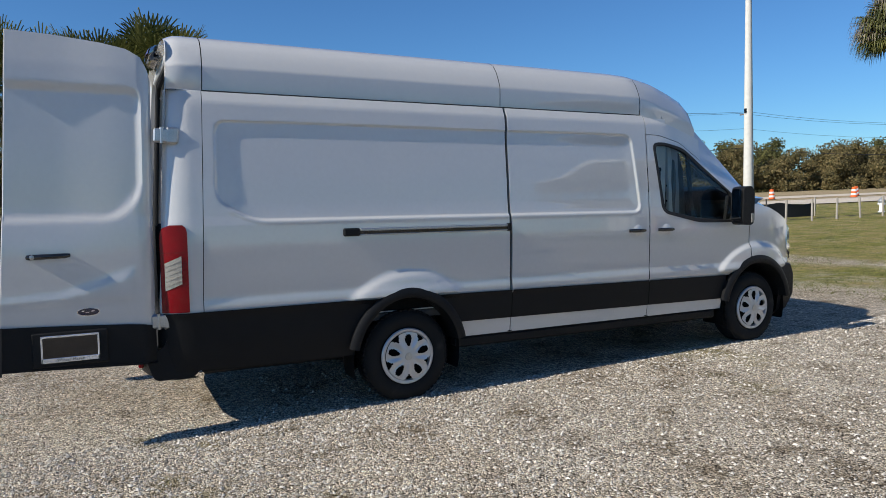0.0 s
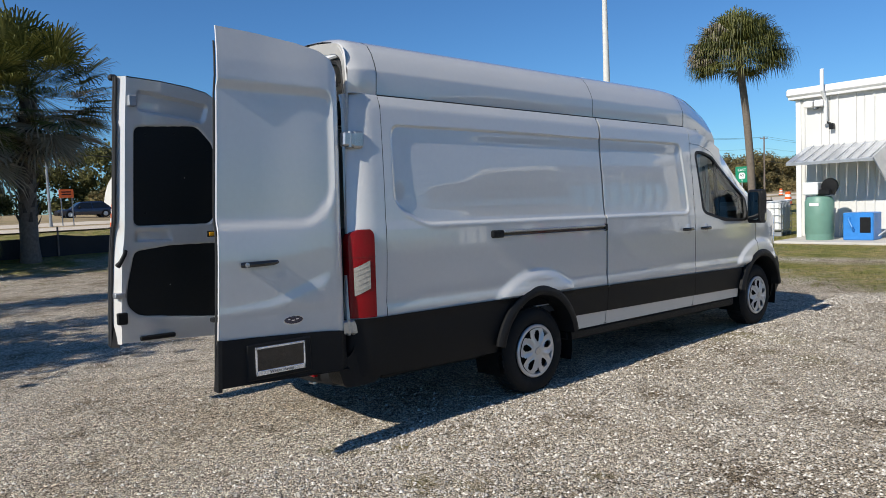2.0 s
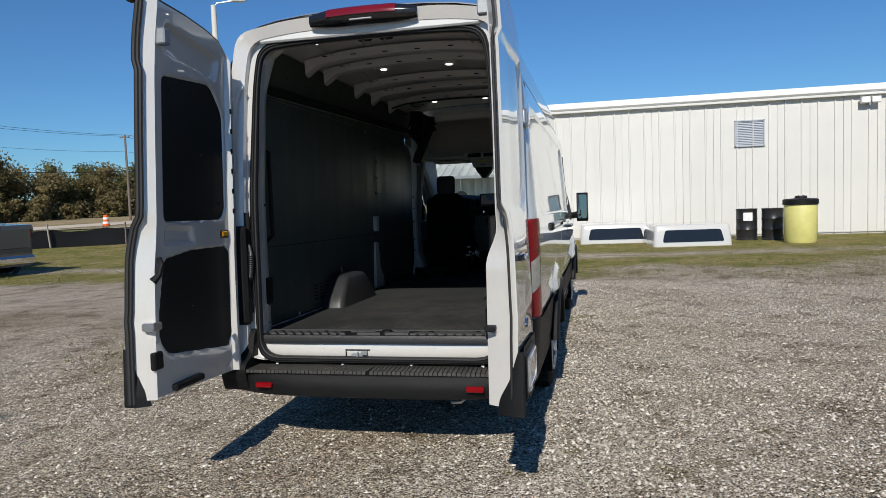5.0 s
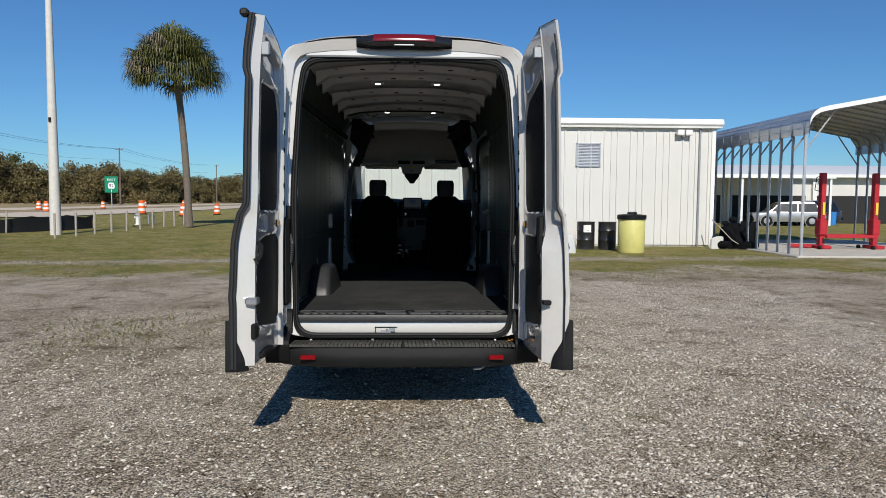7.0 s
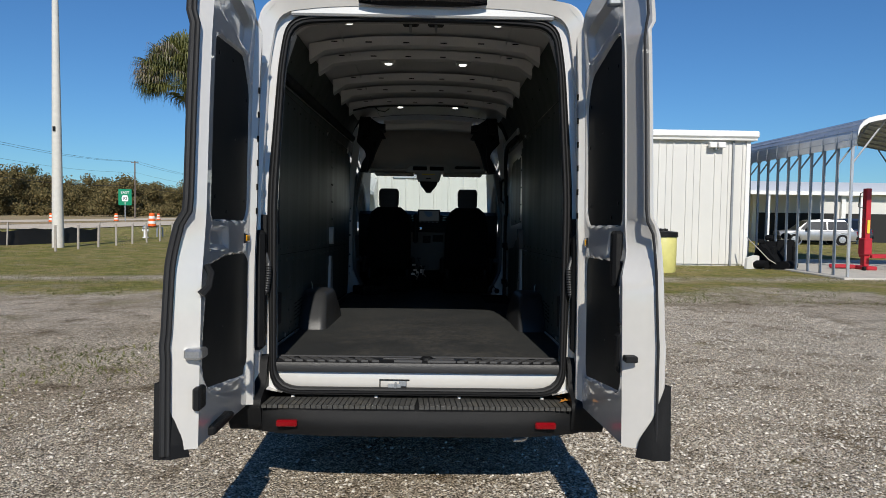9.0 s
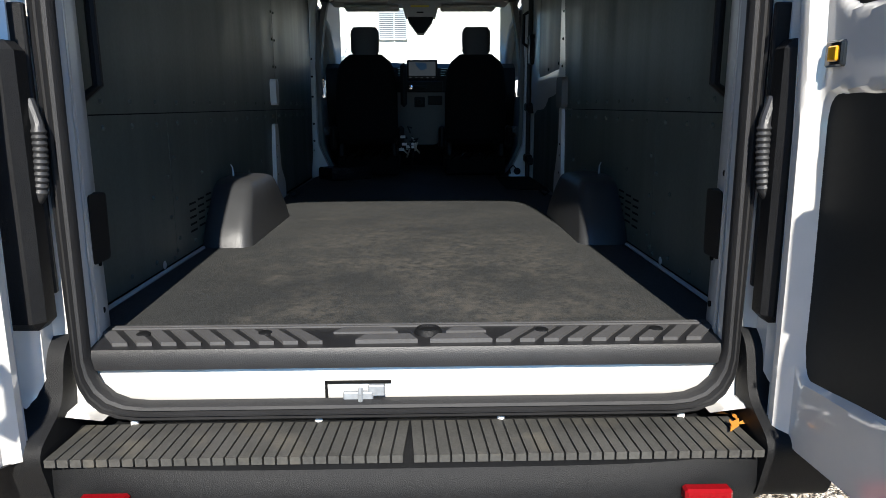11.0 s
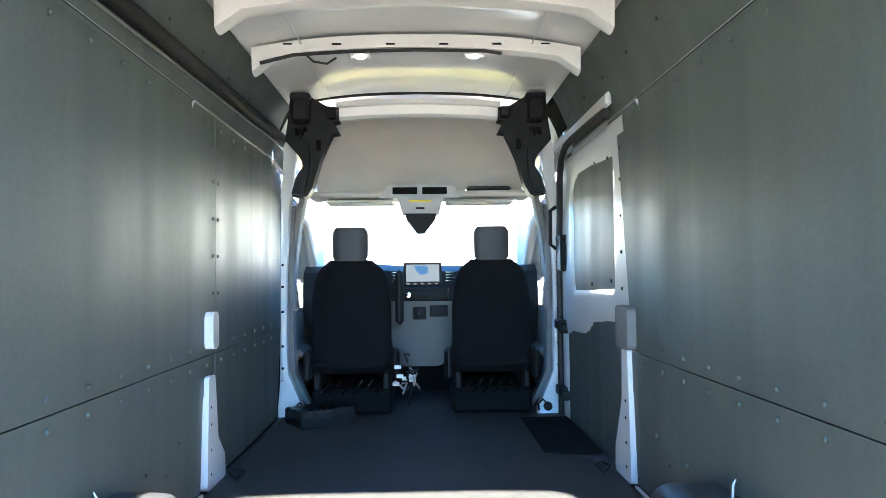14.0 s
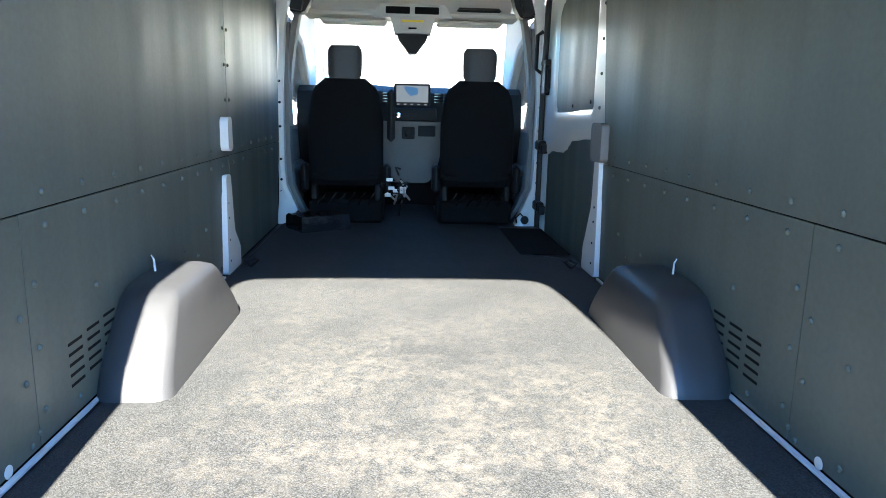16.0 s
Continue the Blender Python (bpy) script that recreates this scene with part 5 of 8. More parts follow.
scene.collection.objects.link(tm)
bpy.context.view_layer.update()
tme = bpy.data.meshes.new_from_object(tm.evaluated_get(bpy.context.evaluated_depsgraph_get()))
bpy.data.objects.remove(tm)
tme.materials.append(M["badge"])
to = new("plate_words", tme)
to.parent = right_door
to.matrix_basis = pose((px0 + px1) / 2, py - 0.003, pz0 + 0.006, 90, 0, 0)

# ---- inside the van ----
FZ = 0.715
WY = 0.885
# floors: scuffed rubber mat behind, dark vinyl ahead
Shape().box(0.40, 4.75, -0.90, 0.90, FZ - 0.06, FZ - 0.012).done("load_floor", M["vinyl"], van)
mat_out = rounded([(0.51, -0.86), (0.51, 0.86), (4.55, 0.86), (4.72, 0.70), (4.72, 0.20), (5.6, 0.20), (5.6, -0.20), (4.72, -0.20), (4.72, -0.60), (3.60, -0.62), (3.45, -0.80), (3.20, -0.86)], 0.05)
Shape().prism(mat_out, "z", FZ - 0.012, FZ).done("floor_mat", M["mat_rubber"], van, "scuffed speckled rubber floor mat with dusty footprints")
Shape().box(3.30, 4.60, -0.94, -0.62, FZ - 0.16, FZ - 0.14).done("side_step", M["black"], van)
Shape().box(4.74, 6.0, -0.86, 0.86, FZ - 0.10, FZ - 0.03).done("cab_floor", M["vinyl"], van)

# wall boards in three tiers, with round-headed rivets
def rivet(x, y, z, s):
    return Shape().lathe([(0.0, -0.005 * s), (0.005, -0.004 * s), (0.0085, 0.0), (0.0085, 0.004 * s)], "y", (x, y, z), 10)


rivet_mesh = None


def put_rivet(x, z, s, parent, y=WY):
    global rivet_mesh
    if rivet_mesh is None:
        ob = rivet(0, 0, 0, 1).done("rivet", M["panel"], parent)
        rivet_mesh = ob.data
    else:
        ob = new("rivet", rivet_mesh)
        ob.parent = parent
    ob.matrix_basis = pose(x, s * (y - 0.003), z, 0, 0, 0 if s > 0 else 180)


def board(poly, s, name="wall_board", y=WY):
    ob = Shape().prism(poly, "y", *sorted((s * y, s * (y + 0.006)))).done(name, M["panel"], van)
    return ob


for s in (1, -1):
    g = 0.002
    front = 4.46 if s > 0 else 3.13
    lo = [board([(0.46, FZ + 0.01), (1.335 - g, FZ + 0.01), (1.335 - g, 1.262 - g), (0.46, 1.262 - g)], s)]
    lo.append(board([(1.335 + g, FZ + 0.01), (3.0, FZ + 0.01), (3.03, 1.08), (3.05, 1.115), (3.19 if s > 0 else 3.06, 1.12), (3.19 if s > 0 else 3.06, 1.262 - g), (1.335 + g, 1.262 - g)], s))
    up = [board([(0.46, 1.262 + g), (3.20 - g if s > 0 else 3.05, 1.262 + g), (3.20 - g, 1.46) if s > 0 else (3.07, 1.46), (3.20 - g, 2.28) if s > 0 else (3.22, 2.28), (0.46, 2.28)], s)]
    if s > 0:
        lo.append(board([(3.20, FZ + 0.01), (front, FZ + 0.01), (front + 0.12, 1.262 - g), (3.20, 1.262 - g)], s))
        up.append(board([(3.20 + g, 1.262 + g), (front + 0.12, 1.262 + g), (front + 0.16, 2.28), (3.20 + g, 2.28)], s))
    # rivets along the seams
    for x in np.arange(0.62, 3.0 if s < 0 else 4.5, 0.205):
        put_rivet(x, 1.225, s, lo[min(len(lo) - 1, 0 if x < 1.33 else 1 if x < 3.1 else 2)])
        put_rivet(x, 1.300, s, up[0 if x < 3.2 else -1])
        put_rivet(x, 2.24, s, up[0 if x < 3.2 else -1])
        if x < 3:
            put_rivet(x + 0.1, 0.76, s, lo[0 if x < 1.23 else 1])
    for z in (0.80, 0.95, 1.10):
        put_rivet(1.37, z, s, lo[1])
        put_rivet(1.30, z - 0.06, s, lo[0])
    for z in (1.52, 1.68, 1.84, 2.0, 2.14):
        put_rivet(3.165, z, s, up[0])
        if s > 0:
            put_rivet(3.235, z, s, up[1])
    for x, z in ((2.45, 0.95), (2.62, 0.90), (2.75, 0.98), (1.68, 1.02), (1.15, 0.98)):
        put_rivet(x, z, s, lo[1] if x > 1.335 else lo[0])
    # vent slots behind the wheel box
    for i in range(5):
        for j in range(3):
            x, z = 1.50 + 0.105 * j, 0.905 - 0.027 * i + 0.006 * j
            if i == 4 and j == 2:
                continue
            Shape().box(x, x + 0.075, *sorted((s * (WY - 0.001), s * (WY + 0.003))), z, z + 0.008).done("vent_slot", M["under"], lo[1])
    for x, z in ((1.20, 0.735),):
        Shape().lathe([(0.0, 0), (0.015, 0.0005), (0.015, 0.002)], "y", (x, s * (WY - 0.002), z), 20).done("plug_hole", M["white_in"], lo[0])
    # top tier leans in to the roof
    tp = Shape().grid([[(x, s * 0.884, 2.278), (x, s * 0.858, 2.40), (x, s * 0.80, 2.54), (x, s * 0.765, 2.60)] for x in np.linspace(0.46, 4.30 if s > 0 else 4.08, 12)], flip=s < 0).done("upper_wall_board", M["panel"], van)
    for x in np.arange(0.7, 4.3, 0.36):
        Shape().lathe([(0.0, -0.004), (0.010, -0.002), (0.011, 0.004)], "y", (x, s * 0.832, 2.47), 10).done("rivet", M["black"], tp)
    # pale strip at the foot of the wall
    Shape().box(0.46, 3.0, *sorted((s * 0.872, s * 0.8845)), FZ - 0.004, FZ + 0.004).done("floor_edge_strip", M["white_in"], van)

    # wheel box
    rows = []
    for t, (x0, x1, yi, z) in enumerate(((1.590, 2.475, 0.680, FZ), (1.600, 2.465, 0.684, FZ + 0.03), (1.632, 2.43, 0.690, FZ + 0.08), (1.715, 2.355, 0.702, FZ + 0.16), (1.775, 2.305, 0.712, FZ + 0.212), (1.805, 2.28, 0.722, FZ + 0.232), (1.845, 2.25, 0.740, FZ + 0.244), (1.90, 2.21, 0.775, FZ + 0.250))):
        r = 0.055 - 0.002 * t
        row = [(x0 + 0.035, s * (WY - 0.002), z), (x0 + 0.012, s * (WY - 0.020), z), (x0 + 0.004, s * (WY - 0.06), z)]
        for a in np.linspace(0, 1, 6):
            row.append((x0 + 0.004 + r * (1 - math.cos(a * math.pi / 2)), s * (yi + r * (1 - math.sin(a * math.pi / 2))), z))
        for a in np.linspace(1, 0, 6):
            row.append((x1 - 0.004 - r * (1 - math.cos(a * math.pi / 2)), s * (yi + r * (1 - math.sin(a * math.pi / 2))), z))
        row.append((x1, s * (WY - 0.002), z))
        rows.append(row)
    rows.append([(p[0] * 0.5 + 2.05 * 0.5, s * (WY - 0.002), FZ + 0.252) for p in rows[-1]])
    Shape().grid(rows, flip=s < 0).done("wheel_box", M["wheel_box"], van, "moulded grey plastic wheel box", soft=60)
    Shape().tube([(2.06, s * 0.86, FZ + 0.250), (2.06, s * 0.862, FZ + 0.290), (2.06, s * 0.87, FZ + 0.305)], [0.004, 0.0035, 0.002], 6).done("strap_end", M["white_in"], van)
    # white pillar foot between the boards
    if s > 0:
        pf = [(3.03, FZ), (3.29, FZ), (3.28, FZ + 0.10), (3.18, FZ + 0.19), (3.15, 1.10), (3.135, 1.18), (3.05, 1.18), (3.04, FZ + 0.25)]
    else:
        pf = [(3.02, FZ), (3.26, FZ), (3.25, FZ + 0.12), (3.22, FZ + 0.17), (3.14, 1.05), (3.13, 1.27), (3.05, 1.27), (3.03, FZ + 0.25)]
    Shape().prism(rounded(pf, 0.02), "y", *sorted((s * 0.865, s * 0.93))).done("pillar_foot", M["white_in"], van)
    for z in (FZ + 0.06, FZ + 0.16, 0.98, 1.05):
        Shape().lathe([(0.0, -0.001), (0.006, 0), (0.006, 0.003)], "y", (3.08, s * 0.8645, z), 8).done("pillar_hole", M["under"], van)
    Shape().prism(rounded([(3.05, 1.29), (3.13, 1.29), (3.13, 1.445), (3.05, 1.445)] if s > 0 else [(2.98, 1.27), (3.16, 1.27), (3.16, 1.45), (2.98, 1.45)], 0.035), "y", *sorted((s * 0.848, s * 0.89))).done("pillar_cap", M["white_in"] if s > 0 else M["trim"], van)
    Shape().tube([(3.20, s * 0.80, FZ + 0.005), (3.23, s * 0.77, FZ + 0.03), (3.26, s * 0.80, FZ + 0.035), (3.25, s * 0.84, FZ + 0.02), (3.20, s * 0.80, FZ + 0.005)], 0.006, 6).done("tie_down_ring", M["black"], van)
    # rear door pillars inside the opening, holes, catch plates, grab bars
    rows = []
    for z in np.linspace(0.72, 2.50, 20):
        o = float(np.interp(z, [0.6, 1.6, 2.3, 2.5], [0.755, 0.77, 0.735, 0.70]))
        k = float(np.interp(z, [2.25, 2.5], [0.0, 0.10]))
        rows.append([(0.40, s * (o - 0.003), z), (0.43, s * (o + 0.004), z), (0.49, s * (o + 0.018 - k * 0.2), z), (0.555, s * (o + 0.036 - k * 0.3), z), (0.565, s * (o + 0.046 - k * 0.4), z), (0.575, s * (0.893 - k), z)])
    Shape().grid(rows, flip=s < 0).done("rear_pillar", M["white_in"], van)
    for z in (0.78, 0.90, 1.12, 1.55, 1.72, 1.80, 2.1):
        Shape().lathe([(0.0, -0.001), (0.008, 0), (0.008, 0.004)], "y", (0.475 + 0.03 * math.sin(9 * z), s * (0.776 if z < 1.3 else 0.785 if z < 2 else 0.765), z), 8).done("pillar_hole", M["under"], van)
    Shape().prism(rounded([(0.45, 0.905), (0.545, 0.905), (0.545, 1.075), (0.45, 1.075)], 0.015), "y", *sorted((s * 0.768, s * 0.81))).done("catch_plate", M["black"], van)
    Shape().tube([(0.70, s * 0.885, 1.93), (0.70, s * 0.835, 1.91), (0.70, s * 0.83, 1.34), (0.70, s * 0.885, 1.30)], 0.014, 8).done("grab_bar", M["black"], van)

# tubular rail high on the left wall
Shape().tube([(0.47, 0.838, 2.335), (4.60, 0.838, 2.435)], 0.030, 14).done("wall_rail", M["black"], van)
Shape().tube([(0.47, 0.862, 2.302), (4.60, 0.862, 2.402)], 0.006, 6).done("wall_rail_edge", M["steel"], van)

# sliding door seen from inside: white frame with two boards
F = np.array(rounded([(3.16, 0.60), (4.60, 0.60), (4.62, 2.36), (3.22, 2.36)], 0.06))
sd = Shape()
Xs, Zs = np.meshgrid(np.linspace(3.10, 4.62, 50), np.linspace(0.58, 2.27, 60), indexing="ij")
UPB = rounded([(3.32, 1.485), (4.235, 1.47), (4.25, 2.10), (4.10, 2.19), (3.32, 2.17)], 0.06)
LOB = rounded([(3.20, 0.62), (4.44, 0.62), (4.44, 1.24), (4.22, 1.275), (3.92, 1.285), (3.76, 1.365), (3.20, 1.385)], 0.05)
dd = np.minimum(sdf(Xs, Zs, UPB), sdf(Xs, Zs, LOB))
Yd = -0.895 - 0.018 * smooth01(-dd / 0.03) + 0.015 * smooth01((Zs - 2.1) / 0.16)
sd.grid(np.stack([Xs, Yd, Zs], -1), flip=True)
sd.done("sliding_door_inner", M["white_in"], van)
for poly, nm in ((UPB, "sliding_door_board"), (LOB, "sliding_door_board")):
    Shape().add([(x, -0.908, z) for x, z in poly], [tuple(range(len(poly)))]).done(nm, M["panel"], van)
for x, z in ((3.45, 2.14), (3.7, 2.16), (3.95, 2.17), (4.2, 2.18), (4.38, 2.15), (3.42, 1.55), (3.8, 1.53), (4.3, 1.53), (4.40, 1.8)):
    Shape().lathe([(0.0, 0.004), (0.009, 0.003), (0.010, -0.003)], "y", (x, -0.906, z), 10).done("rivet", M["black"], van)
Shape().box(3.20, 4.44, -0.866, -0.838, 2.335, 2.40, 0.012).done("door_header", M["white_in"], van)
Shape().box(3.30, 4.05, -0.872, -0.862, 2.262, 2.290, 0.004).done("door_track", M["galv_dull"], van)
Shape().tube([(3.25, -0.845, 2.315), (3.94, -0.845, 2.328), (4.12, -0.845, 2.32), (4.26, -0.848, 2.27), (4.36, -0.855, 2.16), (4.46, -0.872, 1.95), (4.52, -0.876, 1.70), (4.54, -0.880, 1.2), (4.54, -0.880, 0.70)], 0.020, 8).done("door_opening_seal", M["rubber"], van)
for z in (0.86, 1.27):
    la = Shape().box(4.42, 4.56, -0.90, -0.845, z - 0.032, z + 0.032, 0.010).box(4.40, 4.46, -0.905, -0.855, z - 0.05, z + 0.012, 0.008)
    la.done("door_latch", M["black"], van, "black door striker on the pillar")
hb = Shape().box(4.40, 4.54, -0.93, -0.862, 1.60, 1.81, 0.012)
hb.box(4.385, 4.41, -0.935, -0.875, 1.64, 1.77, 0.008).box(4.39, 4.55, -0.925, -0.858, 1.79, 1.825, 0.008)
hb.done("door_handle_box", M["black"], van)
Shape().tube([(4.55, -0.865, 2.01), (4.54, -0.828, 1.985), (4.54, -0.826, 1.77), (4.55, -0.865, 1.745)], 0.013, 8).done("grab_bar", M["black"], van)
# flat near-black plate stands in for the shaded side step well behind the sliding door
Shape().box(3.56, 4.40, -0.884, -0.60, FZ - 0.004, FZ + 0.003, 0.002).done("step_well_cover", M["under"], van)

# B pillars, black upper brackets
for s in (1, -1):
    rows = []
    for z, x0, yi in ((FZ - 0.02, 4.58, 0.730), (0.76, 4.59, 0.752), (0.86, 4.64, 0.808), (0.96, 4.66, 0.855), (1.10, 4.66, 0.864), (1.60, 4.66, 0.864), (2.00, 4.63, 0.842), (2.18, 4.56, 0.800), (2.34, 4.46, 0.765), (2.44, 4.40, 0.742)):
        e = float(np.interp(z, [2.0, 2.44], [0.0, 0.085]))
        rows.append([(x0, s * (0.905 - e), z), (x0 - 0.012, s * (yi + 0.030), z), (x0, s * yi, z), (x0 + 0.10, s * (yi + 0.004), z), (x0 + 0.12, s * (0.905 - e), z)])
    Shape().grid(rows, flip=s < 0).done("b_pillar", M["white_in"], van)
    # moulded trim round the cab side of the pillar
    rows = []
    for z, x, y in ((0.715, 4.80, 0.68), (0.78, 4.80, 0.735), (0.95, 4.80, 0.815), (1.25, 4.80, 0.83), (1.55, 4.80, 0.825), (1.80, 4.80, 0.80), (2.02, 4.77, 0.76), (2.12, 4.74, 0.735)):
        rows.append([(x - 0.03, s * (y + 0.05), z), (x - 0.035, s * (y + 0.012), z), (x, s * y, z), (x + 0.06, s * (y + 0.01), z), (x + 0.07, s * (y + 0.06), z)])
    Shape().grid(rows, flip=s < 0).done("b_pillar_trim", M["trim"], van)
    for z in (0.92, 1.00, 1.14, 1.36, 1.52, 1.66, 1.86):
        Shape().lathe([(0.0, 0), (0.009, 0.0), (0.009, 0.01)], "x", (4.644, s * 0.886, z), 8).done("pillar_hole", M["under"], van)
    Shape().lathe([(0.0, -0.02), (0.026, -0.016), (0.030, 0.0), (0.030, 0.02)], "x", (4.58, s * 0.80, 0.745), 12).tube([(4.57, s * 0.79, 0.77), (4.53, s * 0.76, 0.80), (4.53, s * 0.73, 0.77), (4.55, s * 0.74, 0.73)], 0.006, 6).done("floor_plug", M["black"], van)
    # black moulded bracket from the pillar up to the roof, with its belt guide
    br = [(0.73, 2.61), (0.62, 2.615), (0.60, 2.60), (0.525, 2.555), (0.455, 2.546), (0.455, 2.472), (0.485, 2.463), (0.452, 2.402), (0.495, 2.396), (0.535, 2.31), (0.562, 2.245), (0.606, 2.089), (0.632, 2.045), (0.655, 2.033), (0.722, 2.042), (0.712, 2.10), (0.698, 2.14), (0.662, 2.20), (0.664, 2.235), (0.682, 2.27), (0.745, 2.34), (0.760, 2.36), (0.745, 2.46)]
    Shape().prism([(s * y, z) for y, z in br], "x", 4.10, 4.20).done("roof_bracket", M["black"], van)
    bb = Shape().box(4.03, 4.12, *sorted((s * 0.615, s * 0.715)), 2.455, 2.60, 0.014).box(4.02, 4.11, *sorted((s * 0.605, s * 0.72)), 2.575, 2.612, 0.008)
    bb.done("bracket_box", M["black"], van)
    Shape().box(4.04, 4.11, *sorted((s * 0.462, s * 0.52)), 2.478, 2.540, 0.010).done("bracket_tab", M["black"], van)
    bb = Shape().prism([(s * y, z) for y, z in ((0.65, 2.04), (0.715, 2.05), (0.69, 2.14), (0.652, 2.20), (0.645, 2.30), (0.70, 2.365), (0.67, 2.38), (0.62, 2.31), (0.615, 2.20))], "x", 4.045, 4.105)
    bb.done("bracket_fairing", M["black"], van)
    Shape().box(4.075, 4.105, *sorted((s * 0.655, s * 0.70)), 2.385, 2.425, 0.005).done("belt_slot", M["under"], van)
    Shape().tube([(4.11, s * 0.685, 2.40), (4.06, s * 0.655, 2.41), (4.05, s * 0.635, 2.41)], [0.016, 0.012, 0.016], 8).tube([(4.06, s * 0.66, 2.40), (4.06, s * 0.67, 2.36)], 0.009, 6).done("belt_guide", M["black"], van)
    Shape().box(4.085, 4.102, *sorted((s * 0.555, s * 0.585)), 2.30, 2.36, 0.006).done("bracket_grip", M["under"], van)
    # cab door inside
    Shape().box(4.84, 5.5, *sorted((s * 0.84, s * 0.89)), 0.75, 1.36, 0.03).done("cab_door_trim", M["trim"], van)
    Shape().box(4.86, 5.4, *sorted((s * 0.80, s * 0.88)), 1.02, 1.10, 0.03).done("cab_door_armrest", M["trim"], van)
    Shape().tube([(4.78, s * 0.855, 2.06), (5.0, s * 0.80, 1.94), (5.40, s * 0.80, 1.66), (5.85, s * 0.80, 1.50)], 0.035, 8).done("a_pillar_trim", M["beige"], van)
    Shape().tube([(4.76, s * 0.84, 1.36), (4.755, s * 0.86, 1.7), (4.78, s * 0.85, 2.05)], 0.03, 8).done("window_frame_trim", M["trim"], van)
Shape().box(5.2, 5.24, 0.90, 0.95, 1.28, 1.35, 0.01).done("lock_knob", M["red"], van)

# ceiling: bare white roof skin with pressed ribs, cargo lamps, wiring
rows = []
for x in np.linspace(0.42, 4.30, 30):
    rows.append([(x, y, 2.688 - 0.085 * (abs(y) / 0.80) ** 2.6) for y in np.linspace(-0.80, 0.80, 21)])
Shape().grid(rows, flip=True).done("roof_inner_skin", M["white_in"], van)
for x in (0.58, 1.22, 1.58, 2.28, 2.74, 3.30):
    rows = []
    for y in np.linspace(-0.74, 0.74, 31):
        z = 2.672 - 0.072 * (abs(y) / 0.80) ** 2.4
        e = 0.05 * smooth01((abs(y) - 0.66) / 0.06)
        rows.append([(x - 0.055, y, z), (x - 0.045, y, z - 0.055 - e), (x - 0.015, y, z - 0.065 - e), (x + 0.015, y, z - 0.065 - e), (x + 0.045, y, z - 0.055 - e), (x + 0.055, y, z)])
    rib = Shape().grid(rows).done("roof_rib", M["white_in"], van)
    for y in (-0.58, -0.36, -0.12, 0.12, 0.36, 0.58):
        Shape().box(x - 0.056, x - 0.050, y - 0.02, y + 0.02, 2.625, 2.631).done("rib_slot", M["under"], rib)
M["cargo_lamp"] = lamp_glow("lit_cargo_lamp", (1.0, 0.97, 0.9), 3.0)
for x in (0.62, 1.58, 3.30):
    for s in (-1, 1):
        lamp = new("cargo_lamp")
        lamp.parent = van
        y = s * (0.26 if x > 1 else 0.42)
        Shape().box(x - 0.035, x + 0.035, y - 0.055, y + 0.055, 2.588, 2.606, 0.006).done("lamp_base", M["white_in"], lamp)
        Shape().lathe([(0.0, 2.582), (0.022, 2.583), (0.028, 2.589)], "z", (x, y, 0), 16).done("lamp_lens", M["cargo_lamp"], lamp)
for s in (-1, 1):
    Shape().box(0.45, 0.55, s * 0.07 - 0.045, s * 0.07 + 0.045, 2.56, 2.60, 0.01).done("roof_hook", M["black"], van)
    Shape().tube([(0.49, s * 0.07, 2.56), (0.49, s * 0.07, 2.535), (0.52, s * 0.07, 2.53)], 0.008, 6).done("roof_hook_bar", M["steel"], van)
Shape().tube([(3.24, 0.70, 2.54), (3.235, 0.55, 2.575), (3.235, 0.3, 2.59), (3.235, 0.0, 2.597), (3.235, -0.3, 2.592), (3.235, -0.38, 2.58)], 0.008, 6).done("lamp_wire", M["rubber"], van)
Shape().tube([(3.235, 0.5, 2.58), (3.22, 0.46, 2.54), (3.22, 0.40, 2.53), (3.23, 0.36, 2.56)], 0.005, 6).done("loose_wire", M["rubber"], van)
for s in (-1, 1):
    Shape().tube([(x, s * 0.52, 2.63) for x in np.linspace(0.5, 4.2, 6)], 0.004, 6).done("roof_joint_bead", M["white_in"], van)

# closing panels over the rear opening
Shape().box(0.29, 0.42, -0.70, 0.70, 2.555, 2.650, 0.01).done("rear_header", M["white_in"], van)
for s in (-1, 1):
    Shape().box(0.345, 0.42, *sorted((s * 0.70, s * 0.80)), 2.44, 2.585, 0.01).done("rear_header_end", M["white_in"], van)

# white roof bow, then the headliner of the cab with its shelf and overhead console
rows = []
for u in np.linspace(-1, 1, 21):
    y, d = 0.47 * u, 0.020 * u * u
    rows.append([(4.10, y, 2.600 - d), (4.10, y, 2.570 - d), (4.11, y, 2.563 - d), (4.12, y, 2.515 - d), (4.14, y, 2.500 - d), (4.18, y, 2.500 - d)])
Shape().grid(rows).done("roof_bow", M["white_in"], van)
rows = []
for x, z, w, cr in ((4.17, 2.470, 0.60, 0.034), (4.24, 2.468, 0.62, 0.034), (4.36, 2.455, 0.66, 0.036), (4.50, 2.42, 0.69, 0.04), (4.68, 2.35, 0.70, 0.04), (4.82, 2.27, 0.70, 0.03), (4.90, 2.20, 0.70, 0.02), (4.93, 2.13, 0.70, 0.01)):
    rows.append([(x, w * u, z + cr * (1 - u * u)) for u in np.linspace(-1, 1, 17)])
Shape().grid(rows, flip=True).done("cab_headliner", M["beige"], van)
Shape().box(4.62, 4.95, -0.73, 0.73, 2.095, 2.130, 0.015).done("overhead_shelf", M["beige"], van)
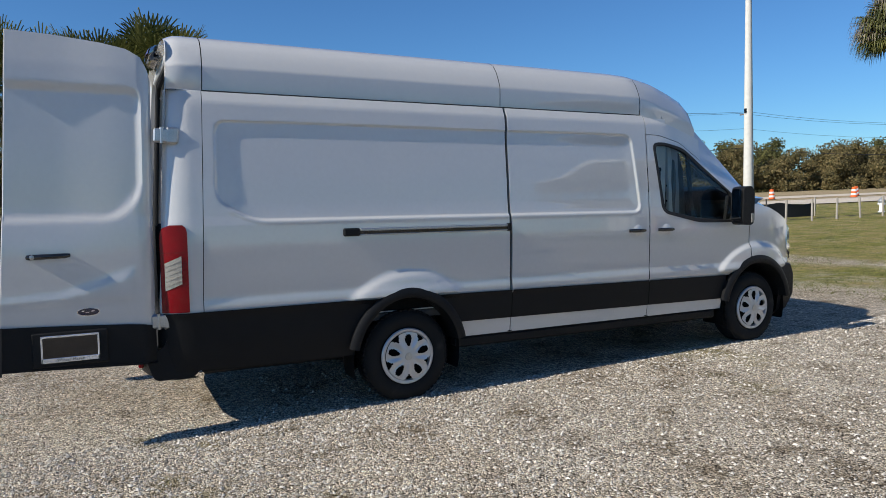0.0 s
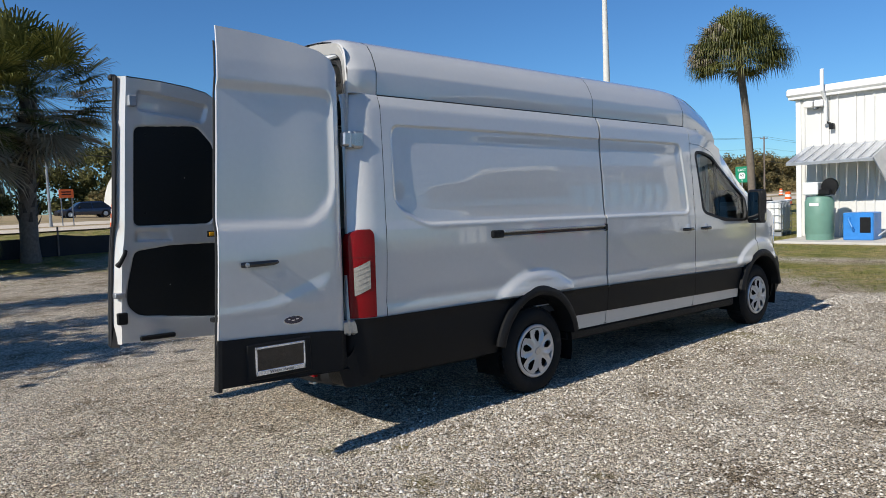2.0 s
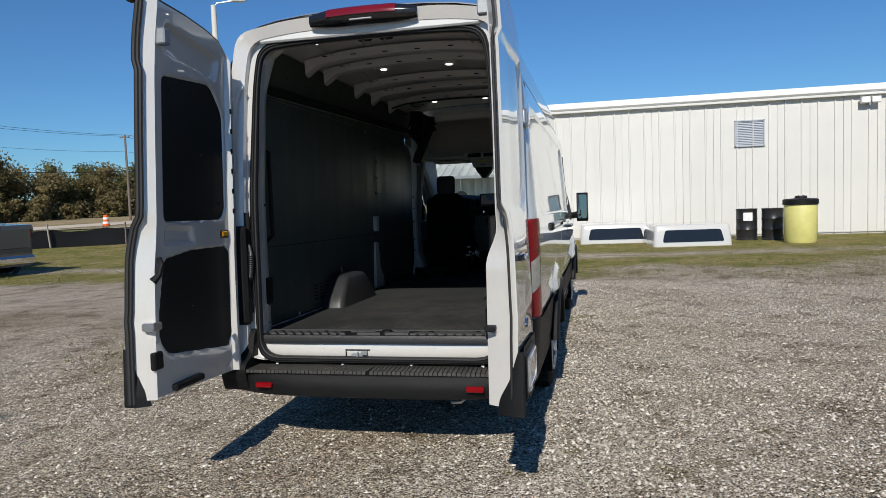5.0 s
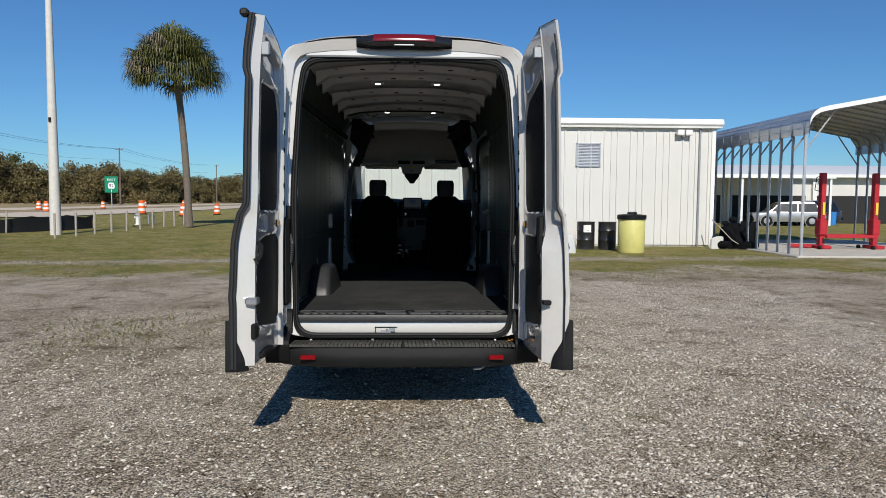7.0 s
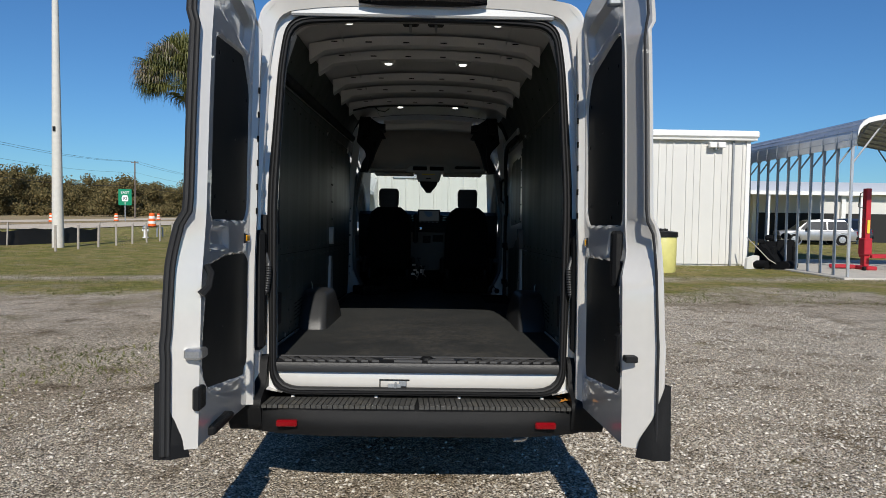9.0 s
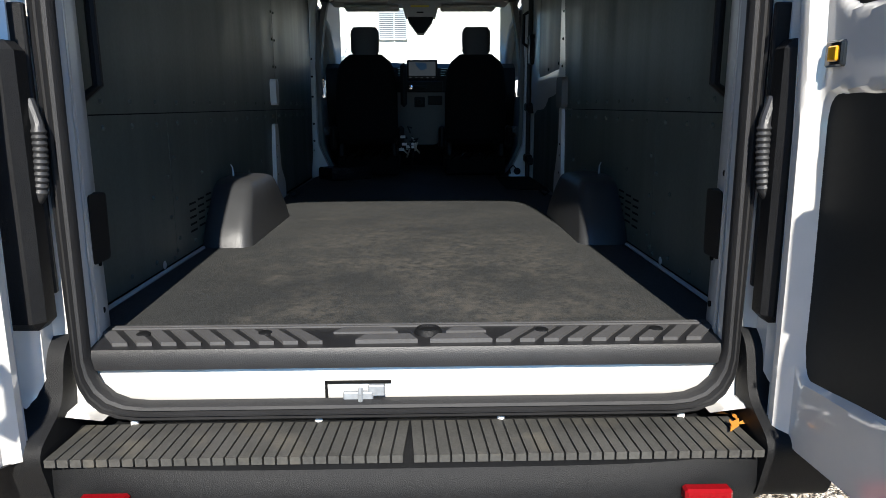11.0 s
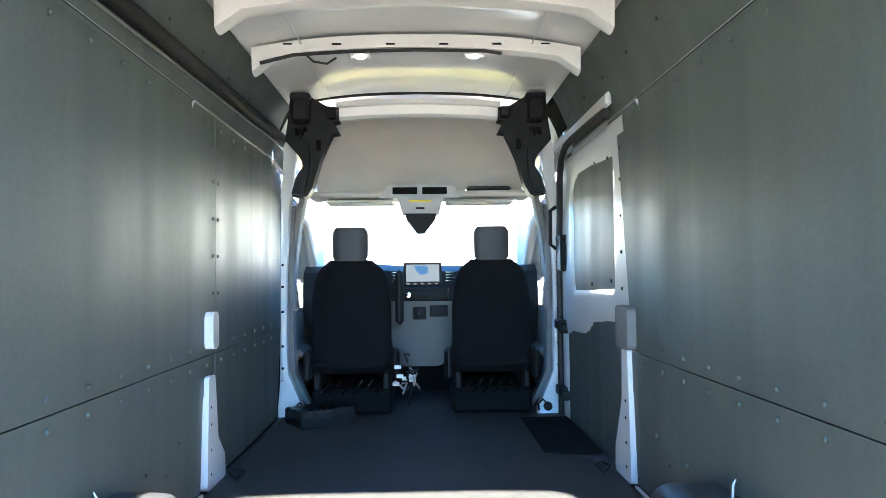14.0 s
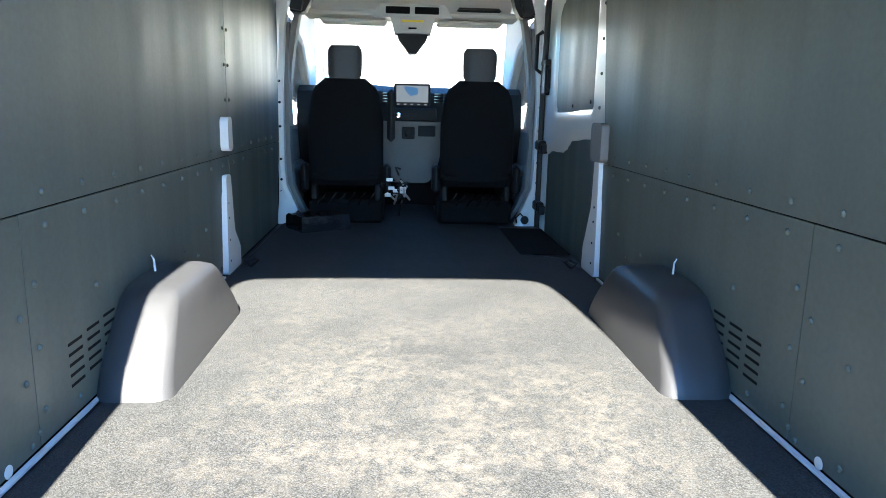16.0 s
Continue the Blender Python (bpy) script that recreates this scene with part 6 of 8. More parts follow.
con = Shape().prism([(0.262, 2.083), (0.205, 2.165), (-0.215, 2.165), (-0.272, 2.083)], "x", 4.60, 4.88).done("overhead_console", M["cab_pale"], van)
for s in (-1, 1):
    Shape().box(4.592, 4.602, *sorted((s * 0.016, s * 0.175)), 2.105, 2.150, 0.004).done("console_opening", M["under"], con)
Shape().prism([(0.145, 2.09), (0.115, 1.985), (-0.125, 1.985), (-0.155, 2.09)], "x", 4.62, 4.80).done("console_drop", M["cab_pale"], con)
Shape().box(4.610, 4.622, -0.075, 0.072, 2.056, 2.070, 0.002).done("airbag_label", M["yellow_tag"], con)
Shape().box(4.612, 4.622, -0.030, 0.025, 2.012, 2.022, 0.002).done("console_switch", M["under"], con)
Shape().prism([(0.10, 1.985), (0.09, 1.950), (0.02, 1.858), (-0.03, 1.858), (-0.10, 1.950), (-0.11, 1.985)], "x", 4.66, 4.80).done("mirror_sensor_cover", M["black"], van)
for s in (-1, 1):
    Shape().box(4.70, 4.92, *sorted((s * 0.17, s * 0.62)), 2.058, 2.084, 0.012).done("sun_visor", M["beige"], van)
Shape().box(4.66, 4.80, -0.60, -0.30, 2.130, 2.165, 0.02).done("bagged_manual", M["plastic_wrap"], van)

# dashboard, display, console
rows = []
for x, z in ((5.62, 1.52), (5.45, 1.625), (5.28, 1.655), (5.17, 1.61), (5.125, 1.50), (5.13, 1.36), (5.20, 1.20), (5.30, 0.95), (5.45, 0.72)):
    rows.append([(x + (0.05 if abs(y) < 0.2 and z < 1.45 else 0), y, z + 0.02 * math.exp(-((y - 0.42) / 0.2) ** 2)) for y in np.linspace(-0.84, 0.84, 25)])
Shape().grid(rows, flip=True).done("dashboard", M["black"], van)
Shape().prism(rounded([(-0.26, 1.40), (-0.24, 1.20), (-0.20, 1.02), (-0.14, 0.94), (0.14, 0.94), (0.19, 1.02), (0.23, 1.20), (0.25, 1.40)], 0.03), "x", 5.12, 5.26).done("centre_console", M["console_grey"], van)
Shape().box(5.108, 5.122, -0.035, 0.06, 1.27, 1.36, 0.01).done("console_panel", M["black"], van)
Shape().box(5.108, 5.13, -0.20, 0.17, 1.40, 1.50, 0.02).done("control_bar", M["black"], van)
Shape().box(5.095, 5.125, -0.05, 0.12, 1.43, 1.46, 0.004).done("control_strip", M["black"], van)
Shape().lathe([(0.0, -0.012), (0.018, -0.010), (0.020, 0.0)], "x", (5.10, 0.09, 1.445), 16).done("volume_knob", M["chrome"], van)
Shape().lathe([(0.0, -0.012), (0.020, -0.010), (0.026, 0.0), (0.036, 0.002), (0.036, 0.008)], "x", (5.105, 0.012, 1.315), 18).done("gear_dial", M["black"], van)
Shape().box(5.108, 5.122, -0.19, -0.06, 1.29, 1.37, 0.006).done("dash_switch", M["black"], van)
sc = Shape().box(5.055, 5.085, -0.147, 0.122, 1.512, 1.675, 0.006).done("centre_display", M["black"], van, "lit map display on the dashboard")
Shape().box(5.0535, 5.056, -0.130, 0.104, 1.540, 1.660).done("map_area", M["screen"], sc)
Shape().prism(rounded([(0.05, 1.655), (-0.05, 1.645), (-0.055, 1.60), (0.0, 1.585), (0.035, 1.62)], 0.01), "x", 5.0515, 5.0535).done("map_water", M["screen_blue"], sc)
for k in range(5):
    Shape().box(5.053, 5.056, 0.09 - 0.05 * k - 0.010, 0.09 - 0.05 * k + 0.010, 1.520, 1.530).done("display_icon", M["screen"], sc)
for y in (0.17, -0.21):
    for k in range(4):
        Shape().box(5.11, 5.13, y - 0.035, y + 0.035, 1.54 + 0.02 * k, 1.55 + 0.02 * k, 0.003).done("vent_blade", M["black_gloss"], van)
Shape().lathe([(0.165, -0.012), (0.185, -0.014), (0.195, 0.0), (0.185, 0.014), (0.165, 0.012), (0.160, 0.0), (0.165, -0.012)], "x", (0, 0, 0), 32).turned(pose(5.0, 0.42, 1.42, 0, 25, 0)).done("steering_wheel", M["black"], van)


# seats
def cab_seat(yc, arm):
    st = new("cab_seat")
    st.parent = van
    tagged(st, "black cloth cab seat with a grey vinyl headrest")
    st.location, st.scale = (0.30, 0, -0.1206), (1, 1.0737, 1.0737)
    rows = []
    for t in np.linspace(0, 1, 13):
        z = 1.06 + 0.62 * t
        w = 0.232 * float(np.interp(t, [0, 0.1, 0.6, 0.85, 0.95, 1.0], [0.92, 1.0, 1.0, 0.90, 0.74, 0.52]))
        x = 4.26 - 0.03 * t
        d = 0.075
        rows.append([(x - d * math.sin(a) * (0.8 if math.sin(a) > 0 else 1.2), yc + w * math.copysign(abs(math.cos(a)) ** 0.55, math.cos(a)), z) for a in np.linspace(0, 2 * math.pi, 28, endpoint=False)])
    sb = Shape().grid(rows, closed=True)
    sb.add(rows[-1], [tuple(range(28))])
    sb.done("backrest", M["seat"], st, soft=60)
    rows = []
    for t in np.linspace(0, 1, 9):
        z = 1.675 + 0.195 * t
        w = 0.105 * float(np.interp(t, [0, 0.12, 0.8, 0.95, 1.0], [0.85, 0.97, 1.0, 0.94, 0.8]))
        rows.append([(4.20 - 0.045 * math.sin(a), yc + w * math.copysign(abs(math.cos(a)) ** 0.5, math.cos(a)), z) for a in np.linspace(0, 2 * math.pi, 24, endpoint=False)])
    hr = Shape().grid(rows, closed=True)
    hr.add(rows[-1], [tuple(range(24))])
    hr.done("headrest", M["seat_grey"], st, "grey vinyl headrest", soft=60)
    for y in (-0.05, 0.05):
        Shape().tube([(4.215, yc + y, 1.62), (4.205, yc + y, 1.70)], 0.007, 8).done("headrest_post", M["chrome"], st)
    Shape().box(4.20, 4.76, yc - 0.25, yc + 0.25, 1.02, 1.14, 0.05).done("seat_cushion", M["seat"], st)
    Shape().box(4.24, 4.70, yc - 0.235, yc + 0.235, 0.782, 0.93, 0.02).done("seat_pedestal", M["under"], st)
    for y in (-0.2, 0.2):
        Shape().box(4.22, 4.74, yc + y - 0.02, yc + y + 0.02, 0.93, 1.03, 0.01).done("seat_rail", M["black"], st)
    for s in (-1, 1):
        Shape().box(4.20, 4.34, yc + s * 0.255 - 0.025, yc + s * 0.255 + 0.025, 0.98, 1.16, 0.02).done("recliner_cover", M["black"], st)
    Shape().box(4.205, 4.212, yc - 0.19, yc + 0.19, 1.075, 1.092, 0.003).done("backrest_hem", M["black_gloss"], st)
    for k in range(6):
        Shape().tube([(4.235, yc - 0.18 + 0.06 * k, 0.98), (4.20, yc - 0.16 + 0.06 * k, 0.955), (4.235, yc - 0.14 + 0.065 * k, 0.90)], 0.006, 6).done("seat_wire", M["black_gloss"], st)
    if arm:
        Shape().box(4.22, 4.30, yc - 0.305, yc - 0.255, 1.30, 1.62, 0.02).done("folded_armrest", M["black"], st)
    return st


cab_seat(0.405, True)
cab_seat(-0.415, False)
rng = random.Random(4)
for k in range(14):
    a = Vector((4.32 + rng.uniform(-0.05, 0.08), 0.10 + rng.uniform(-0.05, 0.05), 0.92 + rng.uniform(-0.02, 0.16)))
    b2 = a + Vector((rng.uniform(-0.05, 0.05), rng.uniform(-0.06, 0.06), rng.uniform(-0.12, 0.05)))
    Shape().tube([a, (a + b2) / 2 + Vector((rng.uniform(-0.04, 0.04), rng.uniform(-0.04, 0.04), 0.03)), b2], 0.007, 6).done("wire", M["black"] if k % 3 else M["steel"], van)
for k in range(6):
    p = Vector((4.30 + rng.uniform(-0.05, 0.08), 0.10 + rng.uniform(-0.05, 0.05), 0.95 + rng.uniform(-0.02, 0.12)))
    Shape().box(p.x - 0.015, p.x + 0.015, p.y - 0.02, p.y + 0.02, p.z - 0.01, p.z + 0.01, 0.003).done("wire_plug", M["reflect"], van)

# the tail leans forward towards the roof
for ob in van.children:
    if ob.type == "MESH" and ob.data.users == 1:
        for v in ob.data.vertices:
            if v.co.x < 0.80 and v.co.z > 0.9:
                v.co.x += 0.090 * min((v.co.z - 0.9) / 1.65, 1.0) * min((0.80 - v.co.x) / 0.5, 1.0)

# bulky things that lie in the van
box = tagged(new("wrapped_box"), "flat black carton in clear crinkled plastic, on the van floor", "package")
box.matrix_basis = VAN @ pose(4.34, 0.60, FZ, 0, 0, 33)
rows = []
r2 = random.Random(8)
for z, k in ((0.0, 0.98), (0.015, 1.01), (0.05, 1.0), (0.085, 1.0), (0.098, 0.96)):
    row = []
    for a in range(32):
        t = a / 32 * 4
        i, f = int(t), t - int(t)
        c = [(-0.12, -0.17), (0.12, -0.17), (0.12, 0.17), (-0.12, 0.17)]
        p = [c[i][q] * (1 - f) + c[(i + 1) % 4][q] * f for q in (0, 1)]
        row.append((p[0] * k + r2.uniform(-0.006, 0.006), p[1] * k + r2.uniform(-0.006, 0.006), z + r2.uniform(-0.004, 0.004) * (z > 0)))
    rows.append(row)
s = Shape().grid(rows, closed=True)
s.add(rows[-1] + [(0, 0, 0.104)], [(i, (i + 1) % 32, 32) for i in range(32)])
s.done("wrapped_carton", M["plastic_wrap"], box)
lf = tagged(new("leaf_litter"), "dry orange oak leaves on the rear step", "leaf", kind="stuff")
lf.matrix_basis = VAN @ pose(0.30, -0.80, 0.545)
s = Shape()
for k in range(12):
    p = Vector((rng.uniform(-0.05, 0.03), rng.uniform(-0.09, 0.06), 0.004 + 0.001 * k))
    a, l = rng.uniform(0, 6.28), rng.uniform(0.02, 0.045)
    d, n = Vector((math.cos(a), math.sin(a), 0)) * l, Vector((-math.sin(a), math.cos(a), 0)) * l * 0.22
    s.add([p - d, p + n + Vector((0, 0, 0.004)), p + d, p - n], [(0, 3, 2, 1)])
s.done("leaves", M["leaf_litter"], lf)

# ---- the ground ----
def height(x, y):
    """The lot is level; the land climbs to the road."""
    lift = np.clip(1.0 - 0.027 * (np.asarray(x, float) - 12), 0.12, 1.0)
    h = lift * smooth01((np.asarray(y, float) - 14.5) / 11) + lift * smooth01((np.asarray(y, float) - 42) / 40)
    return h


def axis_steps():
    a = list(np.arange(-12, 24, 0.6)) + list(np.arange(24, 70, 2.0)) + [80, 100, 130, 180, 260, 400, 700, 1200, 2500]
    return [-2500, -1200, -700, -400, -260, -180, -130, -100, -70, -50, -36, -28, -22, -18, -15] + a


gx, gy = np.array(axis_steps()), np.array([-2500, -1200, -600, -300, -150, -80, -50, -36, -28, -22, -18, -15] + list(np.arange(-12, 48, 0.75)) + [50, 54, 60, 66, 72, 78, 84, 92, 105, 130, 180, 260, 400, 700, 1200, 2500])
X, Y = np.meshgrid(gx, gy, indexing="ij")
Z = height(X, Y)
near = np.exp(-((X - 2) / 14) ** 2 - ((Y - 1) / 14) ** 2)
Z = Z + 0.012 * np.vectorize(lambda a, b: noise.noise((a * 0.7, b * 0.7, 0)))(X, Y) * (np.hypot(X, Y) < 60) * (1 - np.clip(1.2 - np.hypot((X - 3.8) / 4.5, (Y) / 2.2), 0, 1))
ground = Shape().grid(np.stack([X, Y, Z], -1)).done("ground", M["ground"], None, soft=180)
tagged(ground, "pale gravel lot with worn grass at its edges", "ground", kind="structure")


def strip(name, y0, y1, mat, label, lift, x0=-400, x1=900):
    xs = np.concatenate([np.linspace(x0, -20, 12), np.linspace(-15, 70, 30), np.linspace(80, x1, 20)])
    rows = [[(x, y, float(height(x, y)) + lift) for y in np.linspace(y0, y1, 7)] for x in xs]
    ob = Shape().grid(rows).done(name, mat, None)
    return tagged(ob, label, name.split("_")[0], kind="structure")


strip("road", 26.0, 36.5, M["road"], "pale worn asphalt road beyond the lot", 0.06)
strip("road", 43.0, 52.0, M["road"], "pale far carriageway of the road", 0.06)
strip("verge", 52.6, 100, M["straw"], "dry straw-coloured verge before the woods", 0.05)
strip("median", 37.2, 42.4, M["straw"], "dry grass between the carriageways", 0.05)
for y in (26.6, 31.2, 35.9):
    strip("lane_line", y, y + 0.13, M["reflect"], "white painted lane line on the road", 0.068)

rng = random.Random(11)
# loose stones where the camera passes
nr = np.random.default_rng(5)
NP = 130000
gxy = np.stack([nr.uniform(-4.2, 8.5, NP), -0.9 - nr.random(NP) ** 1.3 * 5.2], -1)
pick = nr.random(NP)
gxy[pick < 0.45] = np.stack([nr.uniform(-4.4, 2.5, NP), nr.uniform(-4.5, 4.5, NP)], -1)[pick < 0.45]
gxy[pick < 0.10] = np.stack([nr.uniform(-2.0, 9.5, NP), nr.uniform(1.0, 9.0, NP)], -1)[pick < 0.10]
gr = 0.0035 + 0.0100 * nr.random(NP) ** 2.5
ga = nr.uniform(0, 2 * math.pi, NP)
ax = np.stack([np.cos(ga), np.sin(ga), nr.uniform(-0.2, 0.2, NP)], -1) * (gr * nr.uniform(0.9, 1.6, NP))[:, None]
ay = np.stack([-np.sin(ga), np.cos(ga), nr.uniform(-0.2, 0.2, NP)], -1) * (gr * nr.uniform(0.7, 1.1, NP))[:, None]
az = np.stack([0 * ga, 0 * ga, np.ones(NP)], -1) * (gr * nr.uniform(0.5, 0.9, NP))[:, None]
gc = np.concatenate([gxy, (gr * 0.3)[:, None]], 1)
gv = np.stack([gc + ax, gc - ax, gc + ay, gc - ay, gc + az, gc - az], 1).reshape(-1, 3)
oct_f = np.array([(0, 2, 4), (2, 1, 4), (1, 3, 4), (3, 0, 4)])
gf = (oct_f[None] + 6 * np.arange(NP)[:, None, None]).reshape(-1, 3)
gm = bpy.data.meshes.new("loose_gravel")
gm.from_pydata(gv.tolist(), [], gf.tolist())
gm.materials.append(M["pebble"])
tagged(new("loose_gravel", gm), "loose pale limestone gravel on the lot", "gravel", kind="stuff")

# tufts of grass
vs, fs = [], []
for k in range(42000):
    u = rng.random()
    if u < 0.55:
        x, y = 9.0 + 11 * rng.random() ** 1.3, rng.uniform(-12, 13)
    elif u < 0.85:
        x, y = rng.uniform(-12, 26), rng.uniform(13.5, 24)
    else:
        x, y = rng.uniform(20, 40), rng.uniform(4, 20)
    if k % 60 == 0:
        x, y = 3.5 + rng.gauss(0, 0.7), 3.25 + rng.gauss(0, 0.6)
    elif noise.noise((x * 0.35, y * 0.35, 3)) < -0.12:
        continue
    if 18.95 < x < 31 and -10.3 < y < 4:
        continue
    z = float(height(x, y))
    h, a = rng.uniform(0.012, 0.05), rng.uniform(0, 6.28)
    w = 0.006 + 0.007 * rng.random()
    dx, dy = math.cos(a) * w, math.sin(a) * w
    lx, ly = rng.uniform(-0.05, 0.05), rng.uniform(-0.05, 0.05)
    n = len(vs)
    vs += [(x - dx, y - dy, z), (x + dx, y + dy, z), (x + lx, y + ly, z + h)]
    fs.append((n, n + 1, n + 2))
tagged(link_mesh("grass", vs, fs, M["blade"], soft=0), "short patchy green and straw grass", "grass", kind="stuff")


# ---- white metal building ahead of the van ----
BX, BY0, BY1, BH = 19.0, -10.2, 4.20, 4.08
bld = tagged(new("metal_building"), "white ribbed steel building with a low roof", "building")
bld.matrix_basis = pose(BX, BY0, 0)
BW = BY1 - BY0
Shape().box(0.10, 11.5, 0.03, BW - 0.03, 0, BH).done("wall_core", M["shed"], bld)
npan = 16
pw = BW / npan
prof = [(0.10, 0.004), (0.05, 0.004)]
for k in range(2):
    y = pw * (k + 0.5) / 2
    prof += [(0.05, y - 0.030), (0.02, y - 0.018), (0.02, y + 0.018), (0.05, y + 0.030)]
prof += [(0.05, pw - 0.004), (0.10, pw - 0.004)]
ps = Shape().prism(prof, "z", 0.06, BH - 0.02)
p0 = ps.done("wall_panel", M["shed"], bld)
for k in range(1, npan):
    o = new("wall_panel", p0.data)
    o.parent = bld
    o.location = (0, pw * k, 0)
for k in range(13):
    o = new("wall_panel", p0.data)
    o.parent = bld
    o.matrix_basis = pose(0.1 + pw * k, BW + 0.10 - 0.05, 0, 0, 0, -90) @ Matrix.Translation((-0.02, 0, 0))
Shape().prism([(-0.12, BH - 0.05), (-0.14, BH + 0.02), (-0.14, BH + 0.24), (5.8, BH + 0.75), (11.7, BH + 0.24), (11.7, BH)], "y", -0.15, BW + 0.15).done("roof", M["shed_trim"], bld)
Shape().box(-0.20, -0.02, -0.2, BW + 0.2, BH + 0.02, BH + 0.25, 0.05).done("eave_gutter", M["shed_trim"], bld)
Shape().box(0.0, 0.06, 0.0, 0.14, 0.0, BH, 0.01).done("corner_trim", M["shed_trim"], bld)
Shape().box(0.0, 0.06, BW - 0.14, BW, 0.0, BH, 0.01).done("corner_trim", M["shed_trim"], bld)
Shape().box(-0.02, 0.05, 0.52, 0.585, 0.02, BH, 0.008).done("downpipe", M["galv_dull"], bld)
for y0, y1, z0, z1 in ((0.47 - BY0, 1.26 - BY0, 2.68, 3.52), (-6.24 - BY0, -5.40 - BY0, 2.71, 3.50)):
    v = new("wall_vent")
    v.parent = bld
    Shape().box(-0.01, 0.05, y0, y0 + 0.03, z0, z1).box(-0.01, 0.05, y1 - 0.03, y1, z0, z1).box(-0.01, 0.05, y0, y1, z1 - 0.03, z1).box(-0.01, 0.05, y0, y1, z0, z0 + 0.03).done("vent_frame", M["louver"], v)
    Shape().box(0.04, 0.05, y0, y1, z0, z1).done("vent_backing", M["under"], v)
    n = 15
    for k in range(n):
        z = z0 + 0.04 + (z1 - z0 - 0.08) * k / (n - 1)
        Shape().prism([(0.005, z - 0.022), (0.012, z - 0.022), (0.04, z + 0.022), (0.033, z + 0.022)], "y", y0 + 0.03, y1 - 0.03).done("vent_slat", M["louver"], v)


def flood(y, z):
    f = new("flood_lamp")
    f.parent = bld
    Shape().box(-0.10, 0.02, y - 0.06, y + 0.06, z - 0.16, z - 0.02, 0.01).done("flood_mount", M["galv_dull"], f)
    for s in (-1, 1):
        Shape().box(-0.22, -0.06, y + s * 0.14 - 0.12, y + s * 0.14 + 0.12, z - 0.10, z + 0.08, 0.02).done("flood_head", M["reflect"], f)


flood(-9.05 - BY0, 3.88)
flood(3.63 - BY0, 3.84)
Shape().tube([(-0.06, 3.36 - BY0, 3.25), (-0.06, 3.36 - BY0, 3.9), (-0.30, 3.36 - BY0, 4.15), (-0.30, 3.36 - BY0, 4.75)], 0.05, 10).done("service_mast", M["shed_trim"], bld)
Shape().tube([(-0.06, 3.34 - BY0, 3.30), (-0.06, 3.20 - BY0, 3.22)], 0.03, 8).box(-0.12, 0.0, 3.14 - BY0, 3.26 - BY0, 3.08, 3.24, 0.01).done("meter_box", M["black"], bld)
# lean-to over the compressor
aw = new("lean_to")
aw.parent = bld
a0, a1 = 1.75 - BY0, 3.90 - BY0
for k in range(8):
    y = a0 + (a1 - a0) * k / 8
    Shape().prism([(-1.35, 2.16), (0.0, 2.62), (0.0, 2.65), (-1.35, 2.19)], "y", y + 0.004, y + (a1 - a0) / 8 - 0.004).done("roof_sheet", M["galv"], aw)
    Shape().prism([(-1.37, 2.19), (0.0, 2.65), (0.0, 2.68), (-1.37, 2.22)], "y", y + 0.06, y + 0.10).done("roof_rib", M["galv"], aw)
Shape().box(-1.36, -1.30, a0, a1, 2.10, 2.17).done("eave_beam", M["galv_dull"], aw)
Shape().prism([(0.0, 1.35), (0.0, 2.62), (-1.30, 2.18)], "y", a0, a0 + 0.03).done("side_sheet", M["galv"], aw)


# ---- compressor tank, blue machine, tote, drums ----
tank = thing("air_compressor", "upright faded green air compressor tank beside the building", "compressor", (17.95, 3.15, 0))
Shape().box(-0.9, 1.0, -2.2, 0.9, -0.02, 0.06, 0.02).done("slab", M["slab"], tank)
Shape().lathe([(0.0, 0.12), (0.30, 0.14), (0.36, 0.24), (0.36, 1.10), (0.30, 1.22), (0.0, 1.28)], "z", (0, 0, 0.0), 28).done("tank", M["green_tank"], tank)
Shape().lathe([(0.34, 0.06), (0.35, 0.25), (0.33, 0.25), (0.32, 0.06)], "z", n=24).done("tank_skirt", M["green_tank"], tank)
Shape().box(-0.22, 0.12, -0.05, 0.35, 1.28, 1.62, 0.02).done("control_box", M["tote"], tank)
Shape().lathe([(0.0, -0.05), (0.2, -0.04), (0.22, 0.03), (0.0, 0.05)], "x", (-0.05, -0.28, 1.5), 18).done("pump_wheel", M["black"], tank)
Shape().box(-0.2, 0.2, -0.35, 0.0, 1.26, 1.42, 0.03).done("pump", M["black"], tank)
Shape().box(-0.364, -0.34, -0.12, 0.12, 0.98, 1.06, 0.005).done("maker_plate", M["reflect"], tank)
dr = thing("air_dryer", "bright blue boxed air dryer on the slab", "machine", (18.1, 2.15, 0.06))
Shape().box(-0.3, 0.3, -0.36, 0.36, 0.0, 0.72, 0.02).done("cabinet", M["blue"], dr)
Shape().box(-0.315, -0.30, -0.30, -0.05, 0.2, 0.6, 0.01).done("side_grille", M["black"], dr)
Shape().tube([(-0.32, 0.1, 0.25), (-0.40, 0.1, 0.35), (-0.36, 0.2, 0.55), (-0.30, 0.2, 0.6)], 0.03, 8).done("air_pipe", M["blue"], dr)
Shape().tube([(0.0, -0.38, 0.1), (0.1, -0.6, 0.3), (0.3, -0.65, 1.2), (0.6, -0.6, 2.0)], 0.025, 8).done("wall_pipe", M["galv_dull"], dr)

tote = thing("liquid_tote", "white plastic liquid tote in a wire cage on a pallet", "tote", (20.2, 5.55, 0), 10)
Shape().box(-0.58, 0.58, -0.48, 0.48, 0.16, 1.10, 0.06).done("bottle", M["tote"], tote)
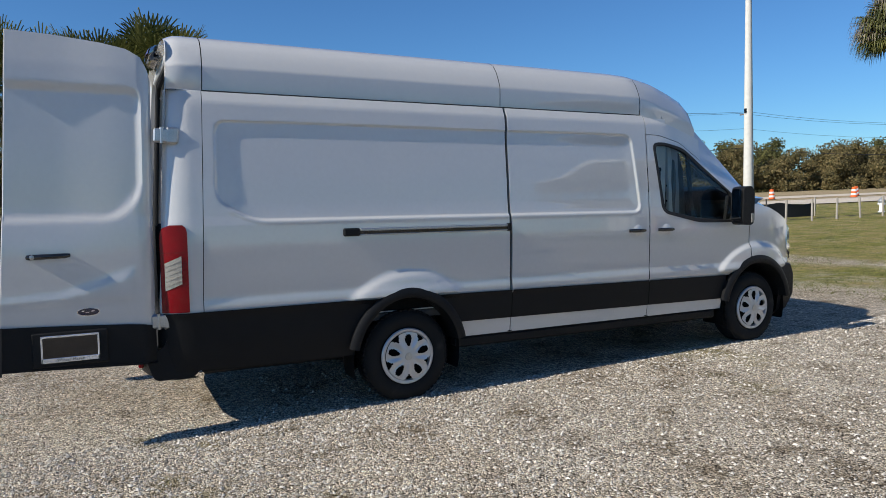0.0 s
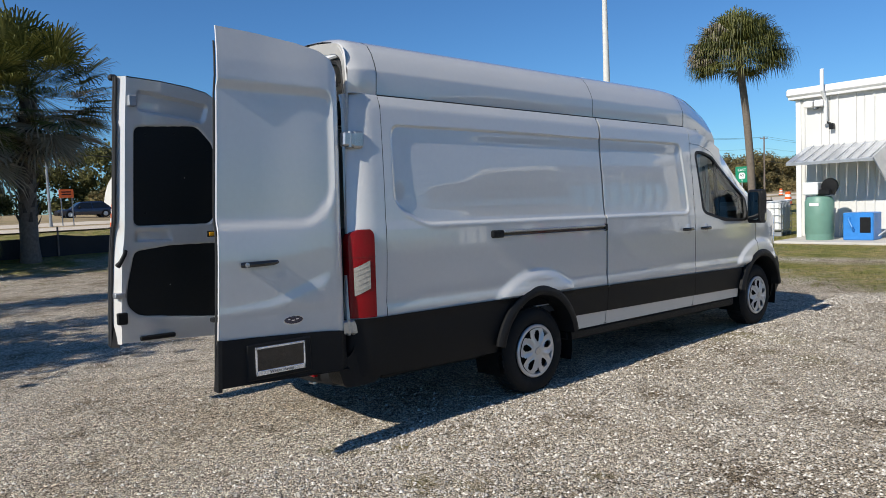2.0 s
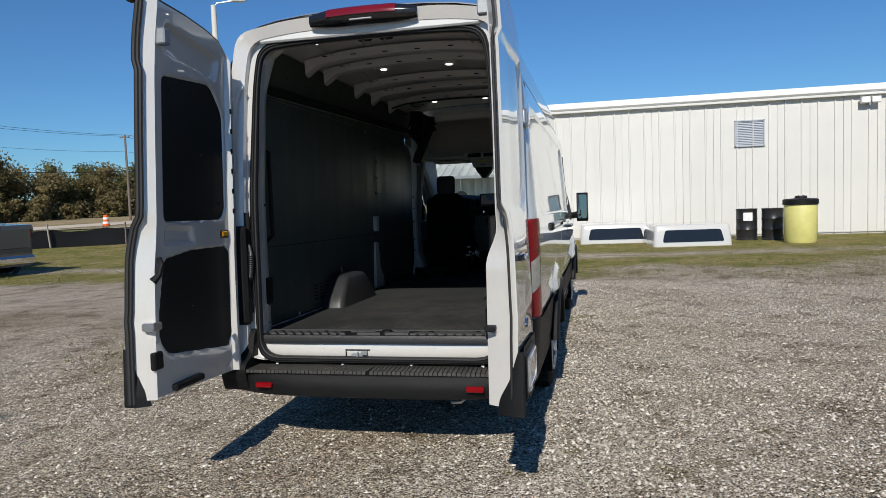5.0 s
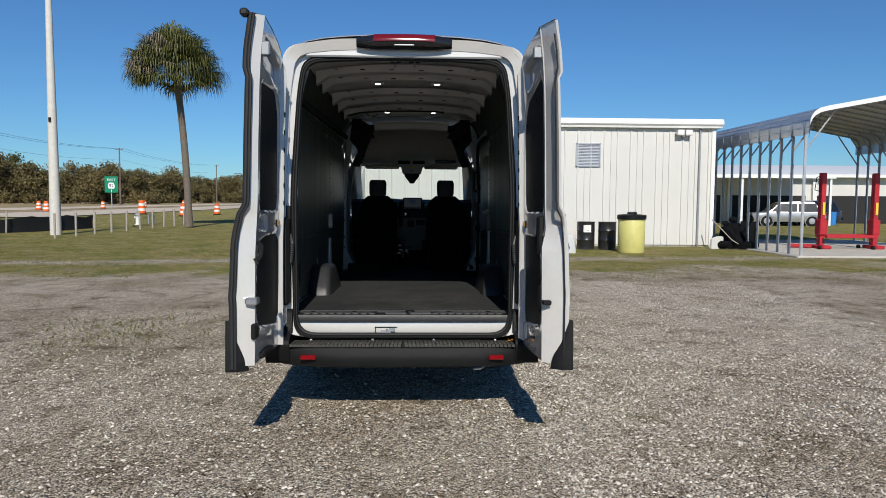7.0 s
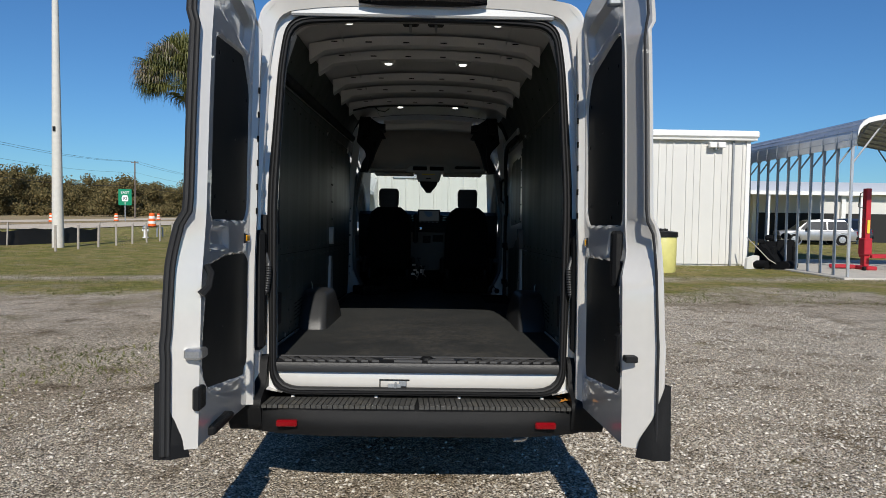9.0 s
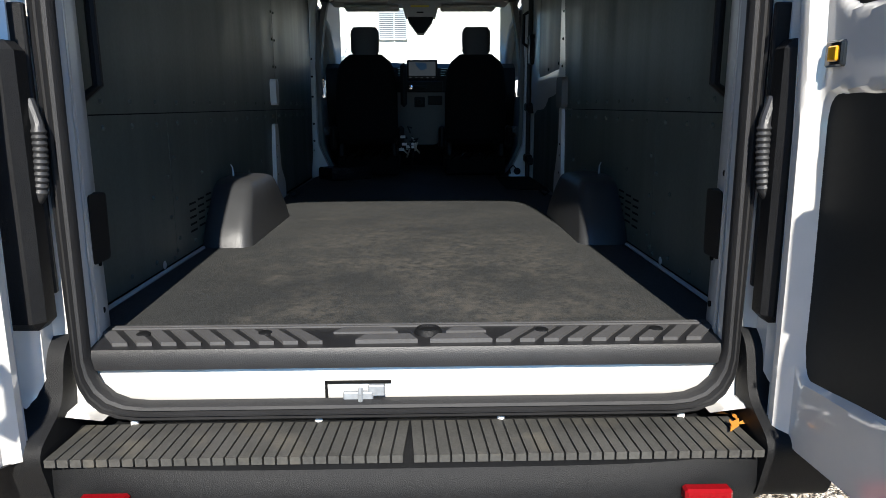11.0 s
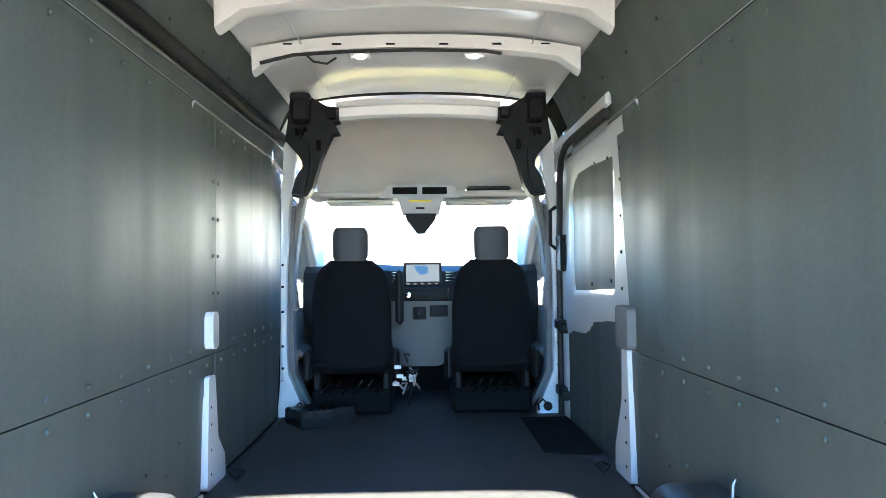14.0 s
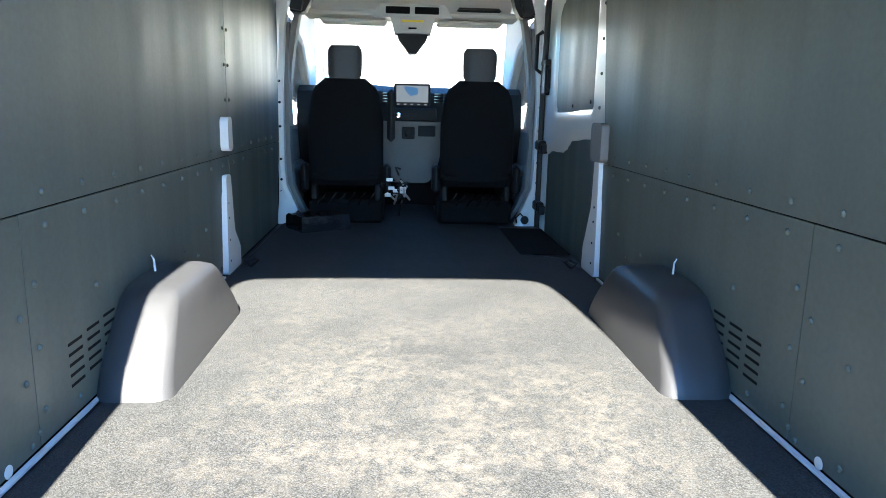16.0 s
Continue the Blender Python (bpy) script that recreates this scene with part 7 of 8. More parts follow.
for z in (0.22, 0.44, 0.66, 0.88, 1.08):
    for y in (-0.5, 0.5):
        Shape().tube([(-0.6, y, z), (0.6, y, z)], 0.012, 6).done("cage_bar", M["galv"], tote)
    for x in (-0.6, 0.6):
        Shape().tube([(x, -0.5, z), (x, 0.5, z)], 0.012, 6).done("cage_bar", M["galv"], tote)
for k in range(8):
    x = -0.6 + 1.2 * k / 7
    for y in (-0.5, 0.5):
        Shape().tube([(x, y, 0.13), (x, y, 1.10)], 0.010, 6).done("cage_upright", M["galv"], tote)
for k in range(6):
    y = -0.5 + 1.0 * k / 5
    for x in (-0.6, 0.6):
        Shape().tube([(x, y, 0.13), (x, y, 1.10)], 0.010, 6).done("cage_upright", M["galv"], tote)
for x in (-0.5, 0, 0.5):
    Shape().box(x - 0.06, x + 0.06, -0.5, 0.5, 0.0, 0.13, 0.01).done("pallet_runner", M["galv_dull"], tote)
Shape().lathe([(0.0, 1.14), (0.10, 1.14), (0.11, 1.09)], "z", n=18).done("tote_lid", M["black"], tote)
Shape().box(-0.608, -0.60, -0.2, 0.12, 0.65, 1.0).done("tote_placard", M["reflect"], tote)

d0 = thing("steel_drum", "black steel drum against the white wall", "drum", (17.6, -5.45, 0), group="drums by the wall")
Shape().lathe([(0.0, 0.02), (0.28, 0.02), (0.295, 0.0), (0.295, 0.03), (0.28, 0.05), (0.28, 0.28), (0.292, 0.30), (0.28, 0.32), (0.28, 0.58), (0.292, 0.60), (0.28, 0.62), (0.28, 0.85), (0.295, 0.88), (0.28, 0.88), (0.27, 0.86), (0.0, 0.86)], "z", n=28).done("shell", M["drum"], d0)
Shape().box(-0.286, -0.27, -0.10, 0.14, 0.55, 0.78).done("drum_label", M["reflect"], d0)
copy_thing(d0, pose(17.45, -6.10, 0, 0, 0, 120))
yb = thing("plastic_barrel", "faded yellow plastic barrel with a black lid", "barrel", (16.2, -6.50, 0))
Shape().lathe([(0.0, 0.0), (0.37, 0.0), (0.39, 0.04), (0.40, 0.5), (0.40, 1.0), (0.38, 1.03)], "z", n=32).done("barrel_body", M["yellow"], yb)
Shape().lathe([(0.43, 1.00), (0.43, 1.12), (0.40, 1.14), (0.15, 1.16), (0.13, 1.20), (0.0, 1.21)], "z", n=32).done("lid", M["black"], yb)
for k in range(5):
    Shape().box(-0.05, 0.05, 0.05 + 0.06 * k - 0.2, 0.09 + 0.06 * k - 0.2, 1.15, 1.22 + 0.01 * (k % 2), 0.01).done("lid_clasp", M["black"], yb)


def truck_cap(name_at, rz):
    c = thing("truck_bed_cap", "white fibreglass truck bed cap set down on the grass", "truck cap", name_at, rz, "truck caps")
    L, W2, H = 2.02, 0.80, 0.58
    rows = []
    for z, a, b in ((0.0, 1.0, 1.0), (0.08, 1.0, 1.0), (0.40, 0.97, 0.94), (0.53, 0.95, 0.90), (H - 0.015, 0.93, 0.87), (H, 0.89, 0.82)):
        rows.append([(p * W2 * b, q * L / 2 * a, z) for p, q in rounded([(-1, -1), (1, -1), (1, 1), (-1, 1)], 0.12)])
    sh = Shape().grid(rows, closed=True)
    sh.add(rows[-1], [tuple(range(len(rows[-1])))])
    sh.done("cap_shell", M["white"], c)
    def on(y, z):
        return (-(W2 * float(np.interp(z, [0.08, 0.40, 0.53], [1.0, 0.94, 0.90]))), y, z)
    pts = [on(y, z) for y, z in rounded([(-0.80, 0.12), (0.78, 0.12), (0.70, 0.44), (-0.72, 0.44)], 0.06)]
    Shape().add([(x - 0.012, y, z) for x, y, z in pts] + [(x + 0.02, y, z) for x, y, z in pts], [tuple(range(len(pts)))[::-1]] + [(i, (i + 1) % len(pts), (i + 1) % len(pts) + len(pts), i + len(pts)) for i in range(len(pts))]).done("cap_window", M["window_dark"], c, "dark tinted side window")
    return c


truck_cap((18.0, -1.75, 0), 4)
truck_cap((16.4, -3.65, 0), 7)

# black seats and hoses dumped beside the building
def dumped_seat(at, rz, lean, label):
    c = thing("dumped_car_seat", label, "car seat", at, rz, "dumped seats")
    Shape().prism(rounded([(-0.28, 0.0), (0.30, 0.0), (0.34, 0.16), (0.20, 0.24), (-0.24, 0.20)], 0.06), "y", -0.26, 0.26).done("cushion", M["seat"], c)
    bk = Shape().prism(rounded([(-0.10, 0.0), (0.10, 0.0), (0.09, 0.40), (0.02, 0.74), (-0.09, 0.72), (-0.13, 0.30)], 0.05), "y", -0.25, 0.25)
    for s in (-1, 1):
        bk.prism(rounded([(-0.08, 0.06), (0.15, 0.06), (0.13, 0.52), (-0.06, 0.60)], 0.05), "y", *sorted((s * 0.20, s * 0.29)))
    bk.turned(pose(-0.20, 0, 0.14, 0, lean, 0)).done("backrest", M["seat"], c)
    Shape().box(-0.07, 0.05, -0.14, 0.14, 0.76, 0.94, 0.05).tube([(0, -0.06, 0.68), (0, -0.06, 0.80)], 0.008, 6).tube([(0, 0.06, 0.68), (0, 0.06, 0.80)], 0.008, 6).turned(pose(-0.20, 0, 0.14, 0, lean, 0)).done("headrest", M["seat"], c)
    for s in (-1, 1):
        Shape().box(-0.26, 0.28, *sorted((s * 0.18, s * 0.22)), -0.03, 0.02, 0.008).done("seat_rail", M["galv_dull"], c)


dumped_seat((18.05, -10.20, 0.03), 130, -22, "black fabric vehicle seat dumped beside the building")
dumped_seat((17.75, -10.75, 0.03), 215, -38, "black fabric vehicle seat tipped back on the ground")
dumped_seat((18.35, -11.15, 0.03), 160, -10, "black fabric vehicle seat dumped under the carport eave")
tub = thing("scrap_sheet", "white scrap of sheet metal leaning at the building corner", "sheet metal", (17.95, -9.86, 0.0), 20)
Shape().prism(rounded([(-0.26, 0.0), (0.24, 0.0), (0.20, 0.34), (-0.10, 0.42), (-0.26, 0.40)], 0.03), "x", -0.05, 0.05).done("sheet", M["shed"], tub)
gh = thing("garden_hose", "pale hose hanging down over the dumped seats", "hose", (18.0, -10.0, 0.0))
Shape().tube([(0.3, 0.15, 0.95), (0.0, 0.02, 0.72), (-0.25, -0.30, 0.30), (-0.40, -0.75, 0.02), (-0.5, -1.1, 0.016)], 0.016, 6).done("hose_run", M["stake"], gh)

# ---- carport with the red lift under it ----
cp = thing("steel_carport", "open galvanised steel carport with a bowed roof", "carport", (14.7, -10.85, 0))
CW, CL, EH = 6.6, 7.8, 3.45
prof = [(0.0, EH), (0.0, EH + 0.33), (-0.04, EH + 0.46), (-0.13, EH + 0.58), (-0.27, EH + 0.67), (-0.50, EH + 0.73)]
prof += [(-0.50 - (CW / 2 - 0.5) * k / 3, EH + 0.73 + 0.52 * k / 3) for k in (1, 2, 3)]
prof += [(-CW - y, z) for y, z in prof[-2::-1]]
# long sheets that run the length of the roof, lapped on raised ribs
for a in ((0, 1), (1, 5), (5, 6), (6, 7), (7, 8), (8, 9), (9, 10), (10, 11), (11, 15), (15, 16)):
    edge = prof[a[0]:a[1] + 1]
    rows = [[(-0.25, y, z), (CL + 0.25, y, z)] for y, z in edge]
    inward = -0.012 if sum(y for y, z in edge) / len(edge) > -CW / 2 else 0.012
    back = [[(-0.25, y + inward, z - 0.016), (CL + 0.25, y + inward, z - 0.016)] for y, z in edge[::-1]]
    Shape().grid(rows + back + rows[:1], flip=True).done("roof_sheet", M["galv"], cp)
for (y0, z0), (y1, z1) in zip(prof[:-1], prof[1:]):
    n = max(1, int(math.hypot(y1 - y0, z1 - z0) / 0.23))
    for k in range(n):
        t = (k + 0.5) / n
        y, z = y0 + (y1 - y0) * t, z0 + (z1 - z0) * t
        Shape().tube([(-0.25, y, z + 0.004), (CL + 0.25, y, z + 0.004)], 0.016, 5).done("roof_sheet_rib", M["galv"], cp)
Shape().grid([[(x, y, z + 0.03 + dz) for y, z in prof] for x, dz in ((-0.26, 0), (-0.29, 0), (-0.29, -0.13), (-0.26, -0.13))], flip=True).done("roof_edge_trim", M["shed_trim"], cp)
for k in range(13):
    x = CL * k / 12
    for y, sgn in ((-0.05, -1), (-CW + 0.05, 1)):
        m = M["galv_dull"] if k else M["galv"]
        Shape().box(x - 0.03, x + 0.03, y - 0.03, y + 0.03, 0.0, EH + 0.30).done("post", m, cp)
        Shape().tube([(x, y, EH - 0.45), (x, y + sgn * 0.85, EH + 0.72)], 0.024, 6).done("knee_brace", m, cp)
    Shape().tube([(x, y, z - 0.06) for y, z in prof], 0.03, 6).done("rafter", M["galv_dull"], cp)
Shape().box(-0.3, CL + 0.3, -CW - 0.2, 0.2, -0.03, 0.05, 0.02).done("carport_slab", M["slab"], cp)

lift = thing("vehicle_lift", "red two-post vehicle lift standing on the slab", "lift", (17.6, -13.15, 0.05), 0)
for y, nm in ((0.0, 1), (-1.75, -1)):
    Shape().box(-0.10, 0.10, y - 0.075, y + 0.075, 0.0, 2.45, 0.01).done("lift_column", M["lift_red"], lift)
    Shape().box(-0.40, 0.32, y - 0.16, y + 0.16, 0.0, 0.12, 0.03).done("lift_base", M["lift_red"], lift)
    Shape().box(-0.16, 0.16, y - 0.12, y + 0.12, 0.45, 0.95, 0.02).done("lift_carriage", M["lift_red"], lift)
    Shape().box(-0.13, -0.12, y - 0.04, y + 0.04, 1.1, 1.5).done("lift_label", M["yellow_tag"], lift)
    for x in (-0.42, 0.32):
        Shape().lathe([(0.0, -0.03), (0.07, -0.03), (0.07, 0.03), (0.0, 0.03)], "y", (x, y + 0.27, 0.05), 14).done("castor", M["black"], lift)
for x in (-0.3, 0.25):
    Shape().box(x - 0.06, x + 0.06, -1.7, 0.0, 0.36, 0.46, 0.01).done("lift_beam", M["lift_red"], lift)
Shape().box(-0.1, 0.1, 0.25, 0.95, 0.02, 0.14, 0.03).turned(pose(0, 0, 0, 0, 0, -20)).done("lift_arm", M["lift_red"], lift)
Shape().tube([(0.0, 0.0, 2.4), (0.15, 0.12, 2.3), (0.1, 0.2, 1.9), (-0.05, 0.1, 1.85)], 0.015, 6).done("lift_hose", M["rubber"], lift)


# ---- vehicles ----
def car(name, label, at, rz, paint, L, W2, H, cabin, bed=None, r=0.34):
    c = thing(name, label, name.split("_")[-1], at, rz)
    hl = L / 2
    def low(x):
        return 1.0 - 0.16 * max(0, (abs(x) - (hl - 0.45)) / 0.45) ** 2
    xs = np.linspace(-hl, hl, 26)
    belt = H * 0.58
    rows = []
    for x in xs:
        w = W2 / 2 * low(x)
        hood = belt - 0.10 * max(0, (x - hl * 0.35) / (hl * 0.65)) ** 2
        rows.append([(x, -w * 0.93, 0.28), (x, -w, 0.42), (x, -w * 1.0, 0.70), (x, -w * 0.97, hood - 0.08), (x, -w * 0.86, hood), (x, 0, hood + 0.03), (x, w * 0.86, hood), (x, w * 0.97, hood - 0.08), (x, w, 0.70), (x, w, 0.42), (x, w * 0.93, 0.28)])
    b = Shape().grid(rows)
    b.add(rows[0], [tuple(range(11))])
    b.add(rows[-1], [tuple(range(10, -1, -1))])
    b.done("body", paint, c)
    x0, x1, x2, x3 = cabin
    w = W2 / 2
    rows = []
    for x, z, k in ((x0, belt - 0.02, 0.95), (x1, H - 0.03, 0.74), ((x1 + x2) / 2, H, 0.73), (x2, H - 0.05, 0.74), (x3, belt - 0.02, 0.92)):
        rows.append([(x, -w * 0.93, belt - 0.04), (x, -w * (0.93 if z < belt else k), z), (x, 0, z + 0.02), (x, w * (0.93 if z < belt else k), z), (x, w * 0.93, belt - 0.04)])
    Shape().grid(rows).done("cabin_roof", paint, c)
    for s in (-1, 1):
        xm = (x1 + x2) / 2
        for a0, a1 in ((x0 + 0.16, xm - 0.04), (xm + 0.04, x3 - 0.22)):
            lo_z, hi_z = belt + 0.02, H - 0.13
            def on(x, z):
                k = (z - belt) / (H - belt)
                return (x, s * (w * (0.93 - 0.19 * k) + 0.012), z)
            xa = max(a0, x0 + (x1 - x0) * 0.85) if a0 < xm - 0.3 else a0
            xb = a1 if a1 < xm else min(a1, x2 + (x3 - x2) * 0.15)
            pts = [on(a0, lo_z), on(a1, lo_z), on(xb, hi_z), on(xa, hi_z)]
            Shape().add(pts, [(0, 1, 2, 3) if s < 0 else (3, 2, 1, 0)]).done("side_window", M["window_dark"], c)
        Shape().box(x2 + 0.1, x2 + 0.26, *sorted((s * (w + 0.02), s * (w + 0.20))), belt, belt + 0.18, 0.04).done("wing_mirror", M["black"], c)
        Shape().box(-hl - 0.01, -hl + 0.10, *sorted((s * (w * 0.62), s * (w * 0.86))), belt - 0.32, belt - 0.05, 0.03).done("tail_lamp", M["red"], c)
        for x in (-hl * 0.60, hl * 0.62):
            wl = new("wheel")
            wl.parent = c
            wl.matrix_basis = pose(x, s * (w + 0.01), r, 0, 0, 0 if s < 0 else 180)
            Shape().lathe([(0.0, 0.02), (r * 0.55, 0.01), (r * 0.62, -0.01), (r * 0.95, 0.0), (r, 0.03), (r, 0.20), (r * 0.9, 0.24), (0.0, 0.24)], "y", n=28).done("tyre", M["tyre"], wl)
            Shape().lathe([(0.0, -0.02), (r * 0.2, -0.02), (r * 0.5, 0.0), (r * 0.56, -0.015), (r * 0.58, 0.01)], "y", n=24).done("rim", M["black_gloss"] if bed else M["silver"], wl)
            for k in range(6):
                Shape().box(-0.02, 0.02, -0.025, 0.0, 0.06, r * 0.56, 0.006).turned(Matrix.Rotation(k * math.pi / 3, 4, "Y")).done("spoke", M["steel"], wl)
            Shape().lathe([(r * 1.16, -0.015), (r * 1.26, -0.02), (r * 1.26, 0.10), (r * 1.16, 0.10), (r * 1.16, -0.015)], "y", n=28).done("arch_lip", paint if not bed else M["car_grey"], wl)
    def end_glass(xa, xb, nm):
        za, zb = belt + 0.03, H - 0.10
        f = lambda z: xa + (xb - xa) * (z - belt) / (H - belt)
        o = 0.015 if xa > xb else -0.015
        wv = lambda z: w * (0.86 - 0.16 * (z - belt) / (H - belt))
        pts = [(f(za) + o, -wv(za), za), (f(za) + o, wv(za), za), (f(zb) + o, wv(zb), zb), (f(zb) + o, -wv(zb), zb)]
        Shape().add(pts, [(0, 1, 2, 3) if xa > xb else (3, 2, 1, 0)]).done(nm, M["window_dark"], c)
    end_glass(x3, x2, "windscreen")
    end_glass(x0, x1, "rear_window")
    Shape().box(-hl - 0.08, -hl + 0.12, -w * 0.9, w * 0.9, 0.34, 0.54, 0.05).done("rear_bumper", M["chrome"] if bed else M["black"], c)
    Shape().box(hl - 0.12, hl + 0.06, -w * 0.9, w * 0.9, 0.30, 0.56, 0.05).done("front_bumper", M["black"], c)
    return c


pk = car("pickup_truck", "slate grey crew-cab pickup truck parked at the lot's edge", (10.87, 15.69, 0.10), 80, M["car_grey"], 5.85, 2.0, 2.13, (-0.80, -0.62, 1.12, 1.92), True, 0.42)
pk.matrix_basis = pose(10.87, 15.69, 0.10, 0, -2.6, 80)
for q in (-1, 1):
    Shape().tube([(-1.2, q * 1.02, 0.36), (1.3, q * 1.02, 0.36)], 0.05, 8).done("side_step", M["black"], pk)
    for x in (-0.15, 0.95):
        Shape().box(x - 0.24, x - 0.06, *sorted((q * 0.985, q * 1.03)), 1.02, 1.06, 0.012).done("door_handle", M["black"], pk)
Shape().box(-2.92, -0.85, -0.93, 0.93, 1.08, 1.30, 0.05).done("cargo_bed", M["car_grey"], pk)
Shape().box(-2.96, -2.90, -0.80, 0.80, 0.72, 1.22, 0.02).done("tailgate", M["car_grey"], pk)

# ---- posts, poles, signs, fences, barrels ----
pole = thing("street_lamp", "tall pale concrete lamp pole at the edge of the lot", "street lamp", (24.6, 14.9, 0.0))
Shape().tube([(0, 0, 0), (0, 0, 5), (0, 0, 10.3)], [0.22, 0.17, 0.11], 14).done("pole_shaft", M["pole"], pole)
Shape().tube([(0, 0, 10.2), (0.1, -0.12, 10.4), (0.3, -0.80, 10.5)], 0.03, 8).done("lamp_arm", M["galv"], pole)
Shape().box(-0.1, 0.55, -0.10, 0.10, -0.06, 0.05, 0.04).turned(pose(0.3, -0.8, 10.5, 0, 0, -70)).done("lamp_head", M["galv"], pole)
Shape().box(-0.22, -0.16, -0.05, 0.05, 4.6, 4.78, 0.01).done("pole_tag", M["black"], pole)


def palm(at, trunk_h, r0, crown, seed, lean=(0, 0), boots=False, dry=10, leaves=70, low=-0.62, dead_side=None, droop=1.0):
    p = thing("cabbage_palm", "cabbage palm with a rough trunk and a dense round crown", "palm tree", at)
    rg = random.Random(seed)
    path = [(lean[0] * t * t, lean[1] * t * t, trunk_h * t) for t in np.linspace(0, 1, 9)]
    Shape().tube(path, [r0 * (1.25 if i == 0 else 1.0 - 0.12 * i / 8) for i in range(9)], 14).done("trunk", M["bark"], p)
    top = Vector(path[-1])
    if boots:
        b = Shape()
        for k in range(70):
            t = 0.25 + 0.75 * k / 70
            a = k * 2.4
            c = Vector((lean[0] * t * t, lean[1] * t * t, trunk_h * t))
            d = Vector((math.cos(a), math.sin(a), 0))
            e = Vector((-d.y, d.x, 0)) * 0.06
            q = c + d * r0 * 0.9
            b.add([q - e, q + e, q + d * 0.14 + Vector((0, 0, 0.28)) + e * 0.4, q + d * 0.14 + Vector((0, 0, 0.28)) - e * 0.4, q + d * 0.05 + Vector((0, 0, 0.02))], [(0, 1, 2, 3), (1, 0, 4), (2, 1, 4), (3, 2, 4), (0, 3, 4)])
        b.done("leaf_base_skirt", M["boots"], p)
    for kind, count in (("palm", leaves), ("palm_dry", dry)):
        s = Shape()
        for k in range(count):
            a = rg.uniform(0, 6.283)
            el = math.asin(rg.uniform(low, 0.98)) if kind == "palm" else rg.uniform(-1.2, -0.1)
            if kind == "palm_dry" and dead_side is not None:
                a, el = dead_side + rg.gauss(0, 0.45), rg.uniform(-0.1, 0.7)
            d = Vector((math.cos(a) * math.cos(el), math.sin(a) * math.cos(el), math.sin(el)))
            L = crown * rg.uniform(0.42, 0.58)
            base = top + Vector((0, 0, 0.25)) + d * 0.12
            side = d.cross(Vector((0, 0, 1)))
            side = side.normalized() if side.length > 0.05 else Vector((1, 0, 0))
            up = side.cross(d).normalized()
            tip = base + d * L - Vector((0, 0, 0.10 * L))
            # stalk
            s.add([base - side * 0.02, base + side * 0.02, tip + side * 0.012, tip - side * 0.012], [(0, 1, 2, 3)])
            nl = 26
            fan = crown * rg.uniform(0.34, 0.48)
            for j in range(nl):
                b2 = (j / (nl - 1) - 0.5) * 3.7
                dirv = (d * math.cos(b2) + side * math.sin(b2) + up * (0.34 - 0.2 * abs(b2))).normalized()
                l = fan * (1.0 - 0.14 * abs(b2)) * rg.uniform(0.85, 1.1)
                w = (side * math.cos(b2) - d * math.sin(b2)) * 0.026
                m1 = tip + dirv * l * 0.5
                m2 = tip + dirv * l * 0.80 + Vector((0, 0, -l * droop * rg.uniform(0.08, 0.2)))
                e = tip + dirv * l * 0.92 + Vector((0, 0, -l * droop * rg.uniform(0.30, 0.75)))
                s.add([tip, m1 - w, m1 + w, m2 - w * 0.7, m2 + w * 0.7, e], [(0, 1, 2), (1, 3, 4, 2), (3, 5, 4)])
        s.done("crown" if kind == "palm" else "dead_fronds", M[kind], p, "" if kind == "palm" else "hanging grey-brown dead fronds", soft=0)
    return p


palm((32.6, 12.1, 0.05), 7.85, 0.19, 2.75, 1, (-0.5, 0.35), False, 24, 190, -0.40, 2.0)
palm((0.30, 18.2, 0.1), 4.5, 0.30, 2.9, 2, (0.2, 0.1), True, 34, 95, -0.75, None, 0.35)
palm((1.75, 18.6, 0.15), 4.9, 0.25, 2.9, 3, (0.3, 0.1), True, 30, 95, -0.75, None, 0.35)
palm((-0.65, 18.9, 0.15), 4.3, 0.30, 2.9, 5, (-0.2, 0.1), True, 30, 90, -0.75, None, 0.35)
palm((-2.9, 19.6, 0.2), 4.8, 0.28, 2.9, 7, (-0.1, 0.0), True, 24, 85, -0.7, None, 0.35)
palm((-1.0, 17.3, 0.05), 1.5, 0.22, 2.2, 8, (0.0, 0.0), True, 6, 60)
palm((45.0, 5.4, 0.1), 6.6, 0.2, 2.9, 6, (0, 0), False, 10, 120)

# roadworks sign and a thin lamp pole on the median
rw = thing("roadworks_sign", "orange roadworks sign on two posts across the road", "road sign", (7.75, 42.0, float(height(7.75, 42.0))))
Shape().box(-0.40, 0.40, -0.02, 0.02, 1.75, 2.25, 0.01).done("sign_face", M["orange"], rw)
for x in (-0.3, 0.3):
    Shape().box(x - 0.025, x + 0.025, 0.02, 0.06, 0.0, 2.2).done("sign_post", M["galv_dull"], rw)
for z in (1.92, 2.06):
    Shape().box(-0.26, 0.26, -0.026, -0.02, z, z + 0.07).done("sign_bar", M["black"], rw)
tl = thing("street_lamp", "thin grey lamp pole on the median", "street lamp", (6.9, 42.5, float(height(6.9, 42.5))))
Shape().tube([(0, 0, 0), (0, 0, 4.8)], [0.09, 0.06], 8).done("pole_shaft", M["galv_dull"], tl)
Shape().tube([(0, 0, 4.7), (0.2, -0.1, 4.85), (0.7, -0.2, 4.9)], 0.04, 6).done("lamp_arm", M["galv_dull"], tl)

lp = thing("street_lamp", "distant steel street lamp behind the building", "street lamp", (45.0, 4.0, 0))
Shape().tube([(0, 0, 0), (0, 0, 8.8)], [0.10, 0.06], 8).done("pole_shaft", M["galv"], lp)
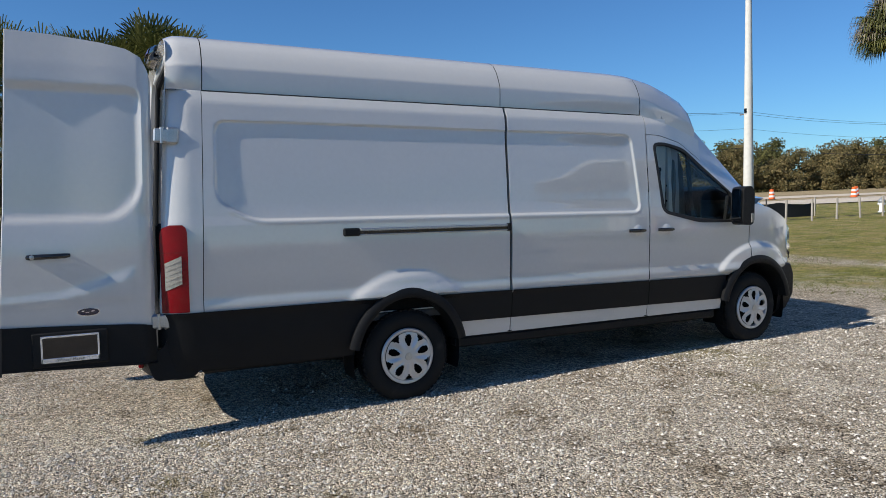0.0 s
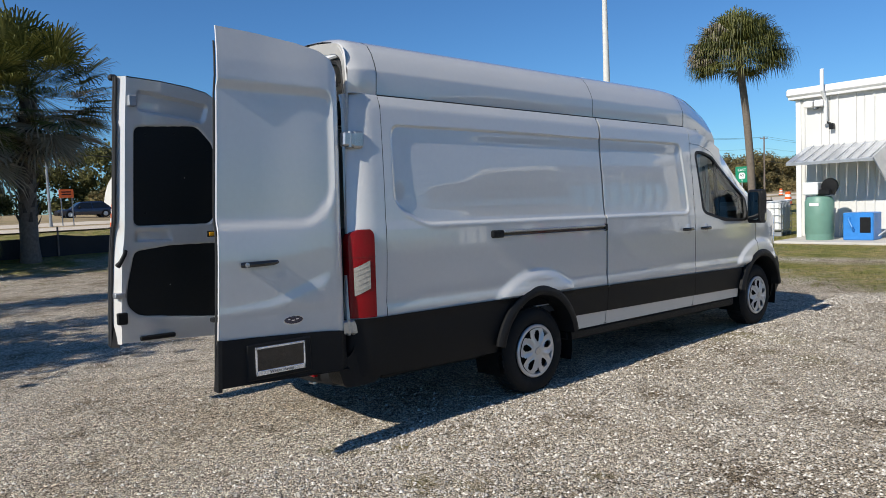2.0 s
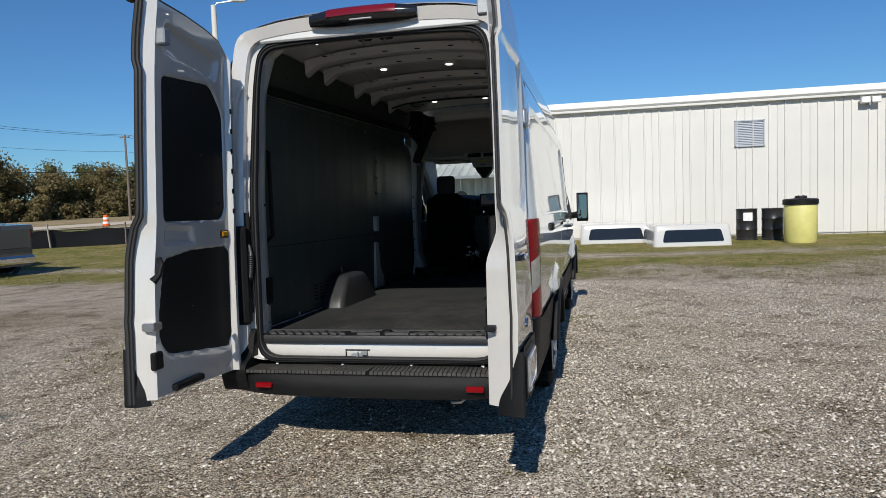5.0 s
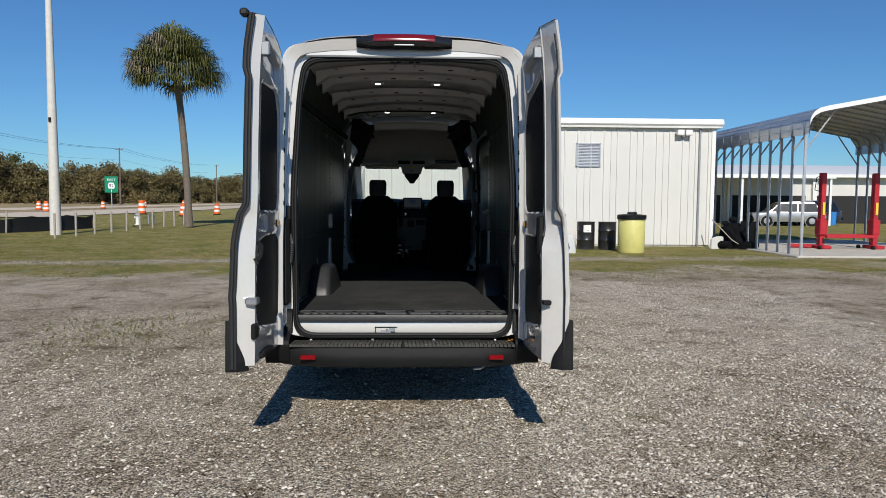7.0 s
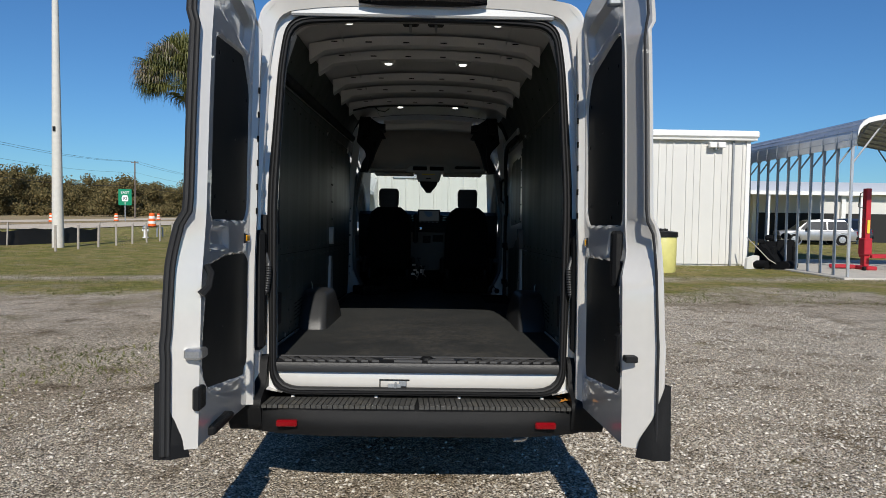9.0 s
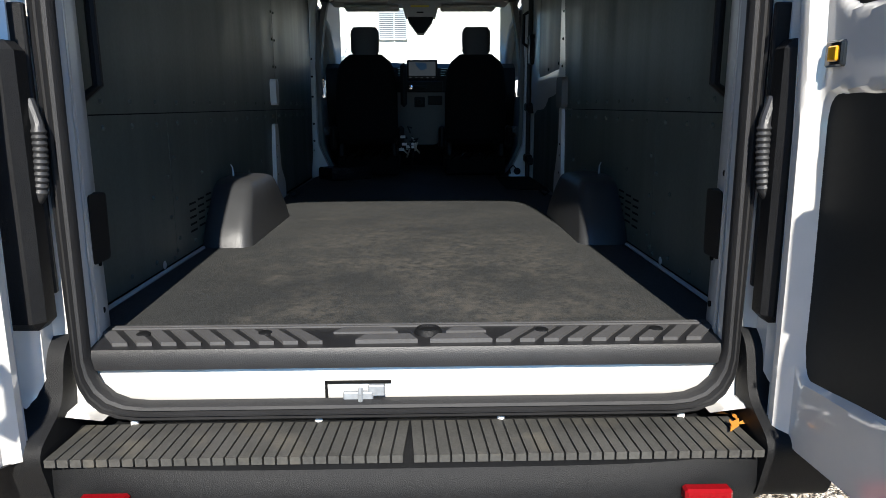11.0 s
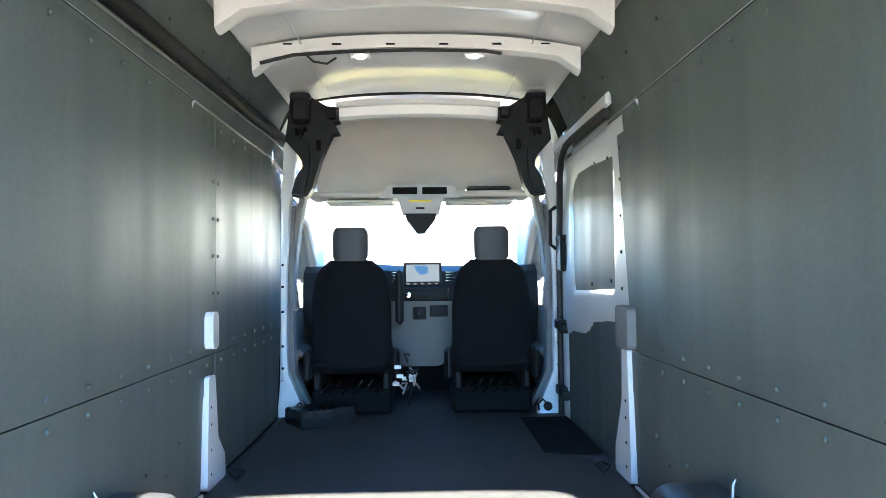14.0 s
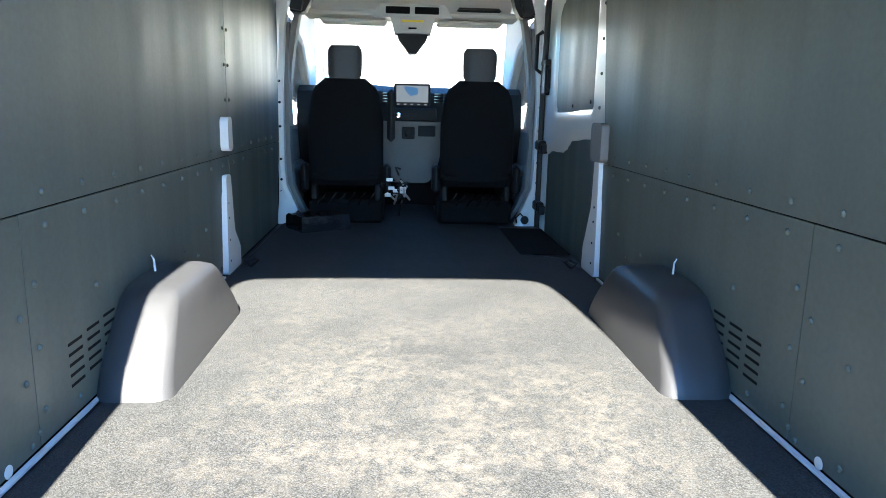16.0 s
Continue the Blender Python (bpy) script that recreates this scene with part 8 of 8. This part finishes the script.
Shape().tube([(0, 0, 8.7), (0, -0.3, 8.85), (0, -1.2, 8.9)], 0.05, 6).done("lamp_arm", M["galv"], lp)

# green road sign, with the figures and words that can be read
sg = thing("road_sign", "green highway direction sign on a steel post", "road sign", (86.4, 39.5, -0.4), 113.5)
sg.scale = (1.25, 1.25, 1.25)
Shape().tube([(0, -0.075, 0), (0, -0.075, 3.6)], 0.05, 8).done("sign_post", M["galv"], sg)
Shape().prism(rounded([(-0.62, 2.1), (0.62, 2.1), (0.62, 3.75), (-0.62, 3.75)], 0.06), "y", -0.02, 0.02).done("sign_face", M["sign"], sg)


def words(text, size, at, mat, parent, name):
    cu = bpy.data.curves.new(name, "FONT")
    cu.body, cu.size, cu.align_x, cu.extrude = text, size, "CENTER", 0.004
    tmp = bpy.data.objects.new("tmp", cu)
    scene.collection.objects.link(tmp)
    bpy.context.view_layer.update()
    me = bpy.data.meshes.new_from_object(tmp.evaluated_get(bpy.context.evaluated_depsgraph_get()))
    bpy.data.objects.remove(tmp)
    me.materials.append(mat)
    ob = new(name, me)
    ob.parent = parent
    ob.matrix_basis = at
    return ob


words("EAST", 0.36, pose(0, 0.03, 3.28, 90, 0, 180), M["sign_white"], sg, "sign_word")
Shape().prism(rounded([(-0.28, 2.50), (0.28, 2.50), (0.32, 2.85), (0.22, 3.12), (-0.22, 3.12), (-0.32, 2.85)], 0.08), "y", 0.02, 0.03).done("route_shield", M["sign_white"], sg)
words("92", 0.42, pose(0, 0.036, 2.66, 90, 0, 180), M["black"], sg, "route_number")
Shape().box(-0.03, 0.03, 0.02, 0.03, 2.18, 2.42).done("sign_arrow", M["sign_white"], sg)


def traffic_drum(at):
    d = thing("traffic_barrel", "orange and white striped construction barrel by the road", "traffic barrel", at, group="construction barrels")
    z = 0.08
    Shape().lathe([(0.0, 0.0), (0.36, 0.0), (0.38, 0.05), (0.30, 0.08)], "z", n=18).done("base", M["black"], d)
    for k, m in enumerate(("orange", "reflect", "orange", "reflect", "orange")):
        r = 0.29 - 0.022 * k
        Shape().lathe([(r, z), (r, z + 0.165), (r - 0.018, z + 0.18)], "z", n=18).done("band", M[m], d)
        z += 0.182
    Shape().lathe([(0.19, 0.98), (0.17, 1.02), (0.0, 1.03)], "z", n=18).done("top", M["orange"], d)
    return d


td = traffic_drum((47.0, 20.2, 0.35))
for x, y in ((53.5, 19.4), (59.0, 41.0), (64, 36.0), (72, 41), (49.0, 40.5), (85, 40), (61, 18.8), (17.0, 40.5), (6.0, 25.2), (33, 40), (37.5, 40.5), (101, 41), (118, 41), (18.5, 60), (21.5, 60)):
    copy_thing(td, pose(x, y, float(height(x, y)) + 0.02))

# rope-and-post fence with black silt cloth
pst = tagged(new("fence_post"), "weathered wooden post of the lot's edge fence", "fence post", "posts along the lot's edge")
Shape().tube([(0, 0, 0), (0, 0, 0.95)], 0.045, 8).done("stake", M["stake"], pst)
pst.matrix_basis = pose(22.0, 13.6, 0)
for k in range(1, 11):
    x = 22.0 + 1.65 * k
    y = 13.6 + 0.02 * k
    copy_thing(pst, pose(x, y, float(height(x, y)) - 0.02, (k * 37 % 5) - 2, (k * 53 % 5) - 2, 0))
silt = tagged(new("silt_fence"), "sagging black silt fence cloth on wooden stakes", "silt fence")
rows = []
for k in range(61):
    t = k / 60
    x = -16 + 46.5 * t
    y = 19.2 - 3.1 * smooth01((x - 12) / 18)
    z = float(height(x, y))
    hgt = 0.62 + 0.06 * math.sin(k * 1.9) + 0.03 * math.sin(k * 0.7)
    o = 0.05 * math.sin(k * 1.3)
    rows.append([(x, y + o, z - 0.02), (x, y + o * 0.5 + 0.02, z + hgt * 0.5), (x, y, z + hgt), (x, y + 0.02, z + hgt), (x, y + 0.04 + o * 0.5, z + hgt * 0.5), (x, y + o + 0.02, z - 0.02)])
Shape().grid(rows).done("fence_cloth", M["silt"], silt)
for k in range(0, 61, 4):
    x, y, z = rows[k][0]
    lean = 0.12 * math.sin(k * 2.1)
    Shape().box(-0.022, 0.022, -0.022, 0.022, 0, 0.92).turned(pose(x, y - 0.05, z, 0, math.degrees(lean), 0)).done("fence_stake", M["stake"] if k % 8 else M["wood"], silt)

hyd = thing("fire_hydrant", "pale fire hydrant on the grass by the posts", "hydrant", (35.2, 15.8, 0.03))
Shape().lathe([(0.0, 0.0), (0.16, 0.0), (0.16, 0.05), (0.10, 0.07), (0.10, 0.50), (0.0, 0.50)], "z", n=16).done("hydrant_body", M["sign_white"], hyd)
Shape().lathe([(0.0, 0.50), (0.15, 0.505), (0.17, 0.55), (0.12, 0.66), (0.03, 0.72), (0.03, 0.77), (0.0, 0.77)], "z", n=16).done("hydrant_cap", M["galv_dull"], hyd, "dull grey hydrant cap")
for s in (-1, 1):
    Shape().lathe([(0.0, 0), (0.06, 0), (0.06, 0.08), (0.0, 0.08)], "y", (0, s * 0.13 - 0.04, 0.42), 10).done("hydrant_outlet", M["tote"], hyd)
Shape().tube([(1.6, 0, 0), (1.6, 0, 0.5), (1.9, 0, 0.55), (2.4, 0, 0.5), (2.4, 0, 0)], 0.05, 8).done("water_pipe", M["galv_dull"], hyd)

# utility poles and wires along the far side of the road
prev = None
spots = [(-130, 56), (-85, 56), (-42, 56), (2, 56), (26, 56), (73, 56), (128, 56), (190, 56)]
for k, (x, y) in enumerate(spots):
    z = float(height(x, y))
    u = thing("utility_pole", "weathered wooden utility pole beyond the road", "utility pole", (x, y, z), group="utility poles")
    Shape().tube([(0, 0, 0), (0.05, 0, 10.7)], [0.17, 0.12], 8).done("pole_shaft", M["wood"], u)
    Shape().box(-0.06, 0.06, -0.7, 0.7, 10.3, 10.42).done("cross_arm", M["wood"], u)
    for j in (-0.6, 0.0, 0.6):
        Shape().lathe([(0.0, 0), (0.05, 0.02), (0.05, 0.14), (0.0, 0.16)], "z", (0, j, 10.42), 8).done("insulator", M["galv_dull"], u)
for j, (dy, hz, r) in enumerate(((-0.6, 10.6, 0.018), (0.6, 10.55, 0.018), (0, 8.6, 0.014), (0, 6.2, 0.035))):
    wire = tagged(new("power_line"), "dark overhead cable strung between utility poles", "cable", "overhead cables")
    path = []
    for a, b in zip(spots[:-1], spots[1:]):
        for t in np.linspace(0, 1, 9)[:-1]:
            x, y = a[0] + (b[0] - a[0]) * t, a[1]
            z = float(height(a[0], y)) * (1 - t) + float(height(b[0], y)) * t
            path.append((x, y + dy, z + hz - 0.9 * 4 * t * (1 - t)))
    Shape().tube(path, r, 5).done("cable", M["rubber"], wire)

# arched steel hut beyond the road, cars beside it
hut = thing("arched_steel_hut", "long arched hut of white corrugated steel with a small porch", "hut", (20.0, 75.0, 1.9))
HL, HR = 20.5, 7.2
nr = 20
for k in range(nr):
    x0 = 1.0 * k
    rows = []
    for x, b in ((x0, 0.0), (x0 + 0.22, 0.10), (x0 + 0.5, 0.22), (x0 + 0.78, 0.10), (x0 + 1.0, 0.0)):
        rows.append([(x, -math.cos(a) * (HR + b), math.sin(a) * (4.3 + b)) for a in np.linspace(0, math.pi, 18)])
    Shape().grid(rows, flip=True).done("arch_sheet", M["shed"], hut)
for x in (0.02, HL - 0.6):
    Shape().prism([(-math.cos(a) * HR, math.sin(a) * 4.3) for a in np.linspace(0, math.pi, 24)], "x", x, x + 0.10).done("end_wall", M["shed"], hut)
Shape().box(6.0, 10.5, -9.0, -6.0, 0.0, 3.0).done("porch_wall", M["shed"], hut)
# near-black box on the porch wall paints the shade of a doorway
Shape().box(7.8, 9.3, -9.05, -9.0, 0.0, 2.4).done("porch_doorway", M["shade_black"], hut)
Shape().box(5.8, 10.7, -9.3, -6.0, 3.0, 3.15).done("porch_roof", M["shed_trim"], hut)
car("parked_car", "silver hatchback parked before the arched hut", (20.6, 62.0, float(height(20.6, 62.0))), 200, M["car_silver"], 4.4, 1.8, 1.6, (-2.0, -1.5, 0.5, 1.2))
car("parked_car", "dark blue sedan parked beyond the road", (13.4, 62.0, float(height(13.4, 62.0))), 180, M["car_dark"], 4.6, 1.8, 1.45, (-1.9, -1.2, 0.5, 1.2))

# workshop row behind the carport
wk = thing("workshop_building", "long white workshop with dark open bays", "building", (46, -12, 0))
Shape().box(0.3, 12, -40, 3, 0, 3.5).done("workshop_core", M["shed"], wk)
Shape().prism([(-0.4, 3.4), (-0.4, 3.62), (6, 4.6), (12.5, 3.62), (12.5, 3.4)], "y", -40.3, 3.3).done("workshop_roof", M["shed_trim"], wk)
# guessed canopy over the first bays, added to throw shade on the wall
Shape().prism([(-5.0, 3.15), (-5.0, 3.40), (-0.4, 3.62), (-0.4, 3.40)], "y", -15.8, 3.3).done("canopy_roof", M["shed_trim"], wk)
for k in range(4):
    Shape().box(-4.9, -4.75, -15.6 + 6.0 * k, -15.45 + 6.0 * k, 0, 3.2).done("canopy_post", M["shed_trim"], wk)
for k in range(6):
    y = 2.0 - 6.4 * k
    # thin near-black box on the solid wall paints an open bay's shade
    Shape().box(0.22, 0.32, y - 5.9, y - 0.15, 0.0, 2.05).done("bay", M["shade_black"], wk)
    Shape().box(0.05, 0.30, y - 0.25, y + 0.05, 0, 3.4).done("bay_post", M["shed_trim"], wk)
car("parked_car", "grey hatchback parked before the workshop", (40.7, -24.3, 0), 78, M["car_silver"], 4.5, 1.85, 1.6, (-2.0, -1.5, 0.5, 1.3))
car("parked_car", "dark sport utility parked before the workshop bays", (43.5, -27.2, 0), 100, M["car_dark"], 4.6, 1.9, 1.7, (-2.1, -1.6, 0.5, 1.3))
bl = thing("plastic_drum", "small teal drum before the workshop bays", "drum", (42.7, -28.6, 0))
Shape().lathe([(0.0, 0), (0.3, 0), (0.31, 0.45), (0.3, 0.9), (0.0, 0.92)], "z", n=18).done("shell", M["blue"], bl)


# ---- woods on the horizon ----
def woods(name, label, spans, mat, seed):
    """Rows of trees, each a heap of leaf clumps of uneven size."""
    rg = np.random.default_rng(seed)
    C, S = [], []
    core_v, core_f = [], []

    def core(c, r):
        """Dense twigs and shade in the middle of a clump."""
        n = len(core_v)
        for i in range(5):
            a = math.pi * (i + 0.5) / 5
            for j in range(7):
                b = 2 * math.pi * j / 7
                q = r * rg.uniform(0.25, 0.55)
                core_v.append((c[0] + q * math.sin(a) * math.cos(b), c[1] + q * math.sin(a) * math.sin(b), c[2] + 0.85 * q * math.cos(a)))
        core_f.extend((n + i * 7 + j, n + i * 7 + (j + 1) % 7, n + i * 7 + 7 + (j + 1) % 7, n + i * 7 + 7 + j) for i in range(4) for j in range(7))

    def clump(c, r, n):
        d = rg.normal(size=(n, 3))
        d /= np.linalg.norm(d, axis=1)[:, None]
        q = np.array(c) + d * (r * rg.uniform(0.45, 1.06, n))[:, None] * np.array([1, 1, 0.85])
        C.append(q)
        S.append(rg.uniform(0.11, 0.25, n) * (1 + 0.07 * r))
        core(c, r)

    for (xa, ya, xb, yb, n, h0, h1) in spans:
        for i in range(n):
            t = (i + rg.random()) / n
            x, y = xa + (xb - xa) * t + rg.uniform(-3, 3), ya + (yb - ya) * t + rg.uniform(-5, 5)
            h = rg.uniform(h0, h1)
            z = float(height(x, y))
            for j in range(6):
                r = h * rg.uniform(0.15, 0.27)
                clump((x + rg.uniform(-0.36, 0.36) * h, y + rg.uniform(-0.3, 0.3) * h, z + h * rg.uniform(0.30, 0.82)), r, 330 if h > 5 else 130)
            for j in range(4):
                clump((x + rg.uniform(-0.6, 0.6) * h, y + rg.uniform(-0.3, 0.3) * h, z + h * 0.16), h * 0.22, 200 if h > 5 else 80)
    C, S = np.concatenate(C), np.concatenate(S)
    n = len(C)
    A = rg.normal(size=(n, 3))
    A /= np.linalg.norm(A, axis=1)[:, None]
    B = np.cross(A, rg.normal(size=(n, 3)))
    B /= np.linalg.norm(B, axis=1)[:, None]
    A, B = A * S[:, None], B * S[:, None] * 0.75
    V = np.stack([C - A, C - B, C + A, C + B], 1).reshape(-1, 3)
    F = np.arange(4 * n).reshape(-1, 4)
    me = bpy.data.meshes.new(name)
    me.from_pydata(V.tolist() + core_v, [], F.tolist() + [tuple(4 * n + i for i in f) for f in core_f])
    me.materials.append(mat)
    return tagged(new(name, me), label, "trees", kind="stuff")


woods("far_woods", "olive and brown winter woods beyond the road", [(62, 92, 330, 96, 85, 7, 12), (130, 72, 330, 44, 32, 5, 10), (-60, 96, 12, 98, 22, 6, 11), (160, 30, 170, -90, 20, 5, 8), (20, 82, 76, 84, 34, 2.5, 4.6), (62, 85, 330, 88, 60, 2.2, 4.4)], M["wood_leaf"], 21)
woods("oak_woods", "dark evergreen oaks beyond the road", [(90, 100, 330, 108, 40, 6, 14), (30, 90, 75, 92, 30, 11, 15), (-60, 106, 64, 104, 22, 9, 13)], M["wood_leaf2"], 22)


# trees behind the lot throw long broken shade over the gravel
def oak(at, top, seed):
    o = thing("oak_tree", "thin spreading oak behind the lot that shades the gravel", "tree", at, group="oaks behind the lot")
    rg = random.Random(seed)
    k0 = top / 7.2
    Shape().tube([(0, 0, 0), (0.1, 0, 2.0 * k0), (0.2, 0.1, 3.4 * k0)], [0.24, 0.18, 0.13], 10).done("trunk", M["bark"], o)
    vs, fs = [], []
    for b in range(9):
        a = b * 2.4
        e = Vector((math.cos(a) * rg.uniform(0.5, 1.7), math.sin(a) * rg.uniform(0.3, 1.0), k0 * rg.uniform(3.8, 6.6)))
        Shape().tube([(0.2, 0.1, 3.0 * k0), (0.2 + e.x * 0.4, 0.1 + e.y * 0.4, (3.0 * k0 + e.z) / 2), tuple(e)], [0.09, 0.06, 0.02], 6).done("limb", M["bark"], o)
        for k in range(300):
            p = e + Vector((rg.gauss(0, 0.5), rg.gauss(0, 0.42), rg.gauss(0, 0.42)))
            s, d = rg.uniform(0.06, 0.13), Vector((rg.uniform(-1, 1), rg.uniform(-1, 1), rg.uniform(-1, 1))).normalized()
            q = d.orthogonal().normalized()
            n0 = len(vs)
            vs += [p - d * s, p - q * s * 0.6, p + d * s, p + q * s * 0.6]
            fs.append((n0, n0 + 1, n0 + 2, n0 + 3))
    link_mesh("crown", vs, fs, M["wood_leaf2"], o, soft=0)
    return o


oak((-8.6, 4.3, 0), 7.2, 32)
oak((-8.8, 6.0, 0), 7.6, 33)
oak((-8.4, 9.4, 0), 7.4, 34)
